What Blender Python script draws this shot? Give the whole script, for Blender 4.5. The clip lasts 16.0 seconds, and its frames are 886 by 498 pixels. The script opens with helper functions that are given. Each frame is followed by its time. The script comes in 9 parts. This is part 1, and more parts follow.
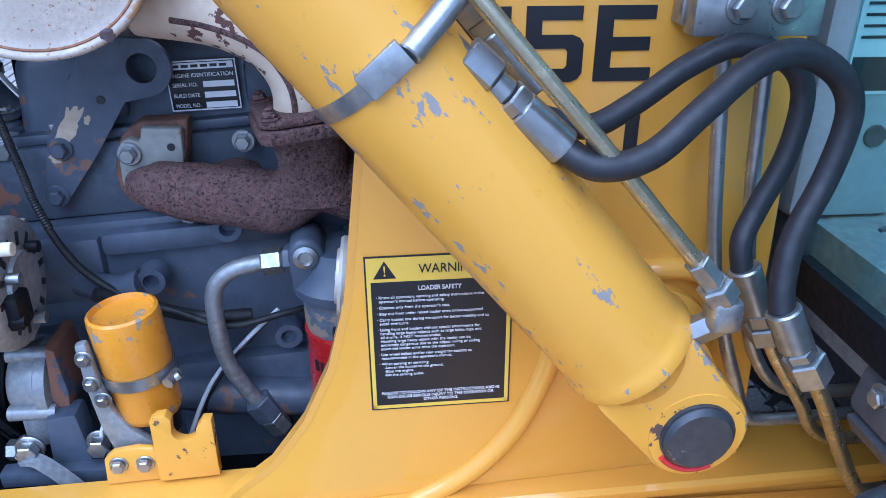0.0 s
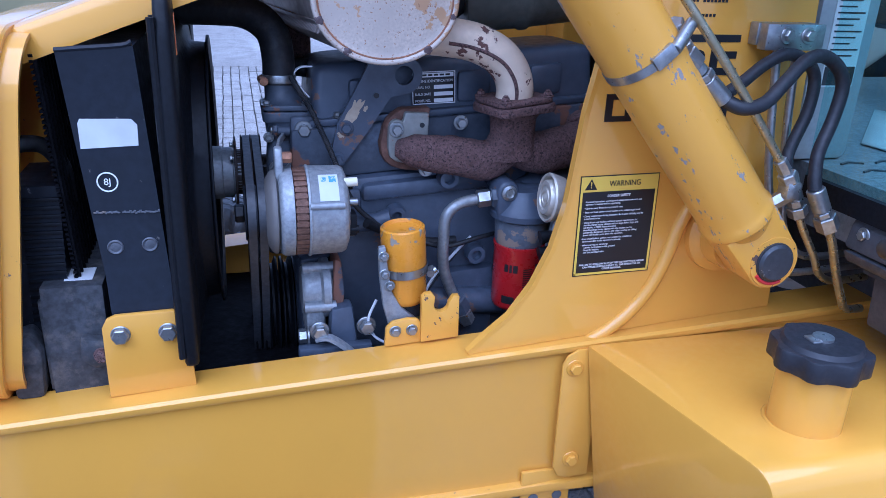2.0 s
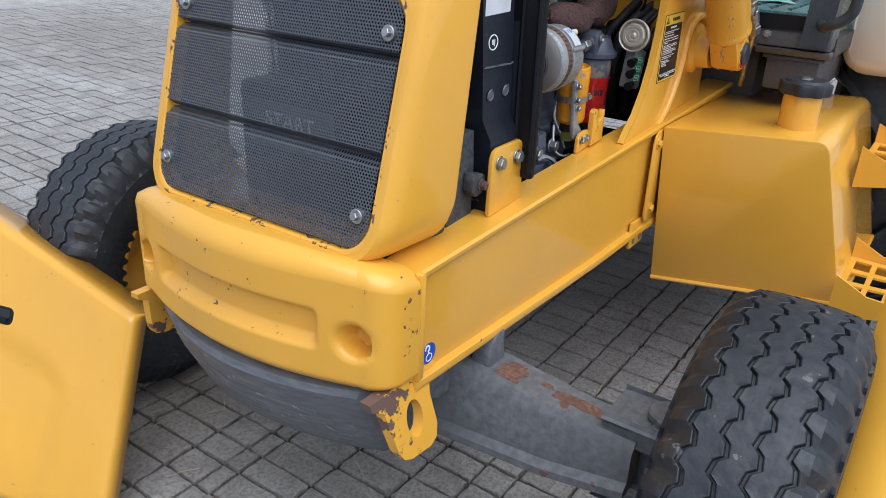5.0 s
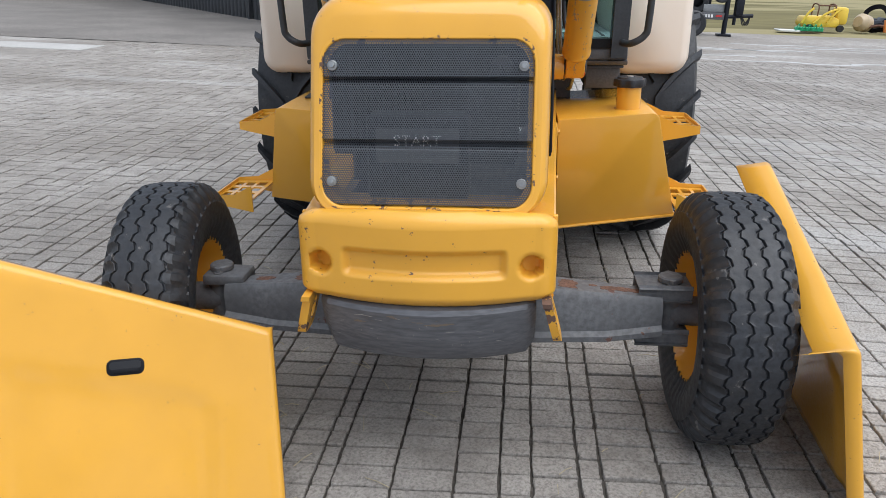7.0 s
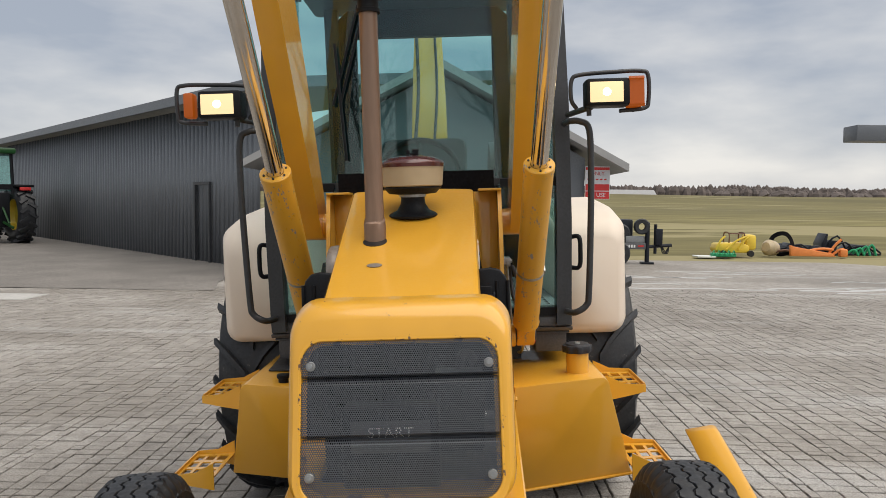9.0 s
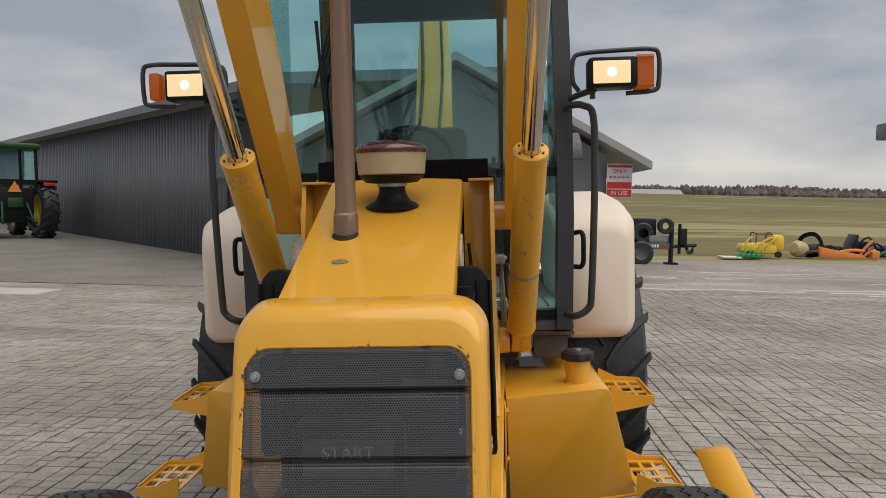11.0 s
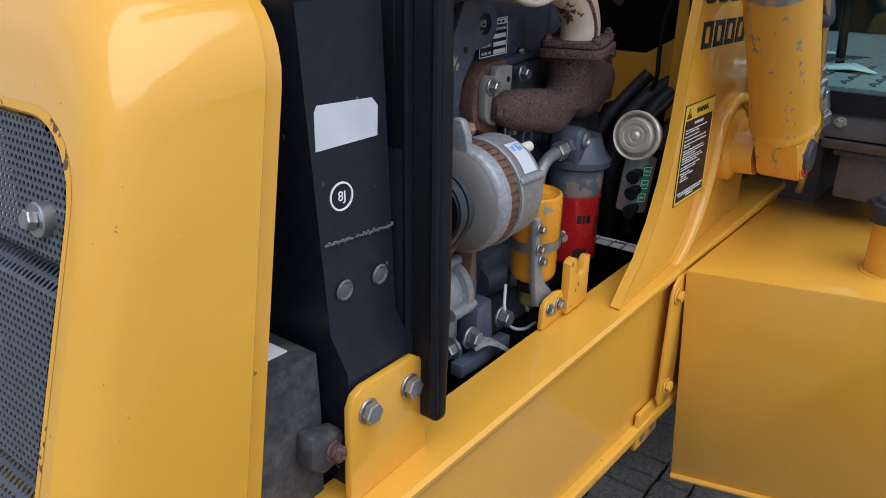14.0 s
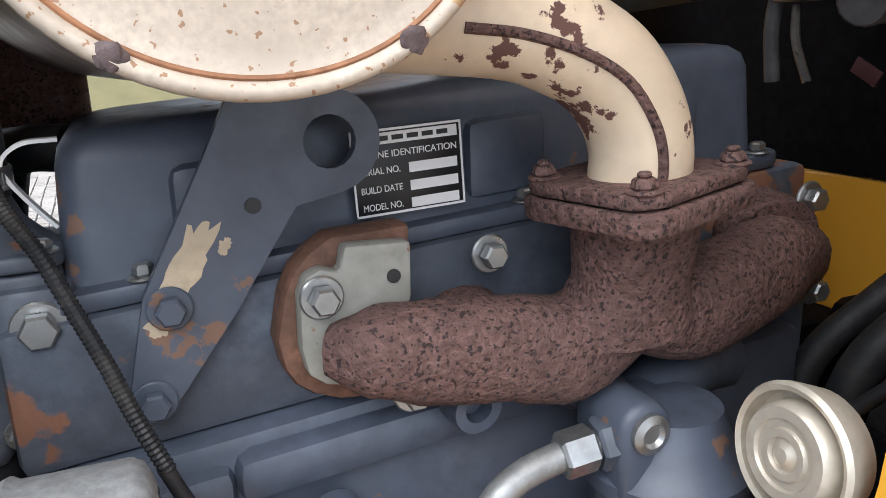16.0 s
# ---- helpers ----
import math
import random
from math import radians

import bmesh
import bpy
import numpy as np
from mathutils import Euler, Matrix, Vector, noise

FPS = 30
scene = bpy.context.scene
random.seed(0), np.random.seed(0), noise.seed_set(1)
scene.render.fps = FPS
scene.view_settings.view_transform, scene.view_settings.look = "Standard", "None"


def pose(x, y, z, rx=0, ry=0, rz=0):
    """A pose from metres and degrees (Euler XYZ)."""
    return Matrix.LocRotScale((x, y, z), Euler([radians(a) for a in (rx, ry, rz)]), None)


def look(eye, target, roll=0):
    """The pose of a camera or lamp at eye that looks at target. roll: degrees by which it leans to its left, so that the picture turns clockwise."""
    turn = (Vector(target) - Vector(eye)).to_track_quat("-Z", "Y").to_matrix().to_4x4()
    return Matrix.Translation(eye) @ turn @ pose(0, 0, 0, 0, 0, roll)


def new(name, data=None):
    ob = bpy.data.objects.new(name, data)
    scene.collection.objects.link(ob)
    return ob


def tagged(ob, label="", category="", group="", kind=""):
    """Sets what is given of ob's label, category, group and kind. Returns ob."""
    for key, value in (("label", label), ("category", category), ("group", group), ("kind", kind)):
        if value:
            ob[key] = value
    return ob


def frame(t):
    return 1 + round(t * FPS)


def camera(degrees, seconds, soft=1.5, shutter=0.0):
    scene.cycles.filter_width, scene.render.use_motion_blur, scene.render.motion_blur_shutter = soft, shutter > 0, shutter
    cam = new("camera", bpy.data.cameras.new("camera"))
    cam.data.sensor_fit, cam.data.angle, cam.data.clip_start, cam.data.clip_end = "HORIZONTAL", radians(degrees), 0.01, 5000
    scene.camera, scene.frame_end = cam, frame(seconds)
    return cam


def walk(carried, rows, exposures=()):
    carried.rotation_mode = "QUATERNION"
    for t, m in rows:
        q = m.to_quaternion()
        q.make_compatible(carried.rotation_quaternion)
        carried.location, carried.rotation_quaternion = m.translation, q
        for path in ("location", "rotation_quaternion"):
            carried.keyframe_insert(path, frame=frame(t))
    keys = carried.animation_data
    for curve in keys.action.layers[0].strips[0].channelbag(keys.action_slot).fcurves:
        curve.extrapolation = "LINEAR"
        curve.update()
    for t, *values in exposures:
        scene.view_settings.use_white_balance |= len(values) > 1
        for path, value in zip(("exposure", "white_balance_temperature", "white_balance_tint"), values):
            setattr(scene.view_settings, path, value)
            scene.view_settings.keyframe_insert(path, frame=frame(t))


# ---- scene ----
cam = camera(60.5, 16.0, soft=0.85)
PATH = [
    (0, (0.404, -0.932, 1.414), (0.583, 0.861, 0.544), 0.4),
    (0.5, (0.302, -1.04, 1.402), (0.561, 0.769, 0.589), 0.8),
    (1, (0.231, -1.15, 1.41), (0.546, 0.661, 0.623), 0.7),
    (1.5, (0.089, -1.277, 1.419), (0.5, 0.534, 0.676), 1.5),
    (2, (-0.096, -1.344, 1.423), (0.41, 0.452, 0.703), 2.2),
    (2.5, (-0.292, -1.404, 1.42), (0.319, 0.361, 0.705), 2.8),
    (3, (-0.431, -1.463, 1.398), (0.32, 0.246, 0.68), 3.1),
    (3.5, (-0.639, -1.488, 1.386), (0.279, 0.126, 0.643), 3.3),
    (4, (-0.948, -1.406, 1.369), (0.169, 0.064, 0.599), 3.5),
    (4.5, (-1.192, -1.225, 1.326), (0.129, 0.049, 0.53), 3.2),
    (5, (-1.45, -0.98, 1.328), (0.066, 0.042, 0.517), 2.6),
    (5.2, (-1.568, -0.88, 1.323), (0.012, 0.034, 0.508), 2.2),
    (7.3, (-2.473, -0.18, 1.383), (-0.581, -0.056, 0.746), -0.4),
    (7.5, (-2.492, -0.164, 1.401), (-0.585, -0.062, 0.808), -0.5),
    (8, (-2.511, -0.15, 1.469), (-0.564, -0.085, 1.016), -0.8),
    (8.5, (-2.52, -0.151, 1.525), (-0.541, -0.102, 1.242), -1.3),
    (9, (-2.52, -0.156, 1.576), (-0.523, -0.125, 1.461), -1.7),
    (9.2, (-2.525, -0.155, 1.595), (-0.526, -0.133, 1.541), -1.9),
    (11.3, (-2.132, -0.329, 1.52), (-0.143, -0.197, 1.361), -1.2),
    (11.5, (-2.044, -0.357, 1.498), (-0.064, -0.188, 1.273), -0.8),
    (12, (-1.76, -0.418, 1.438), (0.181, -0.139, 1.043), 0.3),
    (12.5, (-1.497, -0.501, 1.388), (0.379, -0.058, 0.856), 1.1),
    (13, (-1.225, -0.641, 1.345), (0.553, 0.006, 0.698), 2.0),
    (13.5, (-0.992, -0.74, 1.33), (0.659, 0.141, 0.622), 2.2),
    (14, (-0.746, -0.744, 1.331), (0.749, 0.37, 0.605), 1.6),
    (14.5, (-0.532, -0.734, 1.343), (0.806, 0.573, 0.635), 1.1),
    (15, (-0.282, -0.71, 1.353), (0.879, 0.771, 0.676), 0.2),
    (15.5, (-0.111, -0.658, 1.351), (0.868, 0.973, 0.732), -0.5),
    (16, (0.062, -0.546, 1.291), (0.81, 1.235, 0.772), -1.8),
]
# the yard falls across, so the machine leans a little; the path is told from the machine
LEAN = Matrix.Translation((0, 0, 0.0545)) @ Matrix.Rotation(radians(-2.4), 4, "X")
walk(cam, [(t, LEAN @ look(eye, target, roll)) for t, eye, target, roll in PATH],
     exposures=[(0.0, 0.82, 4350, 14), (1.5, 0.60, 4250, 20), (3.0, 0.20, 4250, 24), (3.6, 0.18, 4500, 20), (4.5, 0.26, 5350, 11), (5.0, 0.36, 5650, 10), (7.5, 0.32, 6200, 10), (9.0, 0.08, 6850, 10), (11.5, -0.24, 6950, 11), (12.5, -0.10, 6900, 11),
                (13.8, 0.12, 5900, 11), (14.5, 0.28, 4850, 13), (15.0, 0.86, 4650, 12), (15.5, 0.96, 5300, 11), (16.0, 1.28, 6050, 10)])

# ---- light ----
world = bpy.data.worlds.new("overcast_sky")
scene.world = world
world.use_nodes = True
wn, wl = world.node_tree.nodes, world.node_tree.links
wn.clear()
w_out = wn.new("ShaderNodeOutputWorld")
w_bg = wn.new("ShaderNodeBackground")
w_sky = wn.new("ShaderNodeTexSky")
w_sky.sky_type, w_sky.sun_disc = "NISHITA", False
w_sky.sun_elevation, w_sky.sun_rotation = radians(63), radians(209.5)
w_sky.air_density, w_sky.dust_density = 1.0, 2.0
w_co = wn.new("ShaderNodeTexCoord")
w_map = wn.new("ShaderNodeMapping")
w_map.inputs["Scale"].default_value = (1.0, 1.0, 3.2)
w_no = wn.new("ShaderNodeTexNoise")
w_no.inputs["Scale"].default_value, w_no.inputs["Detail"].default_value = 2.6, 6.0
w_ramp = wn.new("ShaderNodeValToRGB")
w_ramp.color_ramp.elements[0].position, w_ramp.color_ramp.elements[1].position = 0.36, 0.68
w_ramp.color_ramp.elements[0].color = (3.5, 4.0, 4.9, 1)
w_ramp.color_ramp.elements[1].color = (8.0, 8.0, 8.0, 1)
w_mix = wn.new("ShaderNodeMixRGB")
w_mix.inputs["Fac"].default_value = 0.86
wl.new(w_co.outputs["Generated"], w_map.inputs["Vector"])
wl.new(w_map.outputs["Vector"], w_no.inputs["Vector"])
wl.new(w_no.outputs["Fac"], w_ramp.inputs["Fac"])
wl.new(w_sky.outputs["Color"], w_mix.inputs["Color1"])
wl.new(w_ramp.outputs["Color"], w_mix.inputs["Color2"])
wl.new(w_mix.outputs["Color"], w_bg.inputs["Color"])
w_bg.inputs["Strength"].default_value = 0.108
wl.new(w_bg.outputs["Background"], w_out.inputs["Surface"])
sun_data = bpy.data.lights.new("sun", "SUN")
sun_data.energy, sun_data.angle, sun_data.color = 2.55, radians(72), (1.0, 0.96, 0.9)
sun = new("sun", sun_data)
sun.matrix_world = look((-3.4, -6.0, 13.6), (0, 0, 0))

# ---- materials ----
def paint(name, color, rough=0.5, metal=0.0, vary=0.12, grain=0.0, scale=6.0, fine=60.0, bump=0.0,
          wear=None, wear_amount=0.0, wear_scale=20.0, stretch=(1, 1, 1), coat=0.0, island=False, spots=None, dust=0.0, spec=0.5, turn=None):
    m = bpy.data.materials.new(name)
    m.use_nodes = True
    n, l = m.node_tree.nodes, m.node_tree.links
    b = n["Principled BSDF"]
    b.inputs["Metallic"].default_value = metal
    b.inputs["Coat Weight"].default_value = coat
    b.inputs["Specular IOR Level"].default_value = spec
    b.inputs["Coat Roughness"].default_value = 0.09
    co = n.new("ShaderNodeTexCoord")
    mp = n.new("ShaderNodeMapping")
    mp.inputs["Scale"].default_value = stretch
    if turn is not None:
        mp.vector_type = "TEXTURE"
        mp.inputs["Rotation"].default_value = (0, turn, 0)
    l.new(co.outputs["Object"], mp.inputs["Vector"])
    def noise_node(s, detail, rough_n=0.55):
        k = n.new("ShaderNodeTexNoise")
        k.inputs["Scale"].default_value, k.inputs["Detail"].default_value, k.inputs["Roughness"].default_value = s, detail, rough_n
        l.new(mp.outputs["Vector"], k.inputs["Vector"])
        return k
    def mix(fac, a, c, mode="MIX"):
        k = n.new("ShaderNodeMixRGB")
        k.blend_type = mode
        for key, v in (("Fac", fac), ("Color1", a), ("Color2", c)):
            if hasattr(v, "is_linked"):
                l.new(v, k.inputs[key])
            elif key == "Fac":
                k.inputs[key].default_value = v
            else:
                k.inputs[key].default_value = (*v, 1)
        return k.outputs["Color"]
    def ramp(v, lo, hi):
        k = n.new("ShaderNodeMapRange")
        k.inputs["From Min"].default_value, k.inputs["From Max"].default_value = lo, hi
        l.new(v, k.inputs["Value"])
        return k.outputs["Result"]
    big, small = noise_node(scale, 3.0), noise_node(fine, 4.0)
    dark = [max(0, c * (1 - vary)) for c in color]
    light = [min(1, c * (1 + vary)) for c in color]
    col = mix(ramp(big.outputs["Fac"], 0.3, 0.7), dark, light)
    if grain:
        col = mix(ramp(small.outputs["Fac"], 0.35, 0.65), col, [c * (1 - grain) for c in color])
    if dust:
        k = noise_node(scale * 2.3, 6.0, 0.7)
        col = mix(ramp(k.outputs["Fac"], 0.5, 0.5 + 0.5 / dust * 0.5), col, (0.32, 0.27, 0.21))
    if island:
        info = n.new("ShaderNodeObjectInfo")
        geo = n.new("ShaderNodeNewGeometry")
        add = n.new("ShaderNodeMath")
        add.operation = "ADD"
        l.new(info.outputs["Random"], add.inputs[0])
        l.new(geo.outputs["Random Per Island"], add.inputs[1])
        col = mix(ramp(add.outputs[0], 0.0, 2.0), mix(0.5, col, [c * 0.55 for c in color]), mix(0.5, col, [min(1, c * 1.35) for c in color]))
    r_out = ramp(small.outputs["Fac"], 0.3, 0.7)
    rr_ = n.new("ShaderNodeMapRange")
    rr_.inputs["To Min"].default_value, rr_.inputs["To Max"].default_value = max(0.03, rough - 0.07), min(1, rough + 0.08)
    l.new(r_out, rr_.inputs["Value"])
    r_val = rr_.outputs["Result"]
    if wear:
        k1, k2 = noise_node(wear_scale, 5.0, 0.6), noise_node(wear_scale * 0.23, 2.0)
        mul = n.new("ShaderNodeMath")
        mul.operation = "MULTIPLY"
        l.new(k1.outputs["Fac"], mul.inputs[0])
        l.new(k2.outputs["Fac"], mul.inputs[1])
        edge = 0.46 - 0.25 * wear_amount
        mask = ramp(mul.outputs[0], edge, edge + 0.015)
        col = mix(mask, col, wear)
        if metal > 0.5:
            inv = n.new("ShaderNodeMath")
            inv.operation = "SUBTRACT"
            inv.inputs[0].default_value = metal
            l.new(mask, inv.inputs[1])
            inv.use_clamp = True
            l.new(inv.outputs[0], b.inputs["Metallic"])
        rw = n.new("ShaderNodeMath")
        rw.operation = "MAXIMUM"
        mw = n.new("ShaderNodeMath")
        mw.operation = "MULTIPLY"
        mw.inputs[1].default_value = 0.75
        l.new(mask, mw.inputs[0])
        l.new(mw.outputs[0], rw.inputs[0])
        l.new(r_val, rw.inputs[1])
        r_val = rw.outputs[0]
    if spots:
        k = noise_node(spots[1], 2.0, 0.5)
        col = mix(ramp(k.outputs["Fac"], spots[2], spots[2] + 0.03), col, spots[0])
    l.new(col, b.inputs["Base Color"])
    l.new(r_val, b.inputs["Roughness"])
    if bump:
        bp = n.new("ShaderNodeBump")
        bp.inputs["Strength"].default_value = min(1.0, bump)
        bp.inputs["Distance"].default_value = 0.004
        l.new(small.outputs["Fac"], bp.inputs["Height"])
        l.new(bp.outputs["Normal"], b.inputs["Normal"])
    return m


def glow(name, color, strength):
    m = bpy.data.materials.new(name)
    m.use_nodes = True
    b = m.node_tree.nodes["Principled BSDF"]
    b.inputs["Base Color"].default_value = (*[c * 0.25 for c in color], 1)
    b.inputs["Emission Color"].default_value = (*color, 1)
    b.inputs["Emission Strength"].default_value = strength
    return m


def glass(name, color, rough=0.02, ior=1.6):
    m = bpy.data.materials.new(name)
    m.use_nodes = True
    n, l = m.node_tree.nodes, m.node_tree.links
    n.clear()
    o, mixer, tr, gl, lw, pw, mr = (n.new("ShaderNode" + k) for k in ("OutputMaterial", "MixShader", "BsdfTransparent", "BsdfGlossy", "LayerWeight", "Math", "MapRange"))
    tr.inputs["Color"].default_value = (*color, 1)
    gl.inputs["Roughness"].default_value = rough
    lw.inputs["Blend"].default_value = 0.5
    pw.operation = "POWER"
    pw.inputs[1].default_value = 4.5
    mr.inputs["To Min"].default_value, mr.inputs["To Max"].default_value = ((ior - 1) / (ior + 1)) ** 2, 0.85
    l.new(lw.outputs["Facing"], pw.inputs[0])
    l.new(pw.outputs[0], mr.inputs["Value"])
    l.new(mr.outputs["Result"], mixer.inputs["Fac"])
    l.new(tr.outputs["BSDF"], mixer.inputs[1])
    l.new(gl.outputs["BSDF"], mixer.inputs[2])
    l.new(mixer.outputs["Shader"], o.inputs["Surface"])
    return m


def concrete(name):
    """Worn grooved concrete: washed-out and damp patches, stains, aggregate and pits, every block a little different."""
    m = bpy.data.materials.new(name)
    m.use_nodes = True
    n, l = m.node_tree.nodes, m.node_tree.links
    b = n["Principled BSDF"]
    geo, info = n.new("ShaderNodeNewGeometry"), n.new("ShaderNodeObjectInfo")

    def grain(scale, detail, rough=0.6, stretch=(1, 1, 1)):
        mp, k = n.new("ShaderNodeMapping"), n.new("ShaderNodeTexNoise")
        mp.inputs["Scale"].default_value = stretch
        k.inputs["Scale"].default_value, k.inputs["Detail"].default_value, k.inputs["Roughness"].default_value = scale, detail, rough
        l.new(geo.outputs["Position"], mp.inputs["Vector"])
        l.new(mp.outputs["Vector"], k.inputs["Vector"])
        return k.outputs["Fac"]

    def span(v, lo, hi, to_lo=0.0, to_hi=1.0):
        k = n.new("ShaderNodeMapRange")
        for key, x in (("From Min", lo), ("From Max", hi), ("To Min", to_lo), ("To Max", to_hi)):
            k.inputs[key].default_value = x
        l.new(v, k.inputs["Value"])
        return k.outputs["Result"]

    def blend(fac, a, c, mode="MIX"):
        k = n.new("ShaderNodeMixRGB")
        k.blend_type = mode
        for key, v in (("Fac", fac), ("Color1", a), ("Color2", c)):
            if hasattr(v, "is_linked"):
                l.new(v, k.inputs[key])
            else:
                k.inputs[key].default_value = v if key == "Fac" else (*v, 1)
        return k.outputs["Color"]

    def total(a, c, mode="ADD"):
        k = n.new("ShaderNodeMath")
        k.operation = mode
        for i, v in enumerate((a, c)):
            if hasattr(v, "is_linked"):
                l.new(v, k.inputs[i])
            else:
                k.inputs[i].default_value = v
        return k.outputs[0]

    damp, mottled, fine, pits = grain(0.42, 5, 0.6, (1, 0.7, 1)), grain(5.5, 8, 0.7), grain(95, 6, 0.7), grain(34, 5, 0.65)
    streak = grain(0.75, 6, 0.65, (1, 0.22, 1))
    stone = n.new("ShaderNodeTexVoronoi")
    stone.inputs["Scale"].default_value = 210
    l.new(geo.outputs["Position"], stone.inputs["Vector"])
    col = blend(span(damp, 0.36, 0.62), (0.315, 0.284, 0.246), (0.505, 0.478, 0.444))
    one = total(info.outputs["Random"], geo.outputs["Random Per Island"])
    col = blend(0.75, col, blend(span(one, 0.0, 2.0), (0.72, 0.71, 0.70), (1.0, 1.0, 1.0)), "MULTIPLY")
    col = blend(span(mottled, 0.44, 0.66, 0.0, 0.62), col, (0.180, 0.163, 0.145))
    col = blend(span(streak, 0.56, 0.70, 0.0, 0.65), col, (0.60, 0.595, 0.585))
    col = blend(span(fine, 0.44, 0.62, 0.0, 0.62), col, (0.120, 0.106, 0.094))
    col = blend(span(stone.outputs["Distance"], 0.16, 0.06, 0.0, 0.45), col, (0.46, 0.44, 0.41))
    l.new(col, b.inputs["Base Color"])
    l.new(span(damp, 0.34, 0.60, 0.52, 0.86), b.inputs["Roughness"])
    bp = n.new("ShaderNodeBump")
    bp.inputs["Strength"].default_value, bp.inputs["Distance"].default_value = 1.0, 0.012
    l.new(total(total(pits, 0.7, "MULTIPLY"), total(fine, 0.5, "MULTIPLY")), bp.inputs["Height"])
    l.new(bp.outputs["Normal"], b.inputs["Normal"])
    return m


YEL = (0.74, 0.376, 0.036)
M_YEL = paint("yellow_paint", YEL, 0.45, vary=0.05, scale=2.5, fine=90, bump=0.012, coat=1.0, spec=0.25)
M_YELW = paint("worn_yellow_paint", YEL, 0.36, vary=0.06, scale=3, fine=80, bump=0.04, wear=(0.17, 0.11, 0.075), wear_amount=0.10, wear_scale=150, coat=0.9, spec=0.25)
M_YELC = paint("chipped_yellow_paint", YEL, 0.36, vary=0.06, scale=3, fine=80, bump=0.04, wear=(0.12, 0.075, 0.05), wear_amount=0.27, wear_scale=95, coat=0.3)
M_LIP = paint("chipped_edge_paint", YEL, 0.36, vary=0.06, scale=3, fine=80, wear=(0.12, 0.07, 0.05), wear_amount=0.60, wear_scale=90)
M_HOOK = paint("rust_worn_yellow_paint", YEL, 0.4, vary=0.08, scale=3, fine=80, bump=0.08, wear=(0.13, 0.075, 0.055), wear_amount=0.70, wear_scale=34, coat=0.1)
M_SCR = paint("bare_scratch", (0.24, 0.225, 0.21), 0.6, vary=0.2, scale=30)
M_RUSTP = paint("flat_rust_patch", (0.17, 0.085, 0.055), 0.75, vary=0.35, scale=24, fine=120, grain=0.45, bump=0.35)
M_HORN = paint("pale_plated_steel", (0.62, 0.57, 0.48), 0.38, metal=0.45, vary=0.1, scale=20, fine=90, grain=0.15)
M_CYL = paint("scratched_cylinder_paint", YEL, 0.34, vary=0.05, scale=3, fine=80, bump=0.03, wear=(0.29, 0.26, 0.24), wear_amount=0.41, wear_scale=170, stretch=(2.2, 1, 1), turn=math.atan2(-0.77, -0.638), coat=0.2)
M_PALE = paint("faded_cream_paint", (0.80, 0.69, 0.58), 0.45, vary=0.04, scale=2, fine=70, bump=0.03)
M_BLACK = paint("black_paint", (0.013, 0.016, 0.024), 0.40, vary=0.25, scale=8, fine=70, grain=0.3, bump=0.08, wear=(0.13, 0.12, 0.115), wear_amount=0.20, wear_scale=110, spec=0.3)
M_GRILL = paint("black_grille_paint", (0.080, 0.088, 0.103), 0.40, vary=0.15, scale=6, fine=120, grain=0.15)
M_PLAS = paint("black_plastic", (0.008, 0.009, 0.012), 0.5, vary=0.2, scale=10, fine=140, grain=0.3, bump=0.12, spec=0.22)
M_RUB = paint("black_rubber", (0.014, 0.015, 0.018), 0.58, vary=0.25, scale=14, fine=110, grain=0.3, bump=0.15, dust=0.12)
M_HOSE = paint("hydraulic_hose_rubber", (0.022, 0.0225, 0.028), 0.5, vary=0.2, scale=14, fine=130, grain=0.25, bump=0.1)
M_TYRE = paint("tyre_rubber", (0.024, 0.027, 0.033), 0.50, vary=0.35, scale=7, fine=75, grain=0.35, bump=0.3, dust=0.05, wear=(0.13, 0.125, 0.12), wear_amount=0.24, wear_scale=70)
M_BLUE = paint("grey_blue_engine_paint", (0.074, 0.089, 0.122), 0.42, vary=0.18, scale=9, fine=60, grain=0.18, bump=0.12, wear=(0.17, 0.10, 0.07), wear_amount=0.33, wear_scale=44)
M_BLUEW = paint("flaking_engine_paint", (0.084, 0.098, 0.126), 0.48, vary=0.2, scale=9, fine=60, grain=0.25, bump=0.15, wear=(0.36, 0.3, 0.22), wear_amount=0.34, wear_scale=18)
M_BROWN = paint("rusty_head_casting", (0.075, 0.09, 0.12), 0.65, vary=0.3, scale=14, fine=70, grain=0.3, bump=0.3, wear=(0.19, 0.09, 0.055), wear_amount=0.85, wear_scale=16)
M_PAD = paint("bare_khaki_pad", (0.27, 0.27, 0.24), 0.6, vary=0.15, scale=14, fine=70, grain=0.2, bump=0.15, wear=(0.2, 0.1, 0.06), wear_amount=0.35, wear_scale=30)
M_FLAKE = paint("exposed_cream_primer", (0.46, 0.38, 0.27), 0.7, vary=0.15, scale=30, fine=120, grain=0.2, bump=0.2)
M_RIM = paint("orange_rust_line", (0.36, 0.17, 0.085), 0.7, vary=0.35, scale=30, fine=110, grain=0.4, bump=0.2)
M_RUST = paint("pitted_rust", (0.150, 0.084, 0.073), 0.8, vary=0.28, scale=22, fine=190, grain=0.40, bump=1.0, spots=((0.032, 0.018, 0.018), 330, 0.585))
M_WELD = paint("burnt_weld_rust", (0.12, 0.085, 0.085), 0.7, vary=0.3, scale=90, fine=200, grain=0.3, bump=0.5)
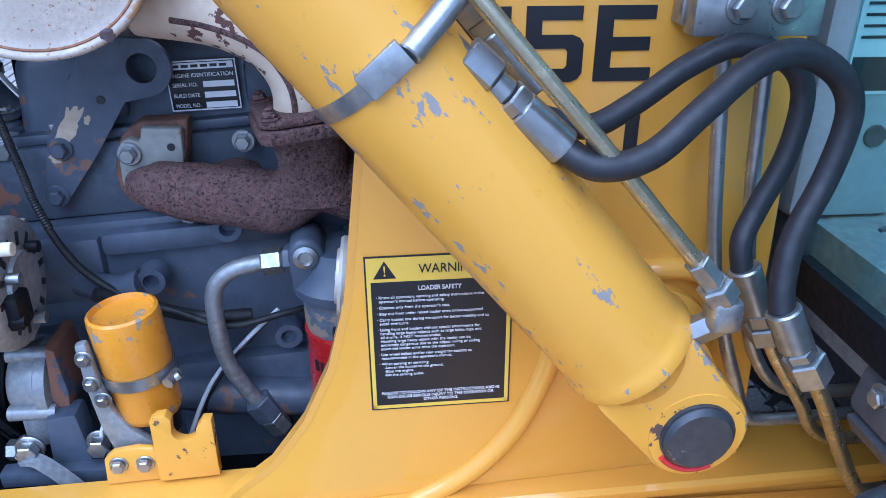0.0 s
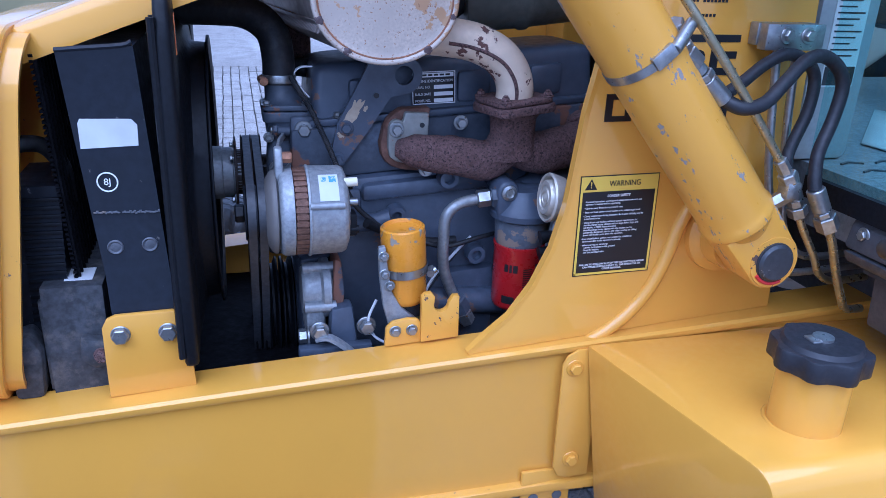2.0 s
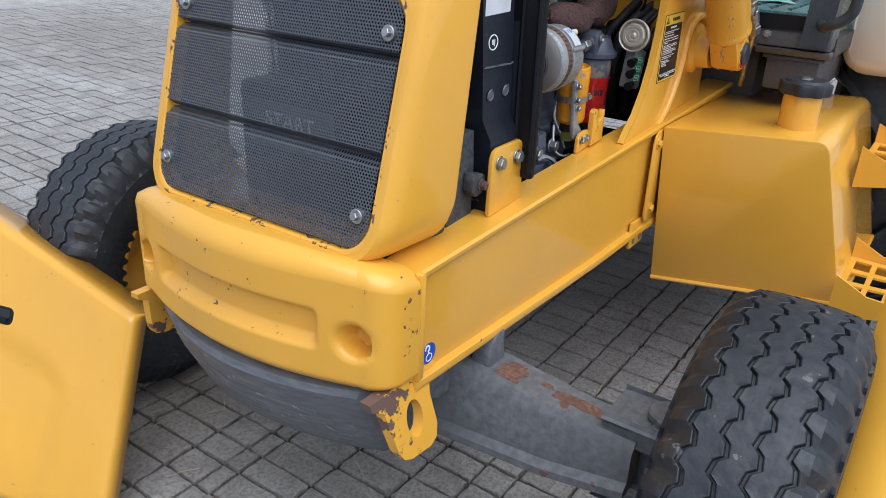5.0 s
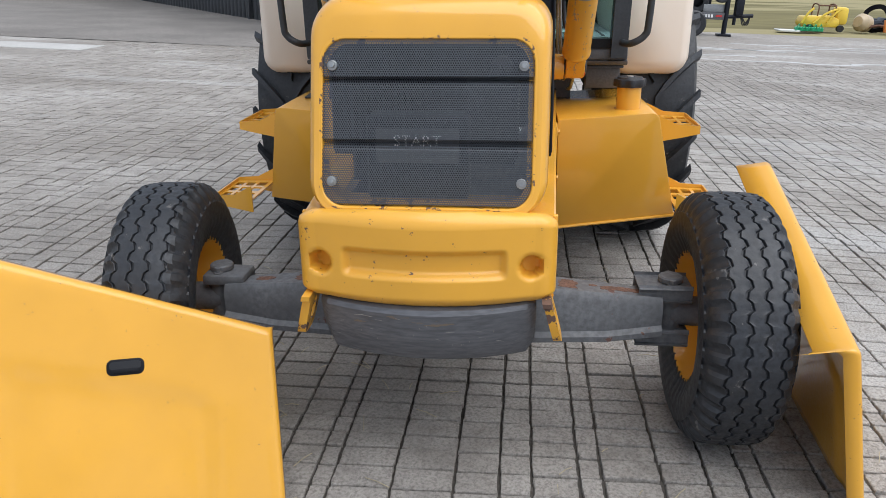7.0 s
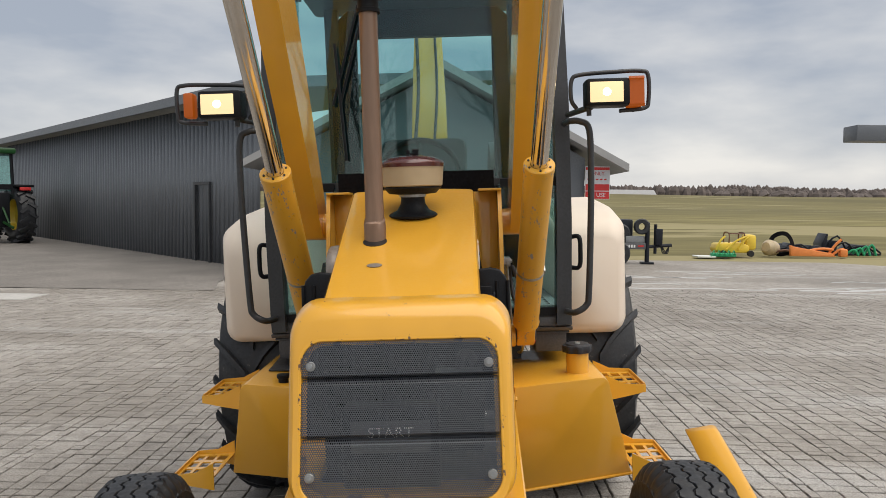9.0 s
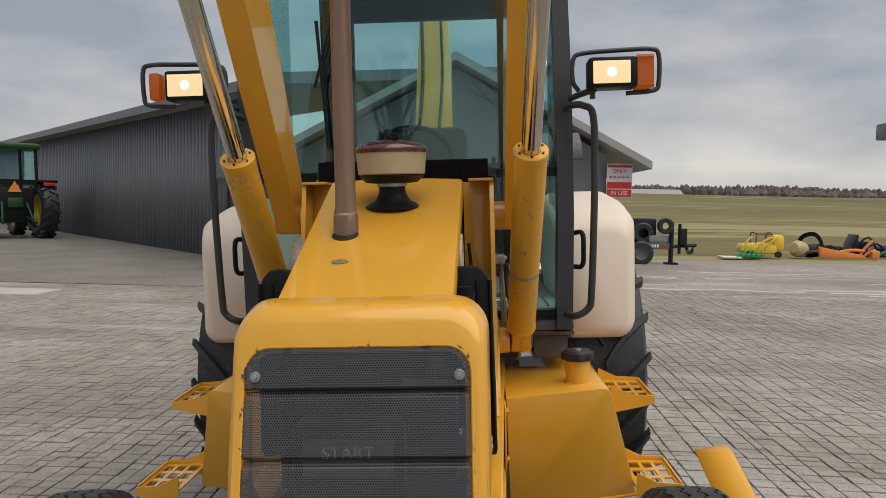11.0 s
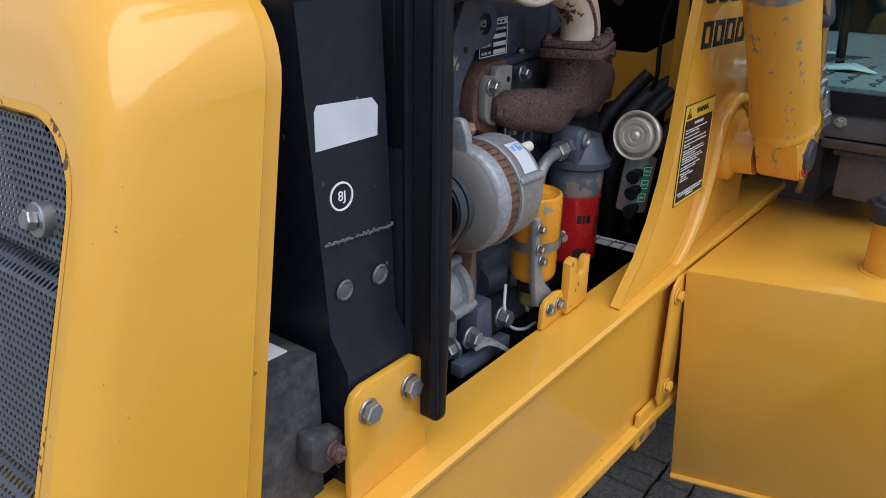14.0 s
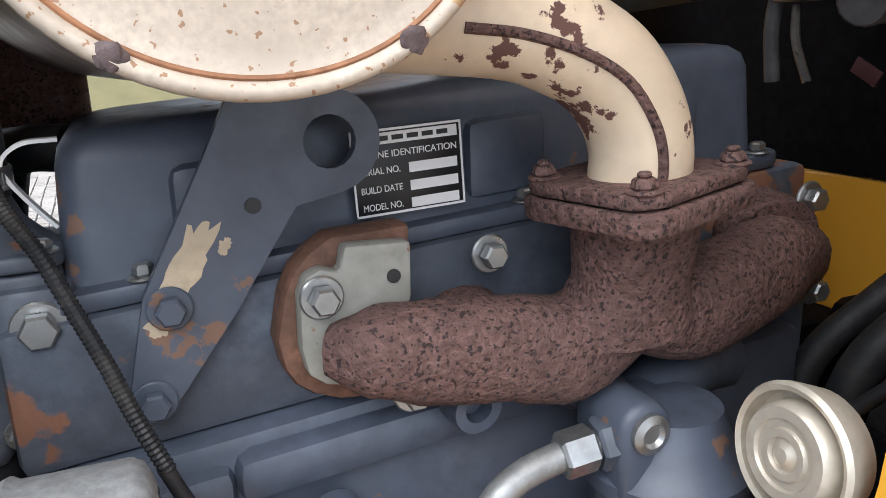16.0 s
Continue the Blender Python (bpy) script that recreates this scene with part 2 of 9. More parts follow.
# muffler body darker than its cap: underside shade is put into the base colour
M_MUFF = paint("shade_greyed_muffler_steel", (0.30, 0.262, 0.235), 0.42, metal=0.35, vary=0.22, scale=7, fine=60, grain=0.2, bump=0.06, wear=(0.27, 0.19, 0.13), wear_amount=0.34, wear_scale=60)
M_CAP = paint("rust_speckled_cap_steel", (0.58, 0.50, 0.41), 0.48, metal=0.1, vary=0.16, scale=16, fine=240, grain=0.16, bump=0.08, wear=(0.50, 0.32, 0.17), wear_amount=0.46, wear_scale=46, spots=((0.33, 0.20, 0.12), 250, 0.655))
M_PIPE = paint("heat_stained_pipe", (0.74, 0.61, 0.45), 0.42, metal=0.05, vary=0.12, scale=9, fine=60, grain=0.12, bump=0.08, wear=(0.13, 0.062, 0.05), wear_amount=0.53, wear_scale=75)
M_STEEL = paint("galvanised_steel", (0.42, 0.43, 0.43), 0.33, metal=0.85, vary=0.2, scale=20, fine=90, grain=0.25, bump=0.08)
M_ZINC = paint("yellow_zinc_steel", (0.50, 0.45, 0.30), 0.3, metal=0.85, vary=0.2, scale=18, fine=90, grain=0.2, bump=0.06)
M_CHROME = paint("chromed_rod", (0.62, 0.58, 0.53), 0.12, metal=1.0, vary=0.08, scale=6, fine=40)
M_ALU = paint("cast_aluminium", (0.36, 0.375, 0.385), 0.5, metal=0.4, vary=0.15, scale=20, fine=140, grain=0.25, bump=0.15, dust=0.15)
M_COIL = paint("copper_brown_windings", (0.17, 0.085, 0.05), 0.7, vary=0.3, scale=40, fine=160, grain=0.4, bump=0.4)
M_DARK = paint("near_black_finish", (0.006, 0.006, 0.008), 0.7, vary=0.4, scale=10, fine=70, grain=0.4, bump=0.3, spec=0.1)
M_GREY = paint("dark_grey_axle_paint", (0.13, 0.135, 0.145), 0.5, vary=0.2, scale=7, fine=60, grain=0.3, bump=0.15, wear=(0.12, 0.06, 0.045), wear_amount=0.26, wear_scale=14)
M_CW = paint("scuffed_grey_counterweight", (0.135, 0.14, 0.155), 0.5, vary=0.2, scale=5, fine=60, grain=0.3, bump=0.2, wear=(0.2, 0.16, 0.12), wear_amount=0.3, wear_scale=30, stretch=(1, 0.3, 2))
M_RED = paint("red_filter_enamel", (0.42, 0.012, 0.014), 0.3, vary=0.12, scale=12, fine=70, coat=0.3)
M_AMBER = paint("orange_yellow_enamel", (0.74, 0.31, 0.012), 0.3, vary=0.08, scale=14, fine=70, coat=0.25, wear=(0.3, 0.26, 0.2), wear_amount=0.43, wear_scale=70)
M_WHITE = paint("white_sticker", (0.62, 0.63, 0.66), 0.5, vary=0.08, scale=20, fine=90)
M_INK = paint("black_ink", (0.012, 0.012, 0.014), 0.4, vary=0.1)
M_DECY = paint("yellow_decal", (0.78, 0.55, 0.06), 0.35, vary=0.04)
M_SILV = paint("silver_print", (0.86, 0.86, 0.86), 0.4, vary=0.04)
M_BLUEDEC = paint("blue_decal", (0.01, 0.07, 0.42), 0.35, vary=0.05)
M_GREEN = paint("green_decal", (0.02, 0.34, 0.16), 0.4, vary=0.05)
M_ORANGE = paint("orange_sticker", (0.75, 0.24, 0.06), 0.5, vary=0.06)
M_REDP = paint("red_sign", (0.55, 0.03, 0.03), 0.5, vary=0.06)
M_CREAMF = paint("tan_filter_cap", (0.50, 0.40, 0.26), 0.4, vary=0.1)
M_MAROON = paint("maroon_plastic_cap", (0.085, 0.02, 0.02), 0.22, vary=0.2, scale=10, coat=0.4)
M_STACK = paint("stained_exhaust_stack", (0.27, 0.175, 0.125), 0.35, metal=0.4, vary=0.2, scale=5, fine=50, grain=0.2, bump=0.1, wear=(0.12, 0.065, 0.045), wear_amount=0.5, wear_scale=6, stretch=(1, 1, 0.12))
M_CABG = paint("dark_grey_cab_frame", (0.035, 0.038, 0.044), 0.42, vary=0.15, scale=6, fine=90, grain=0.2, bump=0.06)
M_TRIM = paint("grey_black_moulding", (0.082, 0.084, 0.092), 0.5, vary=0.15, scale=9, fine=120, grain=0.25, bump=0.15, dust=0.1)
M_SEAT = paint("dark_cab_fabric", (0.05, 0.055, 0.06), 0.85, vary=0.2, scale=12, fine=150, grain=0.3, bump=0.3)
M_GLASS = glass("tinted_cab_glass", (0.80, 0.97, 0.96), ior=1.45)
M_SHIELD = glass("tinted_windshield", (0.62, 0.86, 0.85), ior=1.62)
M_LENS = glow("lit_lamp_lens", (1.0, 0.77, 0.44), 0.95)
M_BULB = glow("bright_bulb", (1.0, 0.9, 0.65), 12.0)
M_AMBL = glow("amber_lens", (0.8, 0.16, 0.01), 0.25)
M_CONC = concrete("weathered_concrete")
M_JOINT = paint("dark_joint_dirt", (0.095, 0.085, 0.073), 0.85, vary=0.3, scale=6, fine=60, grain=0.4, bump=0.5)
M_GRAV = paint("grey_gravel", (0.25, 0.23, 0.21), 0.9, vary=0.25, scale=0.7, fine=30, grain=0.5, bump=1.0)
M_GRASS = paint("dull_winter_grass", (0.165, 0.142, 0.050), 0.95, vary=0.42, scale=0.030, fine=1.2, grain=0.30, bump=0.3, wear=(0.27, 0.235, 0.115), wear_amount=0.62, wear_scale=0.16, stretch=(1, 0.16, 1))
M_SHED = paint("grey_corrugated_steel", (0.155, 0.17, 0.19), 0.42, metal=0.2, vary=0.1, scale=1.5, fine=30, grain=0.1)
M_ROOF = paint("pale_metal_roof", (0.36, 0.36, 0.36), 0.45, metal=0.3, vary=0.1, scale=1.5, fine=30)
M_DUST = paint("dusty_dark_casting", (0.055, 0.057, 0.063), 0.65, vary=0.3, scale=14, fine=90, grain=0.4, bump=0.3, dust=0.35)
M_JD = paint("green_tractor_paint", (0.012, 0.060, 0.016), 0.35, vary=0.15, scale=4)
M_STRAW = paint("dry_straw", (0.42, 0.36, 0.24), 0.8, vary=0.2, scale=30)
M_BARK = paint("bare_tree_bark", (0.05, 0.042, 0.036), 0.9, vary=0.3, scale=6, fine=30, grain=0.4, bump=0.5)
M_WOOD = paint("far_bare_woods", (0.135, 0.112, 0.104), 0.95, vary=0.40, scale=0.03, fine=0.45, grain=0.45, island=True)
M_LABELP = paint("paper_in_cab", (0.7, 0.72, 0.7), 0.6, vary=0.08, scale=12)


# ---- mesh helpers ----
def V(*p):
    return Vector(p)


def B():
    return bmesh.new()


def join(bm, tmp):
    me = bpy.data.meshes.new("tmp")
    tmp.to_mesh(me)
    tmp.free()
    bm.from_mesh(me)
    bpy.data.meshes.remove(me)
    return bm


def bevelled(tmp, bev, seg=2, angle=35):
    if bev > 0:
        edges = [e for e in tmp.edges if len(e.link_faces) == 2 and e.calc_face_angle(0) > radians(angle)]
        bmesh.ops.bevel(tmp, geom=edges, offset=bev, segments=seg, profile=0.5, affect="EDGES", clamp_overlap=True)
    return tmp


def box(bm, x0, x1, y0, y1, z0, z1, bev=0.0, m=None, seg=2):
    t = B()
    bmesh.ops.create_cube(t, size=1.0)
    for v in t.verts:
        v.co = V(x0 + (v.co.x + 0.5) * (x1 - x0), y0 + (v.co.y + 0.5) * (y1 - y0), z0 + (v.co.z + 0.5) * (z1 - z0))
    bevelled(t, bev, seg)
    if m:
        t.transform(m)
    return join(bm, t)


def frame_of(d):
    return Vector(d).normalized().to_track_quat("Z", "Y").to_matrix()


def lathe(bm, prof, a, d, n=28):
    """prof: (distance along d, radius), from the point a."""
    a, r = Vector(a), frame_of(d)
    rings = []
    for s, q in prof:
        if q < 1e-5:
            rings.append([bm.verts.new(a + r @ V(0, 0, s))])
        else:
            rings.append([bm.verts.new(a + r @ V(q * math.cos(2 * math.pi * k / n), q * math.sin(2 * math.pi * k / n), s)) for k in range(n)])
    for u, w in zip(rings, rings[1:]):
        if len(u) == 1 and len(w) == 1:
            continue
        for k in range(n):
            j = (k + 1) % n
            if len(u) == 1:
                bm.faces.new((u[0], w[j], w[k])[::-1])
            elif len(w) == 1:
                bm.faces.new((u[k], u[j], w[0]))
            else:
                bm.faces.new((u[k], u[j], w[j], w[k]))
    return bm


def cyl(bm, a, b, r, r2=None, n=20, ch=0.0):
    a, b = Vector(a), Vector(b)
    h = (b - a).length
    r2 = r if r2 is None else r2
    c = min(ch, r * 0.4, h * 0.4)
    prof = [(0, 0), (0, r - c), (c, r), (h - c, r2), (h, r2 - c), (h, 0)] if c else [(0, 0), (0, r), (h, r2), (h, 0)]
    return lathe(bm, prof, a, b - a, n)


def smooth_path(pts, step=6):
    pts = [Vector(p) for p in pts]
    q = [pts[0] * 2 - pts[1]] + pts + [pts[-1] * 2 - pts[-2]]
    out = []
    for i in range(1, len(q) - 2):
        for k in range(step):
            u = k / step
            a, b, c, d = q[i - 1], q[i], q[i + 1], q[i + 2]
            out.append(0.5 * ((2 * b) + (c - a) * u + (2 * a - 5 * b + 4 * c - d) * u * u + (3 * b - a - 3 * c + d) * u ** 3))
    return out + [pts[-1]]


def sweep(bm, pts, r, n=12, step=6, flat=None):
    """A tube along pts. r: a radius, or one for each of pts. flat: (width, height) for a strap instead."""
    p = smooth_path(pts, step) if step > 1 else [Vector(v) for v in pts]
    rs = [r] * len(p) if not isinstance(r, (list, tuple)) else [r[min(int(i / step), len(r) - 2)] * (1 - (i / step - min(int(i / step), len(r) - 2))) + r[min(int(i / step), len(r) - 2) + 1] * (i / step - min(int(i / step), len(r) - 2)) for i in range(len(p))]
    rings = []
    up = None
    for i, c in enumerate(p):
        d = (p[min(i + 1, len(p) - 1)] - p[max(i - 1, 0)]).normalized()
        if up is None:
            up = d.orthogonal().normalized() if flat is None else (V(0, 0, 1) - d * d.z).normalized()
        up = (up - d * up.dot(d)).normalized()
        s = d.cross(up)
        if flat:
            w, h = flat[0] / 2, flat[1] / 2
            rings.append([bm.verts.new(c + s * x + up * y) for x, y in ((-w, -h), (w, -h), (w, h), (-w, h))])
        else:
            rings.append([bm.verts.new(c + (up * math.cos(2 * math.pi * k / n) + s * math.sin(2 * math.pi * k / n)) * rs[i]) for k in range(n)])
    m = len(rings[0])
    for u, w in zip(rings, rings[1:]):
        for k in range(m):
            bm.faces.new((u[k], u[(k + 1) % m], w[(k + 1) % m], w[k]))
    bm.faces.new(rings[0][::-1])
    bm.faces.new(rings[-1])
    return bm


def prism(bm, pts, axis, d0, d1, bev=0.0, m=None, seg=2):
    """Extrudes an outline. axis y: pts are (x, z); x: (y, z); z: (x, y)."""
    t = B()
    put = {"y": lambda p, d: V(p[0], d, p[1]), "x": lambda p, d: V(d, p[0], p[1]), "z": lambda p, d: V(p[0], p[1], d)}[axis]
    a = [t.verts.new(put(p, d0)) for p in pts]
    b = [t.verts.new(put(p, d1)) for p in pts]
    k = len(pts)
    t.faces.new(a)
    t.faces.new(b[::-1])
    for i in range(k):
        t.faces.new((a[i], b[i], b[(i + 1) % k], a[(i + 1) % k]))
    bmesh.ops.recalc_face_normals(t, faces=t.faces[:])
    bevelled(t, bev, seg)
    if m:
        t.transform(m)
    return join(bm, t)


def loft(bm, rings, caps=False, closed=True):
    vs = [[bm.verts.new(p) for p in r] for r in rings]
    k = len(vs[0])
    for u, w in zip(vs, vs[1:]):
        for i in range(k if closed else k - 1):
            j = (i + 1) % k
            bm.faces.new((u[i], u[j], w[j], w[i]))
    if caps:
        bm.faces.new(vs[0][::-1])
        bm.faces.new(vs[-1])
    return bm


def rr(a0, a1, b0, b1, r, n=6):
    out = []
    for cx, cy, s in ((a1 - r, b1 - r, 0), (a0 + r, b1 - r, 90), (a0 + r, b0 + r, 180), (a1 - r, b0 + r, 270)):
        for k in range(n + 1):
            t = radians(s + 90 * k / n)
            out.append((cx + r * math.cos(t), cy + r * math.sin(t)))
    return out


def arc(cx, cy, r, a0, a1, n=12, ry=None):
    ry = r if ry is None else ry
    return [(cx + r * math.cos(radians(a0 + (a1 - a0) * k / n)), cy + ry * math.sin(radians(a0 + (a1 - a0) * k / n))) for k in range(n + 1)]


def part(name, bm, material, parent=None, label="", angle=38):
    bmesh.ops.recalc_face_normals(bm, faces=bm.faces[:])
    me = bpy.data.meshes.new(name)
    bm.to_mesh(me)
    bm.free()
    for p in me.polygons:
        p.use_smooth = True
    me.set_sharp_from_angle(angle=radians(angle))
    me.materials.append(material)
    ob = new(name, me)
    if parent:
        ob.parent = parent
    if label:
        tagged(ob, label)
    return ob


def thing(name, label, category, at=(0, 0, 0), group="", kind=""):
    return tagged(part_empty(name, at), label, category, group, kind)


def part_empty(name, at):
    e = new(name)
    e.empty_display_size = 0.1
    e.location = at
    return e


def bolt(bm, p, d, r=0.009, h=0.008, washer=1.5):
    p, d = Vector(p), Vector(d).normalized()
    cyl(bm, p, p + d * h * 0.3, r * washer, n=18, ch=0.001)
    return cyl(bm, p + d * h * 0.3, p + d * h * 1.3, r, n=6, ch=0.0015)


def words(name, body, size, m, material, parent, align="CENTER", width=None, thick=0.0004):
    """Lettering in the built-in font, turned into a mesh at the pose m."""
    cu = bpy.data.curves.new(name, "FONT")
    cu.body, cu.size, cu.align_x, cu.align_y, cu.extrude = body, size, align, "CENTER", thick
    tmp = new("tmp_text", cu)
    bpy.context.view_layer.update()
    me = bpy.data.meshes.new_from_object(tmp)
    bpy.data.objects.remove(tmp)
    if width:
        xs = [v.co.x for v in me.vertices]
        k = width / (max(xs) - min(xs))
        for v in me.vertices:
            v.co.x *= k
    me.transform(m)
    me.materials.clear()
    me.materials.append(material)
    ob = new(name, me)
    ob.parent = parent
    return ob


def bars(bm, rows, y, x0, z0):
    """Plain bars for writing too small to read: rows of (dx, dz, length, height)."""
    for dx, dz, ln, h in rows:
        box(bm, x0 + dx, x0 + dx + ln, y - 0.0006, y, z0 + dz - h / 2, z0 + dz + h / 2)
    return bm

# ---- ground and distance ----
def heightfield(name, x0, x1, y0, y1, nx, ny, f, material, label):
    bm = B()
    vs = [[bm.verts.new((x0 + (x1 - x0) * i / nx, y0 + (y1 - y0) * j / ny, f(x0 + (x1 - x0) * i / nx, y0 + (y1 - y0) * j / ny))) for j in range(ny + 1)] for i in range(nx + 1)]
    for i in range(nx):
        for j in range(ny):
            bm.faces.new((vs[i][j], vs[i + 1][j], vs[i + 1][j + 1], vs[i][j + 1]))
    return tagged(part(name, bm, material, None, label), kind="structure")


def hill(x, y):
    x = x - max(0.0, min(60.0, (y + 2.0) * 6.0))
    if x < 24:
        return -0.035
    u = min(1.0, (x - 24) / 200.0)
    return -0.035 + 5.7 * u ** 1.05 + 0.55 * math.sin(y * 0.024 + 1.0) * u + 0.35 * math.sin(x * 0.05 + y * 0.02) * min(1, u * 2)


heightfield("ground", -900, 1500, -1200, 1200, 150, 150, hill, M_GRASS, "dull green winter field rolling up to far woods")
PX0, PX1, PY0, PY1 = -4.0, 12.0, -11.0, 7.2


def fall(y):
    """How high the paving stands over the flat yard: it rises under the machine and runs out again."""
    return 0.0419 * (1.3 - max(-1.3, min(1.3, y))) * max(0.0, min(1.0, (y + 9.0) / 7.5))


bm = B()
for x0, x1, y0, y1 in ((-24, PX0, -44, 11.4), (PX1, 21.0, -44, 11.4), (PX0, PX1, -44, PY0), (PX0, PX1, PY1, 11.4), (9.5, 21.0, 11.4, 30)):
    box(bm, x0, x1, y0, y1, -0.6, -0.016)
loft(bm, [[V(PX0, y, fall(y) - 0.014), V(PX1, y, fall(y) - 0.014), V(PX1, y, -0.6), V(PX0, y, -0.6)] for y in [PY0 + (PY1 - PY0) * k / 60 for k in range(61)]], True)
tagged(part("yard_base", bm, M_JOINT, None, "dark dirt in the joints of the yard"), kind="structure")
bm = B()
for x0, x1, y0, y1 in ((-24, PX0, -44, 11.4), (PX1, 21.0, -44, 30), (PX0, PX1, -44, PY0), (PX0, PX1, PY1, 11.4), (9.5, PX1, 11.4, 30)):
    box(bm, x0, x1, y0, y1, -0.5, -0.002)
tagged(part("yard_slab", bm, M_CONC, None, "weathered grey concrete yard slab"), kind="structure")
bm = B()
n_g = 40
vs = [[bm.verts.new((11.4 + 60 * i / n_g, 4.3 + 50 * j / n_g + (0.5 * math.sin(i * 0.9) if j == 0 else 0), 0.006 + 0.012 * noise.noise(V(i * 0.6, j * 0.6, 0)))) for j in range(n_g + 1)] for i in range(n_g + 1)]
for i in range(n_g):
    for j in range(n_g):
        bm.faces.new((vs[i][j], vs[i + 1][j], vs[i + 1][j + 1], vs[i][j + 1]))
tagged(part("gravel_yard", bm, M_GRAV, None, "loose grey gravel beside the shed"), kind="structure")
bm = B()
box(bm, 9.7, 10.5, 6.9, 14.0, -0.3, 0.012, 0.004)
tagged(part("kerb_strip", bm, paint("pale_concrete", (0.46, 0.45, 0.43), 0.7, vary=0.12, scale=2, fine=30, grain=0.15), None, "pale concrete edging strip"), kind="structure")
bm = B()
rnd = random.Random(5)
for k in range(9):
    x, y, w, l_ = 12.2 + rnd.random() * 5.0, -13 + 8.5 * rnd.random(), 0.08 + 0.16 * rnd.random(), 1.5 + 3 * rnd.random()
    pts = [(x + 0.05 * rnd.random() + 0.12 * math.sin(i * 1.3 + k), y + l_ * i / 10) for i in range(11)]
    prism(bm, pts + [(px + w * (0.4 + 0.6 * rnd.random()), py) for px, py in pts[::-1]], "z", -0.002, 0.003)
for k in range(7):
    y0 = -6.5 - 0.55 * k
    x, w = 12.9 - 0.35 * (k % 3), 0.16 + 0.10 * (k % 2)
    pts = [(x + 0.10 * math.sin(i * 1.1 + k) + 0.06 * i, y0 - 0.32 * i) for i in range(11)]
    prism(bm, pts + [(px + w * (0.5 + 0.5 * rnd.random()), py) for px, py in pts[::-1]], "z", -0.002, 0.0032 + 0.0004 * k)
tagged(part("lime_streak", bm, paint("pale_lime_streak", (0.5, 0.5, 0.5), 0.7, vary=0.1), None, "pale dried streaks across the far slab"), kind="structure")
# ---- the machine ----
backhoe = thing("backhoe_loader", "yellow backhoe loader with its engine side panels off", "backhoe loader")
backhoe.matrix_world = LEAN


def rail_y(x):
    return -0.347 - 0.040 * x


def rail_top(x):
    return 0.825 + 0.070 * x


def rail_bottom(x):
    return 0.566 + 0.010 * max(0.0, min(1.0, (x - 0.08) / 0.3)) ** 1.5


def mirror(s):
    return Matrix.Diagonal((1, s, 1, 1))


for s in (1, -1):
    xs = [-0.55 + 1.65 * k / 30 for k in range(31)]
    bm = B()
    loft(bm, [[V(x, rail_y(x) + 0.010, rail_top(x) - 0.004), V(x, rail_y(x) + 0.024, rail_top(x) - 0.004), V(x, rail_y(x) + 0.024, rail_bottom(x) + 0.004), V(x, rail_y(x) + 0.010, rail_bottom(x) + 0.004)] for x in xs], True)
    bm.transform(mirror(s))
    web = part("frame_rail", bm, M_YEL, backhoe, "deep yellow steel frame rail")
    bm = B()
    loft(bm, [[V(x, rail_y(x) + a, rail_top(x) + b) for a, b in ((0.0, -0.016), (-0.003, -0.012), (-0.003, -0.004), (0.002, 0.0), (0.078, 0.0), (0.078, -0.016))] for x in xs], True)
    bm.transform(mirror(s))
    part("top_flange", bm, M_YEL, web)
    bm = B()
    prism(bm, [(-0.548, 0.580), (-0.548, 0.786), (-0.540, 0.788), (-0.534, 0.784), (-0.534, 0.584)], "y", -0.334, -0.300, 0.002)
    bm.transform(mirror(s))
    part("end_plate", bm, M_YEL, web)
    bm = B()
    loft(bm, [[V(x, rail_y(x) + a, rail_bottom(x) + b) for a, b in ((-0.004, -0.006), (-0.006, 0.0), (-0.004, 0.010), (0.002, 0.014), (0.07, 0.014), (0.07, -0.006))] for x in xs], True)
    bm.transform(mirror(s))
    part("bottom_flange", bm, M_YELW, web)

# front casting with lamp-like tow holes
def plan_path(w, xr, xf, r, bulge, n=150):
    pts = [(xr, -w)]
    pts += [(xf + r - r * math.sin(a), -w + r - r * math.cos(a)) for a in [math.pi / 2 * k / 8 for k in range(9)]]
    m = n
    y0, y1 = -w + r, w - r
    pts += [(xf - bulge * (1 - ((2 * k / m) - 1) ** 2), y0 + (y1 - y0) * k / m) for k in range(1, m)]
    pts += [(xf + r - r * math.cos(a), w - r + r * math.sin(a)) for a in [math.pi / 2 * k / 8 for k in range(9)]]
    return pts + [(xr, w)]


def soft_step(v, a, b):
    u = max(0.0, min(1.0, (v - a) / (b - a)))
    return u * u * (3 - 2 * u)


bm = B()
base = plan_path(0.333, -0.548, -0.642, 0.055, 0.052)
rows = []
zs = [0.588, 0.590, 0.598, 0.612] + [0.612 + 0.178 * k / 64 for k in range(1, 64)] + [0.79, 0.806, 0.818, 0.824, 0.826]
for z in zs:
    d = min(z - 0.588, 0.826 - z)
    inset = 0.030 * (1 - min(1, d / 0.032)) ** 2
    ring = []
    for x, y in base:
        k = 1 - inset / 0.25
        px, py = x + (inset if x < -0.56 else 0), y * (1 - inset / 0.333)
        if x < -0.596:
            ch = soft_step(0.212 - abs(y), 0.0, 0.025) * soft_step(0.040 - abs(z - 0.700), 0.0, 0.022)
            far = math.hypot(abs(y) - 0.268, z - 0.690)
            px += 0.022 * ch + 0.006 * soft_step(0.040 - far, 0.0, 0.012) + 0.045 * soft_step(0.030 - far, 0.0, 0.007)
        up = (z - 0.588) / 0.238
        ring.append(V(px, py, z - 0.014 * (1 - up) - 0.30 * max(0.0, px + 0.655) * up))
    rows.append(ring)
loft(bm, rows, False, False)
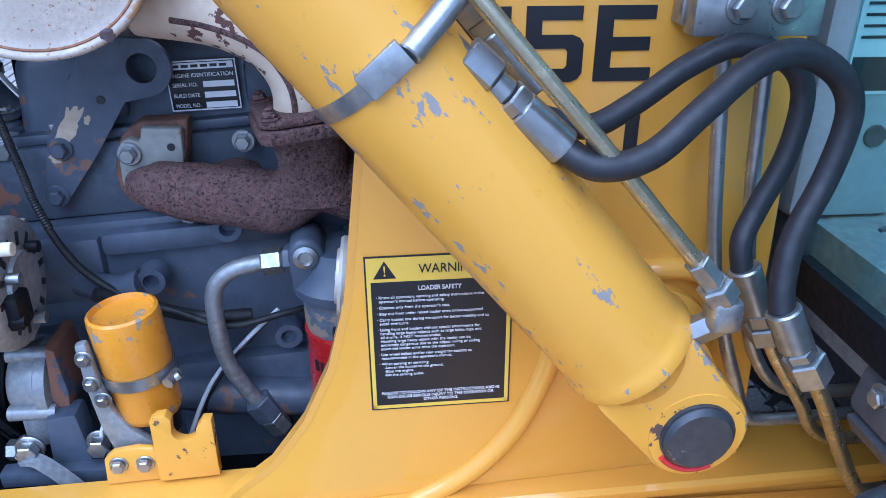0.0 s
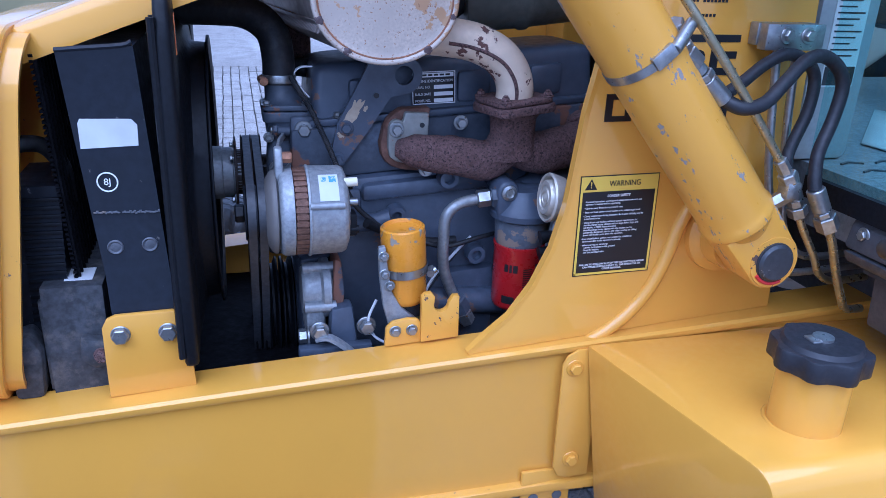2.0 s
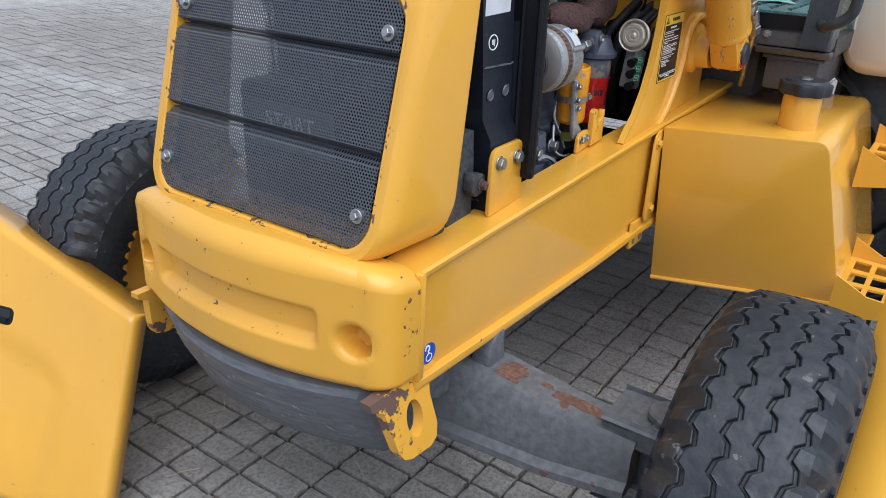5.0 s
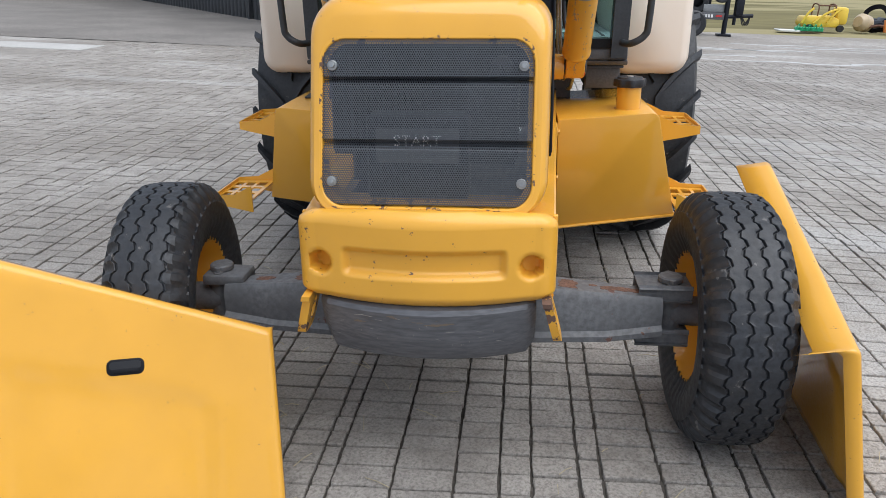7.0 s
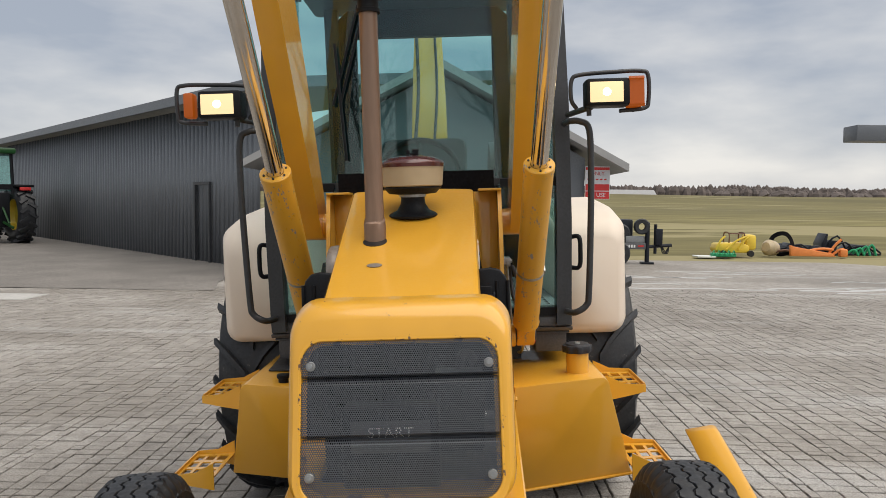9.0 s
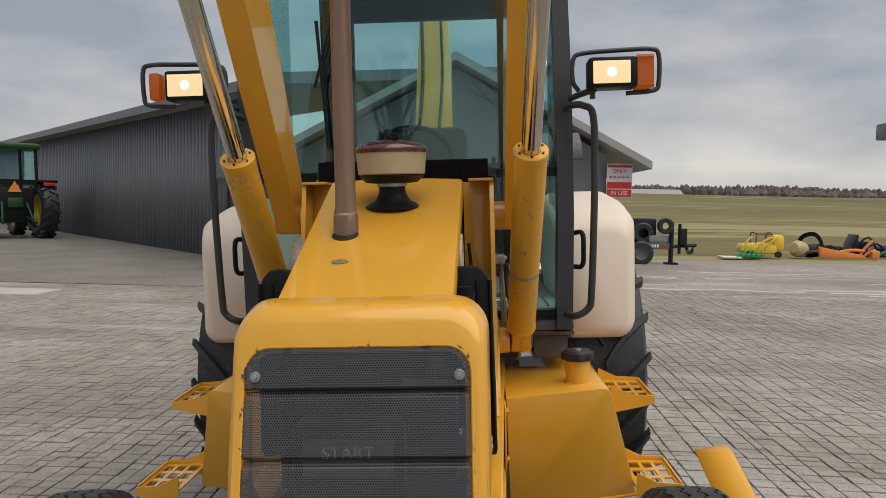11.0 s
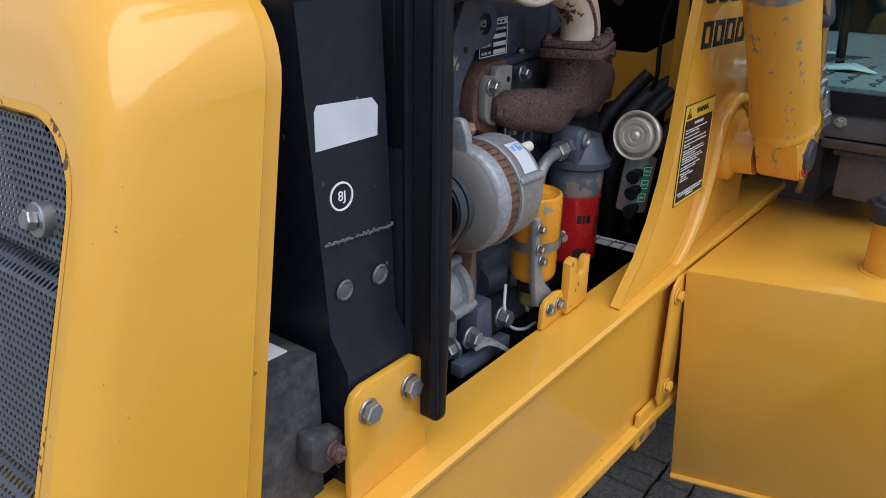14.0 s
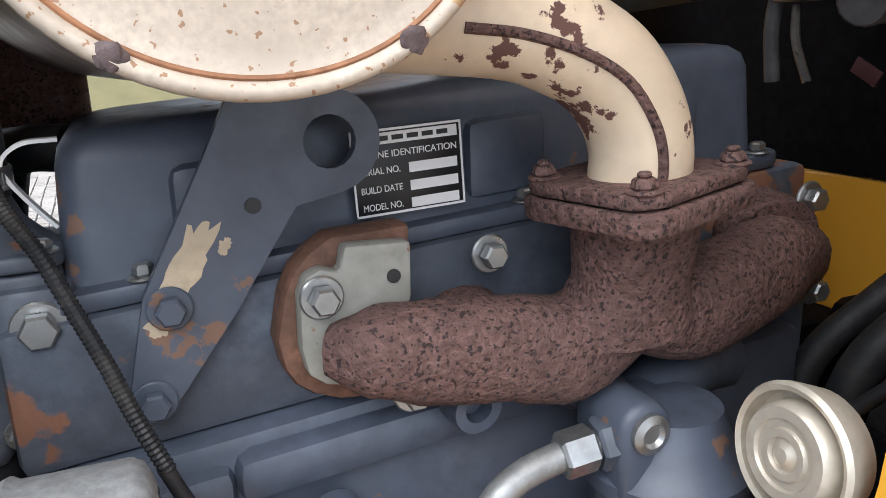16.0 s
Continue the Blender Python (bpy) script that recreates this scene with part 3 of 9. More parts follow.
bm.faces.new([bm.verts.new(p) for p in rows[-1]])
bm.faces.new([bm.verts.new(p) for p in rows[0]])
bmesh.ops.remove_doubles(bm, verts=bm.verts[:], dist=0.0002)
part("front_casting", bm, M_YELC, backhoe, "chipped yellow front casting with two round tow holes", 50)

bm = B()
rings = []
for k in range(25):
    y = -0.285 + 0.57 * k / 24
    f = -0.690 + 0.075 * (y / 0.285) ** 2
    e = 0.02 * max(0.0, abs(y) - 0.262) / 0.023
    rings.append([V(f + 0.04 + e, y, 0.580), V(f + 0.006 + e, y, 0.570 - e * 0.4), V(f + e, y, 0.558 - e * 0.5), V(f + 0.022 + e, y, 0.490), V(f + 0.060 + e, y, 0.415 + e), V(f + 0.080 + e, y, 0.396 + e), V(-0.46, y, 0.390), V(-0.45, y, 0.580)])
loft(bm, rings, True)
weight = part("front_counterweight", bm, M_CW, backhoe, "scuffed dark grey counterweight block", 30)
rnd = random.Random(31)
for k in range(26):
    y, z, ln = rnd.uniform(-0.24, 0.24), rnd.uniform(0.44, 0.548), rnd.uniform(0.008, 0.045)
    x = -0.690 + 0.075 * (y / 0.285) ** 2 + (0.022 * (0.558 - z) / 0.068 if z > 0.49 else 0.022 + 0.038 * (0.49 - z) / 0.075)
    t = rnd.choice((0.0, 0.15, -0.2, 1.2, 1.7))
    d = V(0, math.cos(t), math.sin(t)) * ln * (0.3 if abs(t) > 1 else 1)
    bm = B()
    sweep(bm, [V(x, y, z) - d * 0.5, V(x - 0.0003, y, z), V(x, y, z) + d * 0.5], [0.0002, rnd.uniform(0.0004, 0.0009), 0.0002], 5, 3)
    part("scratch", bm, M_SCR, weight)
for s in (1, -1):
    bm = B()
    outer = [(-0.650, 0.588), (-0.648, 0.572), (-0.622, 0.556), (-0.614, 0.505), (-0.606, 0.455), (-0.596, 0.434), (-0.578, 0.424), (-0.522, 0.418), (-0.503, 0.428), (-0.494, 0.456), (-0.499, 0.530), (-0.492, 0.566), (-0.470, 0.576), (-0.470, 0.588)]
    hole = arc(-0.550, 0.500, 0.022, 180, -180, 20, 0.042)[:-1]
    t = B()
    a = [t.verts.new(V(x, 0, z)) for x, z in outer]
    h = [t.verts.new(V(x, 0, z)) for x, z in hole]
    eo = [t.edges.new((a[i], a[(i + 1) % len(a)])) for i in range(len(a))]
    eh = [t.edges.new((h[i], h[(i + 1) % len(h)])) for i in range(len(h))]
    bmesh.ops.triangle_fill(t, edges=eo + eh, use_beauty=True)
    g = bmesh.ops.extrude_face_region(t, geom=t.faces[:])
    for v in g["geom"]:
        if isinstance(v, bmesh.types.BMVert):
            v.co.y += 0.022
    for v in t.verts:
        v.co = V(v.co.x - 0.012, s * -(0.318 - v.co.y + 0.22 * (0.595 - v.co.z)), 0.588 - 0.82 * (0.588 - v.co.z))
    join(bm, t)
    part("tow_hook", bm, M_HOOK, backhoe, "chipped yellow tow hook with an oval eye")

# cowl round the grille
def grille_x(z):
    return -0.835 + 0.2727 * z


def cowl_ring(y, z0, z1, r, d, rear=False):
    out = []
    for yy, zz in rr(-y, y, z0, z1, r, 8):
        x = (-0.442 + 0.135 * (zz - 0.79)) + d if rear else grille_x(zz) + d
        out.append(V(x, yy, zz))
    return out


bm = B()
loft(bm, [cowl_ring(0.268, 0.814, 1.224, 0.06, 0.0), cowl_ring(0.283, 0.798, 1.272, 0.075, 0.0),
          cowl_ring(0.294, 0.793, 1.300, 0.085, 0.010), cowl_ring(0.301, 0.790, 1.314, 0.09, 0.032), cowl_ring(0.305, 0.788, 1.320, 0.09, 0.065), cowl_ring(0.309, 0.788, 1.322, 0.085, 0.0, True),
          cowl_ring(0.306, 0.790, 1.319, 0.083, 0.003, True), cowl_ring(0.297, 0.795, 1.312, 0.08, 0.003, True), cowl_ring(0.297, 0.795, 1.312, 0.08, 0.026, True), cowl_ring(0.290, 0.80, 1.306, 0.078, 0.026, True), cowl_ring(0.286, 0.80, 1.30, 0.075, 0.07)])
cowl = part("grille_cowl", bm, M_YELW, backhoe, "rounded yellow nose cowl with chipped grille edges")
bm = B()
loft(bm, [cowl_ring(0.250, 0.832, 1.206, 0.05, 0.022), cowl_ring(0.262, 0.820, 1.218, 0.058, 0.020), cowl_ring(0.263, 0.819, 1.219, 0.058, 0.002), cowl_ring(0.2655, 0.8165, 1.2215, 0.059, -0.0006), cowl_ring(0.2705, 0.8115, 1.2275, 0.061, -0.0004)])
part("grille_lip", bm, M_LIP, cowl, "chipped lip round the grille")

# perforated grille in four pressed bands
def grille_off(z):
    for z0, z1 in ((0.81, 0.967), (0.967, 1.119), (1.119, 1.23)):
        if z0 <= z < z1:
            u = (z - z0) / (z1 - z0)
            return 0.014 - 0.022 * min(1, u / 0.10) * min(1.0, (1 - u) / 0.10 + 0.25)
    return 0.0


P = 0.0060
cx_n, cz_n = int(0.53 / P), int(0.40 / (P * 0.866))
verts, faces = [], []
hexa = [(math.cos(radians(60 * k + 30)), math.sin(radians(60 * k + 30))) for k in range(6)]
for j in range(cz_n):
    for i in range(cx_n):
        y = -0.262 + (i + 0.5 * (j % 2) + 0.5) * P
        z = 0.822 + (j + 0.5) * P * 0.866
        dy, dz = abs(y) - (0.262 - 0.055), abs(z - 1.019) - (0.199 - 0.055)
        if (dy > 0 and dz > 0 and math.hypot(dy, dz) > 0.054) or abs(y) > 0.2605:
            continue
        k0 = len(verts)
        for q, back in ((P * 0.5774, 0.0), (P * 0.345, 0.0), (P * 0.345, 0.0012)):
            for hx, hz in hexa:
                vz = z + hz * q
                verts.append((grille_x(vz) + 0.010 + back + grille_off(vz), y + hx * q, vz))
        for k in range(6):
            faces.append((k0 + k, k0 + (k + 1) % 6, k0 + 6 + (k + 1) % 6, k0 + 6 + k))
            faces.append((k0 + 6 + k, k0 + 6 + (k + 1) % 6, k0 + 12 + (k + 1) % 6, k0 + 12 + k))
me = bpy.data.meshes.new("grille_mesh")
me.from_pydata(verts, [], faces)
me.materials.append(M_GRILL)
grille = new("grille_mesh", me)
grille.parent = backhoe
tagged(grille, "black perforated steel grille in pressed bands")
for y in (0.2375, -0.2375):
    for x, z in ((-0.529, 1.155), (-0.604, 0.879)):
        bm = B()
        d = V(-1, 0, 0.27)
        cyl(bm, V(x + 0.020, y, z), V(x + 0.003, y, z + 0.002), 0.0125, n=20, ch=0.001)
        cyl(bm, V(x + 0.003, y, z + 0.002), V(x - 0.004, y, z + 0.004), 0.0075, n=6, ch=0.001)
        part("grille_bolt", bm, M_STEEL, backhoe)

# hood
def hood_z(x):
    return 1.316 + 0.377 * (x + 0.375)


bm = B()
rings = []
for k in range(13):
    x = -0.385 + 0.86 * k / 12
    w = 0.226 + 0.012 * k / 12
    z = hood_z(x)
    ring = []
    for yy, dz in ((-w, -0.050), (-w, -0.014), (-w + 0.006, -0.004), (-w + 0.018, 0.0), (-w * 0.5, 0.004), (0, 0.006), (w * 0.5, 0.004), (w - 0.018, 0.0), (w - 0.006, -0.004), (w, -0.014), (w, -0.050), (w - 0.006, -0.050), (w - 0.016, -0.012), (0, -0.004), (-w + 0.016, -0.012), (-w + 0.006, -0.050)):
        ring.append(V(x, yy, z + dz))
    rings.append(ring)
loft(bm, rings, True)
hood = part("hood", bm, M_YEL, backhoe, "glossy yellow engine hood")
bm = B()
lathe(bm, [(0.0, 0.040), (0.002, 0.040), (0.002, 0.0)], (0.0, 0.108, hood_z(0.0) + 0.004), (-0.377, 0, 1))
part("stack_hole", bm, M_INK, hood)
bm = B()
prism(bm, [(x * 1.0, y) for x, y in arc(0, 0, 0.014, 0, 330, 11, 0.024)], "z", 0.0, 0.0015, 0, Matrix.Translation((-0.178, 0.094, hood_z(-0.178) + 0.0058)) @ Matrix.Rotation(-math.atan(0.377), 4, "Y"))
part("worn_badge", bm, M_MUFF, hood, "worn oval badge")

# exhaust stack and air pre-cleaner
bm = B()
sweep(bm, [(0.03, 0.110, 1.40), (0.03, 0.110, 1.52), (0.035, 0.110, 1.56), (0.04, 0.110, 2.0), (0.045, 0.110, 2.28)], [0.037, 0.037, 0.031, 0.031, 0.031], 24, 4)
stack = part("exhaust_stack", bm, M_STACK, backhoe, "heat-stained upright exhaust stack")
bm = B()
lathe(bm, [(0, 0), (0, 0.040), (0.012, 0.042), (0.014, 0.036), (0.05, 0.036), (0.054, 0.064), (0.075, 0.066), (0.08, 0.05), (0.085, 0.0)], (0.045, 0.110, 2.22), (0, 0, 1))
part("rain_cap", bm, M_PLAS, stack)
bm = B()
lathe(bm, [(0.0, 0.088), (0.006, 0.090), (0.012, 0.080), (0.022, 0.058), (0.045, 0.045), (0.062, 0.043), (0.075, 0.043), (0.076, 0.0)], (0.235, -0.010, 1.540), (-0.1, 0, 1), 36)
pre = part("air_precleaner", bm, M_PLAS, backhoe, "bowl air pre-cleaner with a maroon lid")
bm = B()
lathe(bm, [(0.0, 0.0), (0.0, 0.049), (0.014, 0.049), (0.014, 0.0)], (0.23, -0.010, 1.610), (-0.05, 0, 1), 36)
part("clamp_band", bm, M_STEEL, pre)
bm = B()
lathe(bm, [(0.0, 0.045), (0.004, 0.085), (0.018, 0.098), (0.022, 0.104), (0.026, 0.104)], (0.229, -0.010, 1.618), (-0.02, 0, 1), 40)
part("base_bowl", bm, M_PLAS, pre)
bm = B()
lathe(bm, [(0.0, 0.102), (0.004, 0.108), (0.070, 0.114), (0.072, 0.0)], (0.229, -0.010, 1.646), (-0.02, 0, 1), 44)
part("bowl", bm, M_CREAMF, pre)
bm = B()
lathe(bm, [(0.0, 0.112), (0.0, 0.118), (0.012, 0.119), (0.022, 0.112), (0.034, 0.085), (0.040, 0.045), (0.041, 0.0)], (0.229, -0.010, 1.716), (-0.02, 0, 1), 44)
part("lid", bm, M_MAROON, pre)
bm = B()
cyl(bm, (0.229, -0.01, 1.755), (0.229, -0.01, 1.768), 0.006)
for s in (1, -1):
    box(bm, 0.224, 0.234, -0.01 + s * 0.006, -0.01 + s * 0.02, 1.762, 1.778, 0.003)
part("wing_nut", bm, M_PLAS, pre)

# loader towers
TOWER = [(0.235, rail_top(0.235)), (0.262, 0.868), (0.300, 0.900), (0.335, 0.950), (0.362, 1.010), (0.380, 1.080), (0.388, 1.150), (0.396, 1.220), (0.412, 1.300), (0.440, 1.430), (0.488, 1.62), (0.50, 1.632), (0.72, 1.632), (0.748, 1.45), (0.754, 1.30), (0.762, 1.10), (0.772, rail_top(0.772))]
for s in (1, -1):
    bm = B()
    prism(bm, TOWER, "y", -0.345, -0.333, 0.002)
    bm.transform(mirror(s))
    tower = part("tower_plate", bm, M_YEL, backhoe, "yellow loader tower side plate")
    bm = B()
    ed = [p for p in TOWER[:12]]
    rings = []
    for i, (x, z) in enumerate(ed):
        a = ed[max(0, i - 1)]
        b = ed[min(len(ed) - 1, i + 1)]
        d = V(b[0] - a[0], 0, b[1] - a[1]).normalized()
        nrm = V(d.z, 0, -d.x)
        p = V(x, 0, z)
        rings.append([p + V(0, -0.3452, 0) - nrm * 0.005, p + V(0, -0.330, 0) - nrm * 0.005, p + V(0, -0.330, 0) + nrm * 0.002, p + V(0, -0.3452, 0) + nrm * 0.002])
    loft(bm, rings, True)
    bm.transform(mirror(s))
    part("tower_edge", bm, M_YEL, tower)
    bm = B()
    box(bm, 0.47, 0.70, -0.345, -0.255, 1.628, 1.638, 0.003)
    bm.transform(mirror(s))
    part("tower_cap", bm, M_YEL, tower)
    bm = B()
    box(bm, 0.60, 0.612, -0.333, -0.235, 0.86, 1.628, 0.002)
    bm.transform(mirror(s))
    part("tower_back", bm, M_YEL, tower)
    bm = B()
    sweep(bm, [(0.435, -0.347, 0.846), (0.47, -0.347, 0.866), (0.503, -0.347, 0.893), (0.535, -0.347, 0.935), (0.558, -0.347, 0.990), (0.572, -0.347, 1.040), (0.595, -0.347, 1.078), (0.635, -0.347, 1.10), (0.69, -0.347, 1.10), (0.735, -0.347, 1.07)], 0.011, 10, 5)
    bm.transform(mirror(s))
    part("weld_rib", bm, M_YEL, tower)
    bm = B()
    lathe(bm, [(0, 0.066), (0.012, 0.064), (0.02, 0.050), (0.055, 0.047), (0.055, 0.0)], (0.652, -0.343, 1.022), (0, -1, 0), 32)
    bm.transform(mirror(s))
    part("pin_boss", bm, M_YEL, tower)
    # lift arm, raised
    bm = B()
    p0, p1 = V(0.66, 0, 1.50), V(-0.42, 0, 2.94)
    d = (p1 - p0).normalized()
    nrm = V(d.z, 0, -d.x)
    h0, h1 = 0.075, 0.13
    rings = []
    for u in [k / 8 for k in range(9)]:
        c = p0.lerp(p1, u)
        h = h0 + (h1 - h0) * min(1, u * 2.2)
        rings.append([c - nrm * h + V(0, -0.385, 0), c + nrm * h + V(0, -0.385, 0), c + nrm * h + V(0, -0.470, 0), c - nrm * h + V(0, -0.470, 0)])
    loft(bm, rings, True)
    bevelled(bm, 0.006, 2)
    bm.transform(mirror(s))
    arm = part("lift_arm", bm, M_YEL, backhoe, "raised yellow loader lift arm")
    bm = B()
    cyl(bm, (0.66, -0.33, 1.50), (0.66, -0.49, 1.50), 0.055, n=28, ch=0.006)
    bm.transform(mirror(s))
    part("arm_pivot", bm, M_YEL, arm)

# lift cylinders
CA, CG = V(0.652, -0.440, 1.022), V(0.100, -0.452, 1.690)
CD = (CG - CA).normalized()
CU = V(-CD.z, 0, CD.x) * -1
for s in (1, -1):
    bm = B()
    lathe(bm, [(0.050, 0.0), (0.050, 0.034), (0.066, 0.046), (0.076, 0.050), (0.079, 0.0545), (0.087, 0.0555), (0.092, 0.0535), (0.10, 0.0523), (0.12, 0.0520), (0.86, 0.0520), (0.862, 0.0545), (0.885, 0.0545), (0.888, 0.051), (0.888, 0.031)], CA, CD, 44)
    lug = []
    for k in range(17):
        a = radians(-100 + 200 * k / 16)
        lug.append(CA - CD * 0.045 * math.cos(a) + CU * 0.044 * math.sin(a))
    lug += [CA + CD * 0.078 + CU * 0.046, CA + CD * 0.078 - CU * 0.046]
    t = B()
    a = [t.verts.new(p + V(0, -0.036, 0)) for p in lug]
    b = [t.verts.new(p + V(0, 0.036, 0)) for p in lug]
    t.faces.new(a)
    t.faces.new(b[::-1])
    for i in range(len(lug)):
        t.faces.new((a[i], b[i], b[(i + 1) % len(lug)], a[(i + 1) % len(lug)]))
    bmesh.ops.recalc_face_normals(t, faces=t.faces[:])
    bevelled(t, 0.006, 2, 50)
    join(bm, t)
    bm.transform(mirror(s))
    tube = part("lift_cylinder", bm, M_CYL, backhoe, "scratched yellow hydraulic lift cylinder")
    bm = B()
    cyl(bm, CA + V(0, 0.05, 0), CA + V(0, -0.046, 0), 0.029, n=32, ch=0.004)
    lathe(bm, [(0, 0.031), (0.004, 0.030), (0.004, 0.029)], CA + V(0, -0.0365, 0), (0, -1, 0), 32)
    cyl(bm, CA + V(0.0, -0.046, 0.0), CA + V(0, -0.0462, 0), 0.004, n=12)
    bm.transform(mirror(s))
    part("pivot_pin", bm, paint("machined_pin_steel", (0.055, 0.06, 0.07), 0.42, metal=0.2, vary=0.15, scale=30, fine=120, grain=0.2, wear=(0.2, 0.2, 0.2), wear_amount=0.3, wear_scale=200) if s > 0 else M_PLAS, tube, "dark steel pivot pin")
    bm = B()
    lathe(bm, [(0, 0.0395), (0.0015, 0.039), (0.0015, 0.030)], CA + V(0, -0.0362, 0), (0, -1, 0), 40)
    bm.transform(mirror(s))
    part("worn_ring", bm, M_LIP, tube, "chipped paint round the pin")
    bm = B()
    sweep(bm, [CA + V(0.033 * math.cos(a), -0.0385, 0.033 * math.sin(a)) for a in [radians(215 + 9 * k) for k in range(10)]], 0.0028, 8, 1)
    bm.transform(mirror(s))
    part("grease", bm, M_REDP, tube, "smear of red grease")
    bm = B()
    cyl(bm, CA + CD * 0.80, CA + CD * 1.75, 0.030, n=28)
    bm.transform(mirror(s))
    part("chrome_rod", bm, M_CHROME, tube, "chromed piston rod")
    for k in range(6):
        a = 2 * math.pi * k / 6
        e1, e2 = CU, V(0, 1, 0)
        c = CA + CD * 0.888 + (e1 * math.cos(a) + e2 * math.sin(a)) * 0.041
        bm = B()
        cyl(bm, c, c + CD * 0.004, 0.004, n=10)
        bm.transform(mirror(s))
        part("gland_screw", bm, M_INK, tube)
    bm = B()
    lathe(bm, [(0, 0.0523), (0, 0.0534), (0.012, 0.0534), (0.012, 0.0523)], CA + CD * 0.372, CD, 44)
    bm.transform(mirror(s))
    part("hose_clamp", bm, M_STEEL, tube, "steel band clamp")

# fuel tank beside the frame, and its twin
TL = [(-0.374, 0.855), (-0.748, 0.876), (-0.852, 0.460), (-0.384, 0.417)]
def tank_mesh(pts, x0, x1, r):
    m = B()
    (a, b, c, d) = [V(0, *p) for p in pts]
    ring = [a]
    for corner, p, q in ((b, a, c),):
        u, w = (p - corner).normalized(), (q - corner).normalized()
        for k in range(7):
            f = k / 6
            ring.append(corner + u * r * (1 - f) ** 2 + w * r * f ** 2)
    ring += [c, d]
    prism(m, [(p.y, p.z) for p in ring], "x", x0, x1, 0.0)
    for v in m.verts:
        if v.co.x < x0 + 0.01:
            v.co.x += 0.134 * (0.854 - v.co.z) + 0.150 * (abs(v.co.y) - 0.392) - 0.021
    return bevelled(m, 0.004, 2, 30)


fuel_tank = part("fuel_tank", tank_mesh(TL, 0.445, 1.13, 0.030), M_YEL, backhoe, "yellow sheet steel fuel tank")
bm = B()
sweep(bm, [(0.480, -0.386, 0.416), (0.545, -0.854, 0.458)], 0.006, 8, 2)
sweep(bm, [(0.545, -0.854, 0.458), (1.13, -0.854, 0.458)], 0.006, 8, 2)
part("tank_lip", bm, M_YEL, fuel_tank)
bm = B()
prism(bm, [(0.395, 0.605), (0.41, 0.60), (0.45, 0.60), (0.45, 0.845), (0.41, 0.845), (0.392, 0.835), (0.385, 0.82), (0.385, 0.625)], "y", -0.372, -0.366, 0.002)
part("tank_flange", bm, M_YEL, fuel_tank)
for x, z in ((0.405, 0.814), (0.415, 0.638)):
    bm = B()
    bolt(bm, (x, -0.372, z), (0, -1, 0), 0.010, 0.008)
    part("flange_bolt", bm, M_YEL, fuel_tank)
bm = B()
cyl(bm, (0.600, -0.650, 0.86), (0.600, -0.650, 0.965), 0.046, n=32)
sweep(bm, [V(0.600 + 0.049 * math.cos(a), -0.650 + 0.049 * math.sin(a), 0.868) for a in [2 * math.pi * k / 24 for k in range(25)]], 0.004, 8, 1)
part("filler_neck", bm, M_YEL, fuel_tank)
bm = B()
n_pts = []
for k in range(64):
    a = 2 * math.pi * k / 64
    u = math.cos(8 * a)
    n_pts.append((0.600 + (0.0585 + 0.0030 * max(-1, min(1, u * 1.8))) * math.cos(a), -0.650 + (0.0585 + 0.0030 * max(-1, min(1, u * 1.8))) * math.sin(a)))
prism(bm, n_pts, "z", 0.955, 0.985, 0.004)
lathe(bm, [(0, 0.05), (0.006, 0.046), (0.006, 0.0)], (0.600, -0.650, 0.985), (0, 0, 1), 32)
cap = part("filler_cap", bm, M_HOSE, fuel_tank, "scalloped black filler cap")
bm = B()
cyl(bm, (0.600, -0.650, 0.990), (0.600, -0.650, 0.995), 0.013, n=20)
box(bm, 0.578, 0.60, -0.660, -0.640, 0.990, 0.994, 0.002)
part("lock_cover", bm, M_STEEL, cap)
TR = [(0.400, 0.868), (0.715, 0.888), (0.780, 0.505), (0.420, 0.478)]
right_tank = part("hydraulic_tank", tank_mesh(TR, 0.445, 1.13, 0.030), M_YEL, backhoe, "yellow sheet steel side tank with a black pad")
bm = B()
prism(bm, [(0.70, 0.46), (0.70, 0.66), (1.05, 0.68), (1.05, 0.46)], "z", 0.884, 0.892, 0.003)
part("rubber_pad", bm, M_RUB, right_tank)
bm = B()
cyl(bm, (0.52, 0.555, 0.875), (0.52, 0.555, 0.895), 0.020)
cyl(bm, (0.52, 0.555, 0.895), (0.52, 0.555, 0.912), 0.026, n=24, ch=0.003)
part("breather_cap", bm, M_PLAS, right_tank)

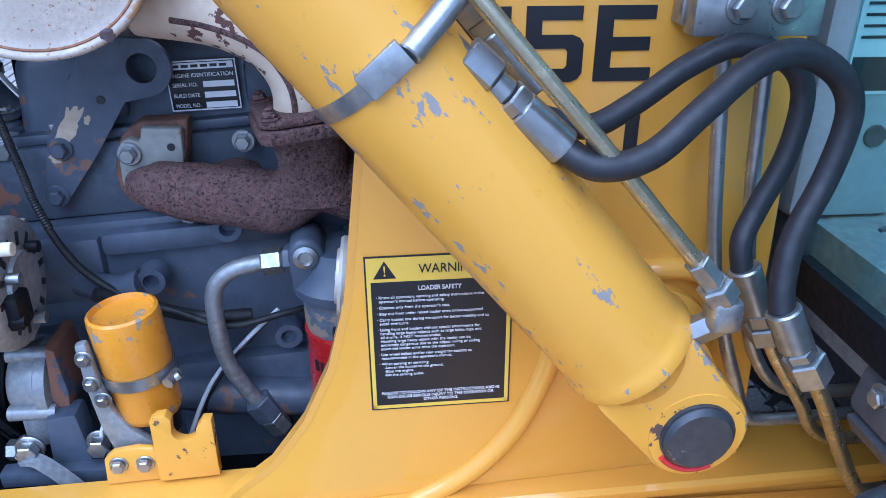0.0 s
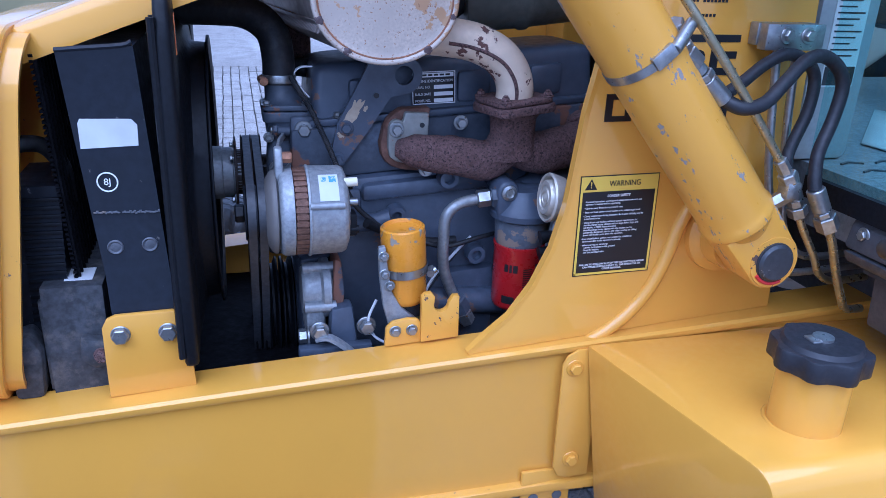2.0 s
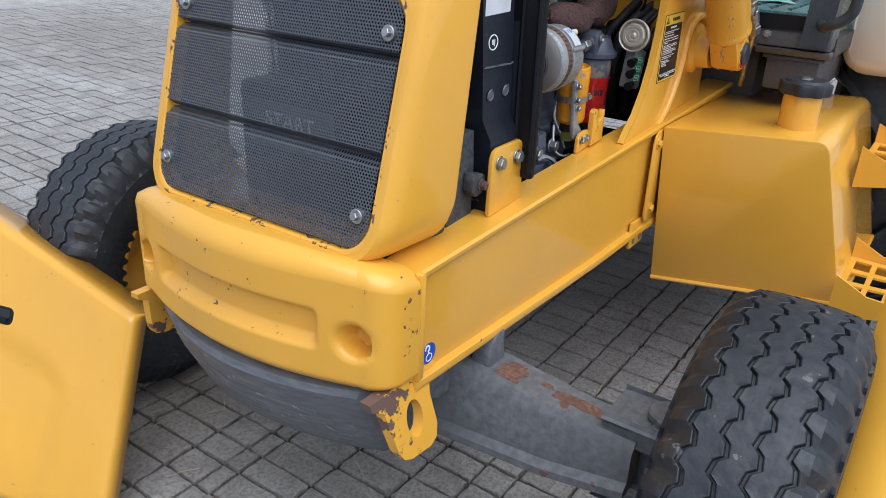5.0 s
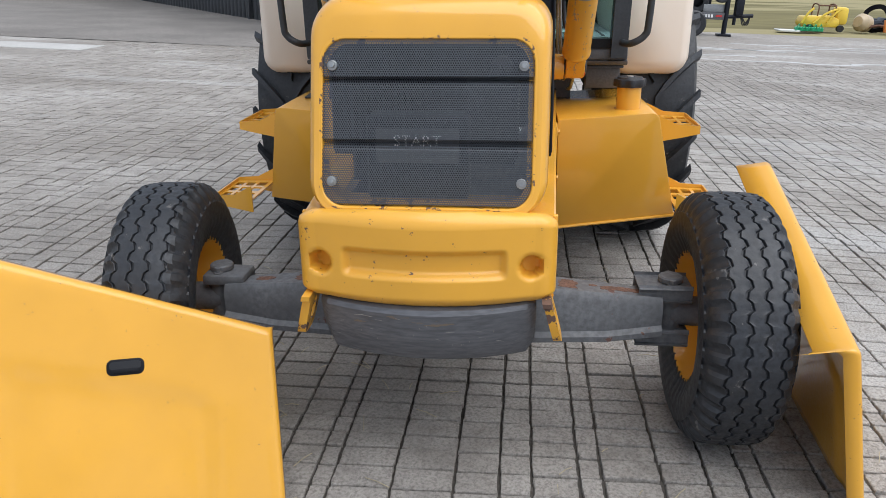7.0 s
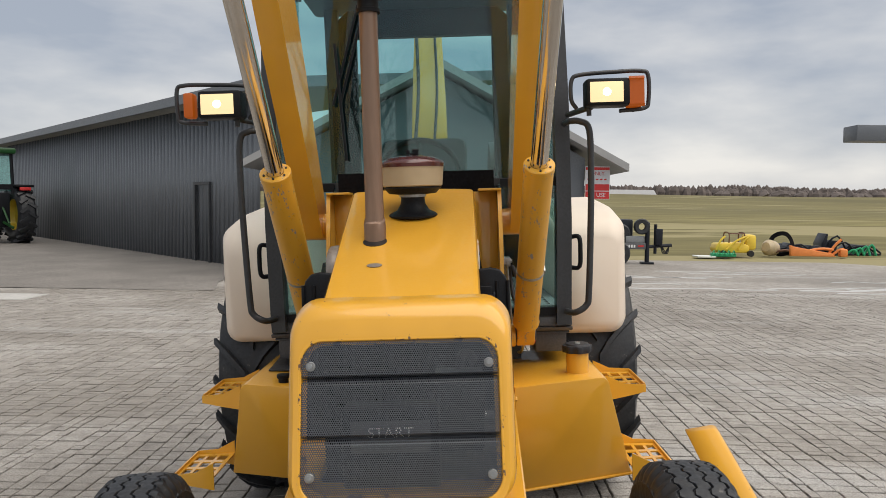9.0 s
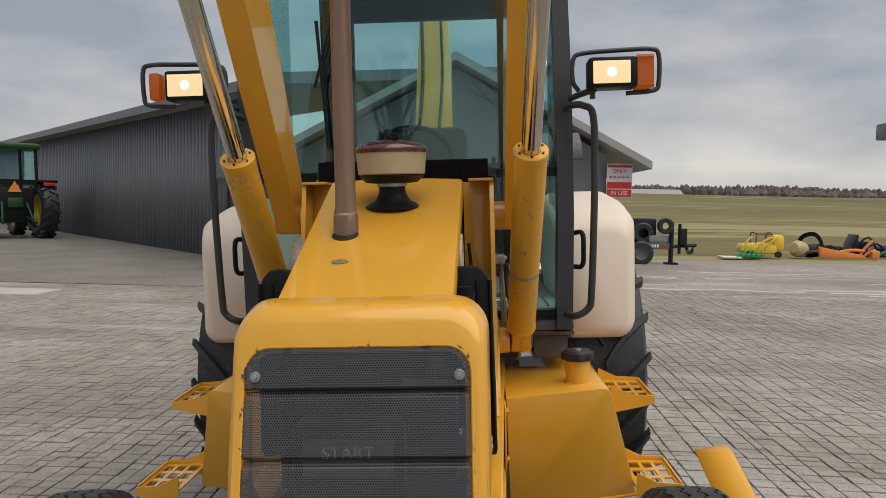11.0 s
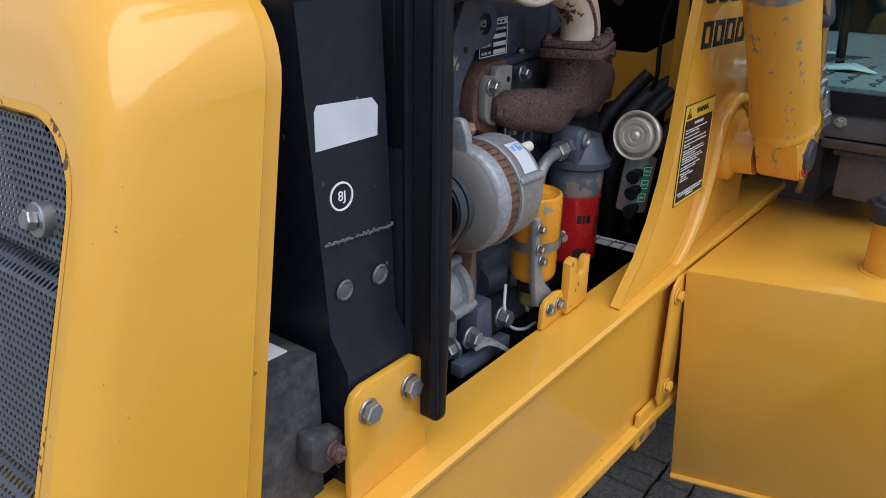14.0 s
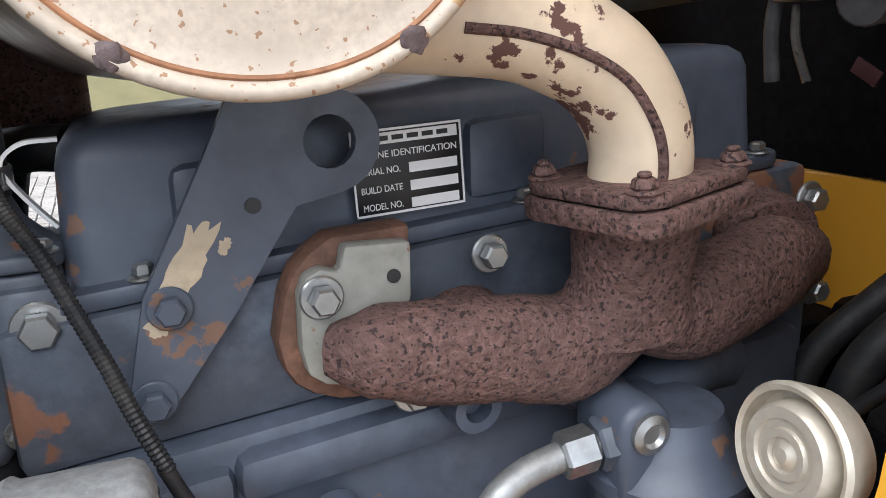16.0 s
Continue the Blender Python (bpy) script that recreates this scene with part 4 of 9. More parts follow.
# cab steps
def step(x0, x1, y_in, y_out, z, s):
    g = part_empty("cab_step", (0, 0, 0))
    g.parent = backhoe
    nx, ny = 4, 3
    t = B()
    def P2(u, w):
        yy = y_in + (y_out - y_in) * w
        xa = x0 + (x1 - x0) * (0.10 * w)
        xb = x1 - (x1 - x0) * 0.05 * w
        return V(xa + (xb - xa) * u, yy * s, z)
    grid_u = [0.0, 0.07, 0.29, 0.38, 0.60, 0.69, 0.91, 1.0]
    grid_w = [0.0, 0.10, 0.34, 0.42, 0.64, 0.72, 0.92, 1.0]
    vv = [[t.verts.new(P2(u, w)) for w in grid_w] for u in grid_u]
    for i in range(len(grid_u) - 1):
        for j in range(len(grid_w) - 1):
            if i % 2 == 1 and j % 2 == 1:
                continue
            t.faces.new((vv[i][j], vv[i + 1][j], vv[i + 1][j + 1], vv[i][j + 1]))
    e = bmesh.ops.extrude_face_region(t, geom=t.faces[:])
    for v in e["geom"]:
        if isinstance(v, bmesh.types.BMVert):
            v.co.z -= 0.006
    part("tread", t, M_YELW, g)
    bm = B()
    for xa, k in ((x0, -1), (x1, 1)):
        pts = [(y_in * s, z - 0.055), (y_in * s, z + 0.055), ((y_in * 0.55 + y_out * 0.45) * s, z + 0.018), (y_out * s, z + 0.012), (y_out * s, z - 0.02), ((y_in * 0.4 + y_out * 0.6) * s, z - 0.035)]
        prism(bm, pts, "x", xa - 0.003, xa + 0.003, 0)
    sweep(bm, [(x0 + 0.02, y_out * s, z - 0.004), (x1 - 0.01, y_out * s, z - 0.004)], 0.0, 8, 2, flat=(0.006, 0.034))
    part("bracket", bm, M_YEL, g)
    tagged(g, "yellow grated cab step")


for s in (1, -1):
    step(0.74, 1.06, -0.795, -0.965, 0.765, s)
    step(0.46, 0.76, -0.838, -1.0, 0.515, s)

# front axle and wheels
bm = B()
rings = []
for y, x0, x1, z0, z1 in ((-0.66, -0.345, -0.255, 0.345, 0.475), (-0.50, -0.355, -0.245, 0.325, 0.488), (-0.30, -0.365, -0.235, 0.32, 0.505), (0.0, -0.375, -0.225, 0.315, 0.53), (0.30, -0.365, -0.235, 0.32, 0.505), (0.50, -0.355, -0.245, 0.325, 0.488), (0.66, -0.345, -0.255, 0.345, 0.475)):
    rings.append([V(x0 - 0.016, y, z0 + 0.02), V(x1 + 0.016, y, z0 + 0.02), V(x1 + 0.016, y, z0 + 0.036), V(x1, y, z0 + 0.048), V(x1, y, z1 - 0.020), V(x1 - 0.014, y, z1), V(x0 + 0.014, y, z1), V(x0, y, z1 - 0.020), V(x0, y, z0 + 0.048), V(x0 - 0.016, y, z0 + 0.036)])
loft(bm, rings, True)
bevelled(bm, 0.005, 2, 25)
axle = part("front_axle", bm, M_GREY, backhoe, "dark grey front axle beam with rust patches")
bm = B()
for s in (1, -1):
    prism(bm, [(-0.50, 0.59), (-0.50, 0.50), (-0.44, 0.46), (-0.40, 0.44), (-0.20, 0.44), (-0.13, 0.48), (-0.12, 0.59)], "y", s * 0.20, s * 0.28, 0.01)
prism(bm, [(-0.44, 0.59), (-0.40, 0.50), (-0.20, 0.50), (-0.16, 0.59)], "y", -0.26, 0.26, 0.01)
part("axle_mount", bm, M_GREY, axle)
for s in (1, -1):
    bm = B()
    prism(bm, [(-0.325, 0.490), (-0.318, 0.545), (-0.300, 0.566), (-0.270, 0.570), (-0.262, 0.500), (-0.262, 0.490)], "y", s * 0.300, s * 0.345, 0.006)
    part("stop_block", bm, M_GREY, axle)
for cx, cy, la, lb, seed in ((-0.300, -0.385, 0.040, 0.028, 2.0), (-0.300, -0.545, 0.016, 0.062, 5.0), (-0.292, -0.46, 0.008, 0.012, 8.0), (-0.310, -0.49, 0.006, 0.010, 9.0), (-0.300, 0.40, 0.030, 0.040, 12.0), (-0.295, 0.54, 0.014, 0.030, 15.0)):
    bm = B()
    ring = []
    for k in range(36):
        a = 2 * math.pi * k / 36
        f = 1 + 0.5 * noise.noise(V(2 * math.cos(a), 2 * math.sin(a), seed)) + 0.25 * noise.noise(V(7 * math.cos(a), 7 * math.sin(a), seed))
        x, y = cx + la * f * math.cos(a), cy + lb * f * math.sin(a)
        ring.append(V(max(-0.330, min(-0.268, x)), y, 0))
    for p in ring:
        q = abs(p.y)
        p.z = (0.505 + (0.488 - 0.505) * (q - 0.30) / 0.20 if q < 0.5 else 0.488 + (0.475 - 0.488) * (q - 0.5) / 0.16) + 0.0008
    bm.faces.new([bm.verts.new(p) for p in ring])
    g = bmesh.ops.extrude_face_region(bm, geom=bm.faces[:])
    for v in g["geom"]:
        if isinstance(v, bmesh.types.BMVert):
            v.co.z -= 0.002
    part("rust_patch", bm, M_RUSTP, axle, "flat patch of rust")


def tyre(r, w, rim):
    """A ribbed tyre round the y axis, its middle in the origin: four zigzag grooves and notched shoulders."""
    bm = B()
    n, h = 240, w / 2
    side = [(-h * 0.62, rim), (-h * 0.80, rim + 0.012), (-h * 0.97, rim + 0.35 * (r - rim)), (-h, rim + 0.55 * (r - rim)), (-h * 0.975, rim + 0.72 * (r - rim)), (-h * 0.935, r - 0.042), (-h * 0.89, r - 0.026), (-h * 0.84, r - 0.017)]
    mid = []
    for g in (-0.54, -0.18, 0.18, 0.54):
        mid += [(h * (g - 0.042), r - 0.0004, 1), (h * (g - 0.030), r - 0.0016, 1), (h * (g - 0.016), r - 0.009, 1), (h * (g + 0.016), r - 0.009, 1), (h * (g + 0.030), r - 0.0016, 1), (h * (g + 0.042), r - 0.0004, 1)]
        if g < 0.5:
            mid += [(h * (g + 0.12), r, 2), (h * (g + 0.24), r, 3)]
    full = [(y, q, 0) for y, q in side] + [(-h * 0.78, r - 0.010, 0), (-h * 0.70, r - 0.002, 0)] + mid + [(h * 0.70, r - 0.002, 0), (h * 0.78, r - 0.010, 0)] + [(-y, q, 0) for y, q in side[::-1]]
    zigs = (-1.0, -0.75, -0.5, 1.0, 0.75, 0.5)
    vs = []
    for k in range(n):
        a = 2 * math.pi * k / n
        zig = zigs[k % 6] + 0.10 * noise.noise(V(k * 0.37, 0, r))
        notch = (0.013, 0.016, 0.010, 0.0, 0.0, 0.002)[k % 6] * (1 + 0.5 * noise.noise(V(k * 0.21, 4, 0)))
        ring = []
        for y, q, g in full:
            yy = y + (zig * h * 0.062 if g else 0)
            q2 = q - 0.016 * (abs(y) / h) ** 2.4 - (notch if 0.69 * h < abs(y) < 0.95 * h else 0)
            if g > 1 and k % 6 == (0 if g == 2 else 3):
                q2 -= 0.0035
            ring.append(bm.verts.new(V(q2 * math.sin(a), yy, q2 * math.cos(a))))
        vs.append(ring)
    for i in range(n):
        u, v = vs[i], vs[(i + 1) % n]
        for j in range(len(u) - 1):
            bm.faces.new((u[j], u[j + 1], v[j + 1], v[j]))
    return bm


def front_wheel(s, yaw):
    g = part_empty("front_wheel", (-0.240, s * 0.850, 0.380))
    g.rotation_euler = (0, 0, radians(yaw))
    g.parent = backhoe
    tagged(g, "front wheel with a ribbed tyre and yellow rim")
    part("tyre", tyre(0.380, 0.255, 0.205), M_TYRE, g, "", 22)
    bm = B()
    lathe(bm, [(-0.085, 0.210), (-0.082, 0.213), (-0.075, 0.195), (-0.05, 0.185), (0.0, 0.180), (0.02, 0.12), (0.02, 0.05), (0.05, 0.05), (0.055, 0.0)], (0, 0, 0), (0, -s, 0), 40)
    lathe(bm, [(-0.085, 0.210), (-0.100, 0.212), (-0.100, 0.195), (-0.08, 0.188), (0.0, 0.178)], (0, 0, 0), (0, -s, 0), 40)
    lathe(bm, [(-0.085, 0.210), (-0.100, 0.212), (-0.100, 0.195), (-0.08, 0.188), (0.0, 0.178), (0.01, 0.1), (0.01, 0.0)], (0, 0, 0), (0, s, 0), 40)
    part("rim", bm, M_YELW, g)
    return g


front_wheel(-1, 0.5)
front_wheel(1, 6.5)
for s in (1, -1):
    bm = B()
    for z0, z1 in ((0.325, 0.36), (0.465, 0.50)):
        box(bm, -0.325, -0.215, s * 0.60, s * 0.735, z0, z1, 0.01)
    box(bm, -0.32, -0.22, s * 0.60, s * 0.635, 0.34, 0.49, 0.008)
    cyl(bm, (-0.265, s * 0.69, 0.36), (-0.265, s * 0.69, 0.465), 0.042, n=24)
    cyl(bm, (-0.265, s * 0.69, 0.50), (-0.265, s * 0.69, 0.52), 0.036, n=24, ch=0.004)
    cyl(bm, (-0.265, s * 0.69, 0.41), (-0.265, s * 0.80, 0.405), 0.045, n=24)
    for dx in (-0.035, 0.035):
        bolt(bm, (-0.265 + dx, s * 0.69, 0.50), (0, 0, 1), 0.010, 0.014)
    part("steering_knuckle", bm, M_GREY, axle)

# rear wheels
def rear_wheel(s):
    g = part_empty("rear_wheel", (1.84, s * 0.84, 0.715))
    g.parent = backhoe
    tagged(g, "large rear wheel with a lugged tractor tyre")
    bm = B()
    r, h, n = 0.715, 0.215, 80
    prof = [(-h * 0.6, 0.36), (-h * 0.85, 0.38), (-h, 0.52), (-h * 0.97, 0.60), (-h * 0.86, 0.665), (-h * 0.5, 0.684), (0, 0.69), (h * 0.5, 0.684), (h * 0.86, 0.665), (h * 0.97, 0.60), (h, 0.52), (h * 0.85, 0.38), (h * 0.6, 0.36)]
    lathe(bm, prof, (0, 0, 0), (0, 1, 0), n)
    lugs = []
    for k in range(22):
        for side in (1, -1):
            a = 2 * math.pi * (k + (0.5 if side > 0 else 0)) / 22
            t = B()
            pts = []
            rows = []
            for u in [i / 5 for i in range(6)]:
                yy = side * h * (0.02 + 0.98 * u)
                aa = a + 0.42 * u ** 0.8 * 0.8
                rr0 = 0.69 - (0.05 * max(0, u - 0.5) ** 2 * 4)
                hh = 0.028
                rows.append([V((rr0 - 0.01) * math.sin(aa - 0.035), yy, (rr0 - 0.01) * math.cos(aa - 0.035)), V((rr0 + hh) * math.sin(aa - 0.022), yy, (rr0 + hh) * math.cos(aa - 0.022)), V((rr0 + hh) * math.sin(aa + 0.022), yy, (rr0 + hh) * math.cos(aa + 0.022)), V((rr0 - 0.01) * math.sin(aa + 0.035), yy, (rr0 - 0.01) * math.cos(aa + 0.035))])
            loft(t, rows, True)
            lugs.append(t)
    rubber = part("tyre", bm, M_TYRE, g)
    for t in lugs:
        part("lug", t, M_TYRE, rubber)
    bm = B()
    lathe(bm, [(-0.12, 0.37), (-0.10, 0.34), (0.0, 0.33), (0.02, 0.1), (0.02, 0)], (0, 0, 0), (0, s, 0), 40)
    part("rim", bm, M_PALE, g)


rear_wheel(1)
rear_wheel(-1)
for s in (1, -1):
    bm = B()
    rings = []
    for x, y0, y1, z0, z1, r in ((1.10, 0.66, 0.93, 0.97, 1.40, 0.05), (1.14, 0.64, 0.965, 0.94, 1.46, 0.07), (1.22, 0.63, 0.99, 0.925, 1.51, 0.08), (1.50, 0.62, 1.01, 0.92, 1.56, 0.09), (1.95, 0.62, 1.02, 1.2, 1.60, 0.09), (2.4, 0.62, 1.0, 1.2, 1.5, 0.09)):
        rings.append([V(x, s * a, b) for a, b in rr(y0, y1, z0, z1, r, 5)])
    loft(bm, rings, True)
    part("rear_fender", bm, M_PALE, backhoe, "faded cream rear wheel fender", 60)

# ---- engine bay ----
def tilt(bm, k=0.075, x0=0.27):
    """The engine sits nose-down: z rises with x."""
    for v in bm.verts:
        v.co.z += k * (v.co.x - x0)
    return bm


# block, head and valve cover
bm = B()
prism(bm, [(-0.01, 0.70), (0.56, 0.70), (0.56, 1.085), (-0.01, 1.085)], "y", -0.125, 0.15, 0.012)
engine = part("engine_block", tilt(bm), M_BLUE, backhoe, "grey-blue painted diesel engine block with rust stains")
for x0, x1, z0, z1, d in ((0.0, 0.10, 0.99, 1.07, 0.012), (0.10, 0.33, 1.045, 1.075, 0.016), (0.16, 0.34, 0.74, 0.90, 0.022), (0.35, 0.54, 0.93, 1.05, 0.014), (-0.008, 0.06, 0.76, 0.96, 0.018)):
    bm = B()
    box(bm, x0, x1, -0.125 - d, -0.10, z0, z1, 0.010)
    part("block_rib", tilt(bm), M_BLUE, engine)
for pts, r in (([(0.07, -0.13, 1.015), (0.11, -0.15, 1.012), (0.145, -0.158, 1.02)], 0.016), ([(0.16, -0.14, 0.86), (0.25, -0.155, 0.85), (0.36, -0.15, 0.83)], 0.024)):
    bm = B()
    sweep(bm, pts, r, 12, 4)
    part("cast_gallery", tilt(bm), M_BLUE, engine)
for x, z in ((0.155, 1.02), (0.245, 1.075), (0.30, 0.93), (0.355, 1.04)):
    bm = B()
    lathe(bm, [(0, 0.018), (0.022, 0.016), (0.022, 0.009), (0.010, 0.008), (0.010, 0.0)], (x, -0.138, z), (0, -1, 0), 18)
    part("drilled_boss", tilt(bm), M_BLUE, engine)
bm = B()
prism(bm, [(-0.012, 1.085), (0.56, 1.085), (0.56, 1.172), (-0.012, 1.172)], "y", -0.112, 0.14, 0.008)
part("cylinder_head", tilt(bm), M_BROWN, engine, "rusty cylinder head casting")
bm = B()
rings = []
for z, d, r in ((1.182, 0.0, 0.016), (1.19, 0.0015, 0.017), (1.250, 0.005, 0.018), (1.260, 0.0075, 0.020), (1.266, 0.013, 0.024), (1.269, 0.024, 0.030)):
    rings.append([V(x, y, z) for x, y in rr(0.022 + d, 0.525 - d, -0.094 + d, 0.11 - d, r, 6)])
loft(bm, rings, True)
vc = part("valve_cover", tilt(bm), M_BLUE, engine, "grey-blue pressed valve cover")
for x in (0.115, 0.30, 0.43):
    bm = B()
    box(bm, x - 0.03, x + 0.03, -0.099, -0.08, 1.19, 1.243, 0.008)
    part("pressed_rib", tilt(bm), M_BLUE, vc)
bm = B()
prism(bm, rr(0.008, 0.54, -0.108, 0.125, 0.02, 5), "z", 1.172, 1.184, 0.003)
part("cover_flange", tilt(bm), M_BLUE, vc)
for x in (0.065, 0.31, 0.515):
    bm = B()
    bolt(bm, (x, -0.101, 1.184), (0, 0, 1), 0.006, 0.007)
    part("cover_bolt", tilt(bm), M_STEEL, vc)

# identification plate
PL = pose(0.2275, -0.1, 1.2165, 90, -2.5, 0)
bm = B()
box(bm, -0.037, 0.037, -0.027, 0.027, 0.0, 0.0012, 0.0006, PL)
plate = part("identification_plate", bm, M_INK, engine, "black and silver engine identification plate")
bm = B()
for x0, x1, y0, y1 in ((-0.037, 0.037, 0.0255, 0.027), (-0.037, 0.037, -0.027, -0.0255), (-0.037, -0.0357, -0.027, 0.027), (0.0357, 0.037, -0.027, 0.027)):
    box(bm, x0, x1, y0, y1, 0.0012, 0.0016, 0, PL)
part("silver_border", bm, M_SILV, plate)
bm = B()
box(bm, -0.034, 0.034, 0.0175, 0.0245, 0.0012, 0.0016, 0, PL)
part("maker_field", bm, M_SILV, plate)
for y in (0.001, -0.0105, -0.0215):
    bm = B()
    box(bm, 0.0, 0.033, y - 0.0032, y + 0.0032, 0.0012, 0.0016, 0, PL)
    part("silver_field", bm, M_SILV, plate)
for k, (txt, y, w) in enumerate((("ENGINE IDENTIFICATION", 0.011, 0.066), ("SERIAL NO.", 0.001, 0.026), ("BUILD DATE", -0.0105, 0.027), ("MODEL NO.", -0.0215, 0.026))):
    words("lettering", txt, 0.006, PL @ pose(0.0 if k == 0 else -0.019, y, 0.0014), M_SILV, plate, width=w)
bm = B()
for k in range(6):
    box(bm, -0.030 + 0.010 * k, -0.0225 + 0.010 * k, 0.0195, 0.0225, 0.0016, 0.0019, 0, PL)
part("maker_bars", bm, M_INK, plate)

# lifting bracket
bm = B()
outl = [(0.050, 1.108), (0.058, 1.096), (0.070, 1.094), (0.113, 1.150), (0.150, 1.205)] + arc(0.172, 1.240, 0.030, -75, 95, 12) + [(0.150, 1.272), (0.120, 1.272), (0.102, 1.236), (0.063, 1.163)]
hole = arc(0.172, 1.240, 0.0155, 0, 360, 18)[:-1]
t = B()
a = [t.verts.new(V(x, -0.123, z)) for x, z in outl]
h = [t.verts.new(V(x, -0.123, z)) for x, z in hole]
bmesh.ops.triangle_fill(t, edges=[t.edges.new((a[i], a[(i + 1) % len(a)])) for i in range(len(a))] + [t.edges.new((h[i], h[(i + 1) % len(h)])) for i in range(len(h))], use_beauty=True)
g = bmesh.ops.extrude_face_region(t, geom=t.faces[:])
for v in g["geom"]:
    if isinstance(v, bmesh.types.BMVert):
        v.co.y += 0.009
join(bm, t)
lift = part("lifting_bracket", bm, M_BLUE, engine, "steel lifting bracket with flaking blue paint")
for cx, cz, la, lb, seed in ((0.086, 1.176, 0.031, 0.0085, 1.0), (0.071, 1.150, 0.010, 0.007, 4.0), (0.1085, 1.187, 0.005, 0.003, 7.0)):
    bm = B()
    ring = []
    for k in range(40):
        t_ = 2 * math.pi * k / 40
        f = 1 + 0.55 * noise.noise(V(2.2 * math.cos(t_), 2.2 * math.sin(t_), seed)) + 0.25 * noise.noise(V(6 * math.cos(t_), 6 * math.sin(t_), seed))
        u, w = la * f * math.cos(t_), lb * f * math.sin(t_)
        ring.append((cx + 0.50 * u + 0.866 * w, cz + 0.866 * u - 0.50 * w))
    prism(bm, ring, "y", -0.1233, -0.1229)
    part("flaked_patch", bm, M_FLAKE, lift, "patch of bare cream primer")
bm = B()
cyl(bm, (0.126, -0.1235, 1.208), (0.126, -0.1245, 1.208), 0.0045, n=14)
part("small_hole", bm, M_INK, lift)
for x, z in ((0.076, 1.156), (0.062, 1.103)):
    bm = B()
    bolt(bm, (x, -0.123, z), (0, -1, 0), 0.0085, 0.009)
    part("bracket_bolt", bm, M_BLUE, lift)

# exhaust manifold
def oval_sweep(bm, pts, rs, n=18, step=5):
    p = smooth_path(pts, step)
    k = len(rs) - 1
    rings = []
    for i, c in enumerate(p):
        d = (p[min(i + 1, len(p) - 1)] - p[max(i - 1, 0)]).normalized()
        u = i / step
        j = min(int(u), k - 1)
        w = rs[j][0] + (rs[j + 1][0] - rs[j][0]) * (u - j)
        h = rs[j][1] + (rs[j + 1][1] - rs[j][1]) * (u - j)
        s = V(0, 1, 0) - d * d.y
        s.normalize()
        up = d.cross(s)
        ring = []
        for q in range(n):
            a = 2 * math.pi * q / n
            ca, sa = math.cos(a), math.sin(a)
            f = (abs(ca) ** 2.6 + abs(sa) ** 2.6) ** (-1 / 2.6)
            ring.append(c + s * w * ca * f + up * h * sa * f)
        rings.append(ring)
    return loft(bm, rings, True)


bm = B()
oval_sweep(bm, [(0.156, -0.150, 1.127), (0.178, -0.160, 1.125), (0.213, -0.163, 1.119), (0.263, -0.165, 1.113), (0.304, -0.166, 1.106), (0.346, -0.166, 1.124), (0.400, -0.164, 1.116), (0.440, -0.160, 1.123), (0.485, -0.154, 1.133), (0.528, -0.142, 1.130)], [(0.018, 0.014), (0.024, 0.025), (0.026, 0.031), (0.027, 0.032), (0.028, 0.034), (0.028, 0.028), (0.028, 0.036), (0.028, 0.036), (0.026, 0.034), (0.020, 0.022)])
oval_sweep(bm, [(0.345, -0.168, 1.115), (0.344, -0.174, 1.15), (0.343, -0.178, 1.182), (0.343, -0.180, 1.196)], [(0.032, 0.050), (0.031, 0.036), (0.036, 0.037), (0.040, 0.041)], 18, 4)
oval_sweep(bm, [(0.25, -0.155, 1.11), (0.255, -0.12, 1.11), (0.26, -0.10, 1.11)], [(0.03, 0.03), (0.028, 0.028), (0.028, 0.028)], 16, 3)
oval_sweep(bm, [(0.49, -0.15, 1.142), (0.50, -0.12, 1.145), (0.505, -0.10, 1.145)], [(0.034, 0.034), (0.034, 0.034), (0.034, 0.034)], 16, 3)
for v in bm.verts:
    v.co += V(*[noise.noise(v.co * 55 + V(k * 7, 0, 0)) * 0.0018 for k in range(3)])
mani = part("exhaust_manifold", bm, M_RUST, engine, "deeply pitted rusty exhaust manifold", 70)
bm = B()
FM = Matrix.Translation((0.342, -0.182, 1.198)) @ Matrix.Rotation(radians(-4), 4, "Y") @ Matrix.Rotation(radians(14), 4, "Z")
prism(bm, rr(-0.054, 0.054, -0.052, 0.052, 0.018, 4), "z", -0.006, 0.008, 0.003, FM)
prism(bm, rr(-0.051, 0.051, -0.048, 0.050, 0.018, 4), "z", 0.009, 0.018, 0.003, FM)
for v in bm.verts:
    v.co += V(*[noise.noise(v.co * 60 + V(k * 9, 3, 0)) * 0.001 for k in range(3)])
flange = part("manifold_flange", bm, M_RUST, mani, "rusty square flange")
for x, y in ((-0.040, -0.037), (0.040, -0.037), (0.040, 0.037), (-0.040, 0.037)):
    bm = B()
    cyl(bm, V(x, y, 0.017), V(x, y, 0.0195), 0.0105, n=16, ch=0.001)
    cyl(bm, V(x, y, 0.0195), V(x, y, 0.0255), 0.0078, 0.0066, n=6, ch=0.0012)
    cyl(bm, V(x, y, 0.0255), V(x, y, 0.0285), 0.0040, n=10, ch=0.001)
    bm.transform(FM)
    part("flange_nut", bm, M_RUST, mani)
bm = B()
prism(bm, [(0.141, 1.128), (0.144, 1.112), (0.154, 1.104), (0.172, 1.10), (0.178, 1.13), (0.208, 1.147), (0.209, 1.183), (0.169, 1.185), (0.166, 1.170), (0.155, 1.174), (0.146, 1.170), (0.142, 1.160)], "y", -0.150, -0.136, 0.003)
pad = part("manifold_pad", bm, M_PAD, mani, "flat flange pad with worn blue paint")
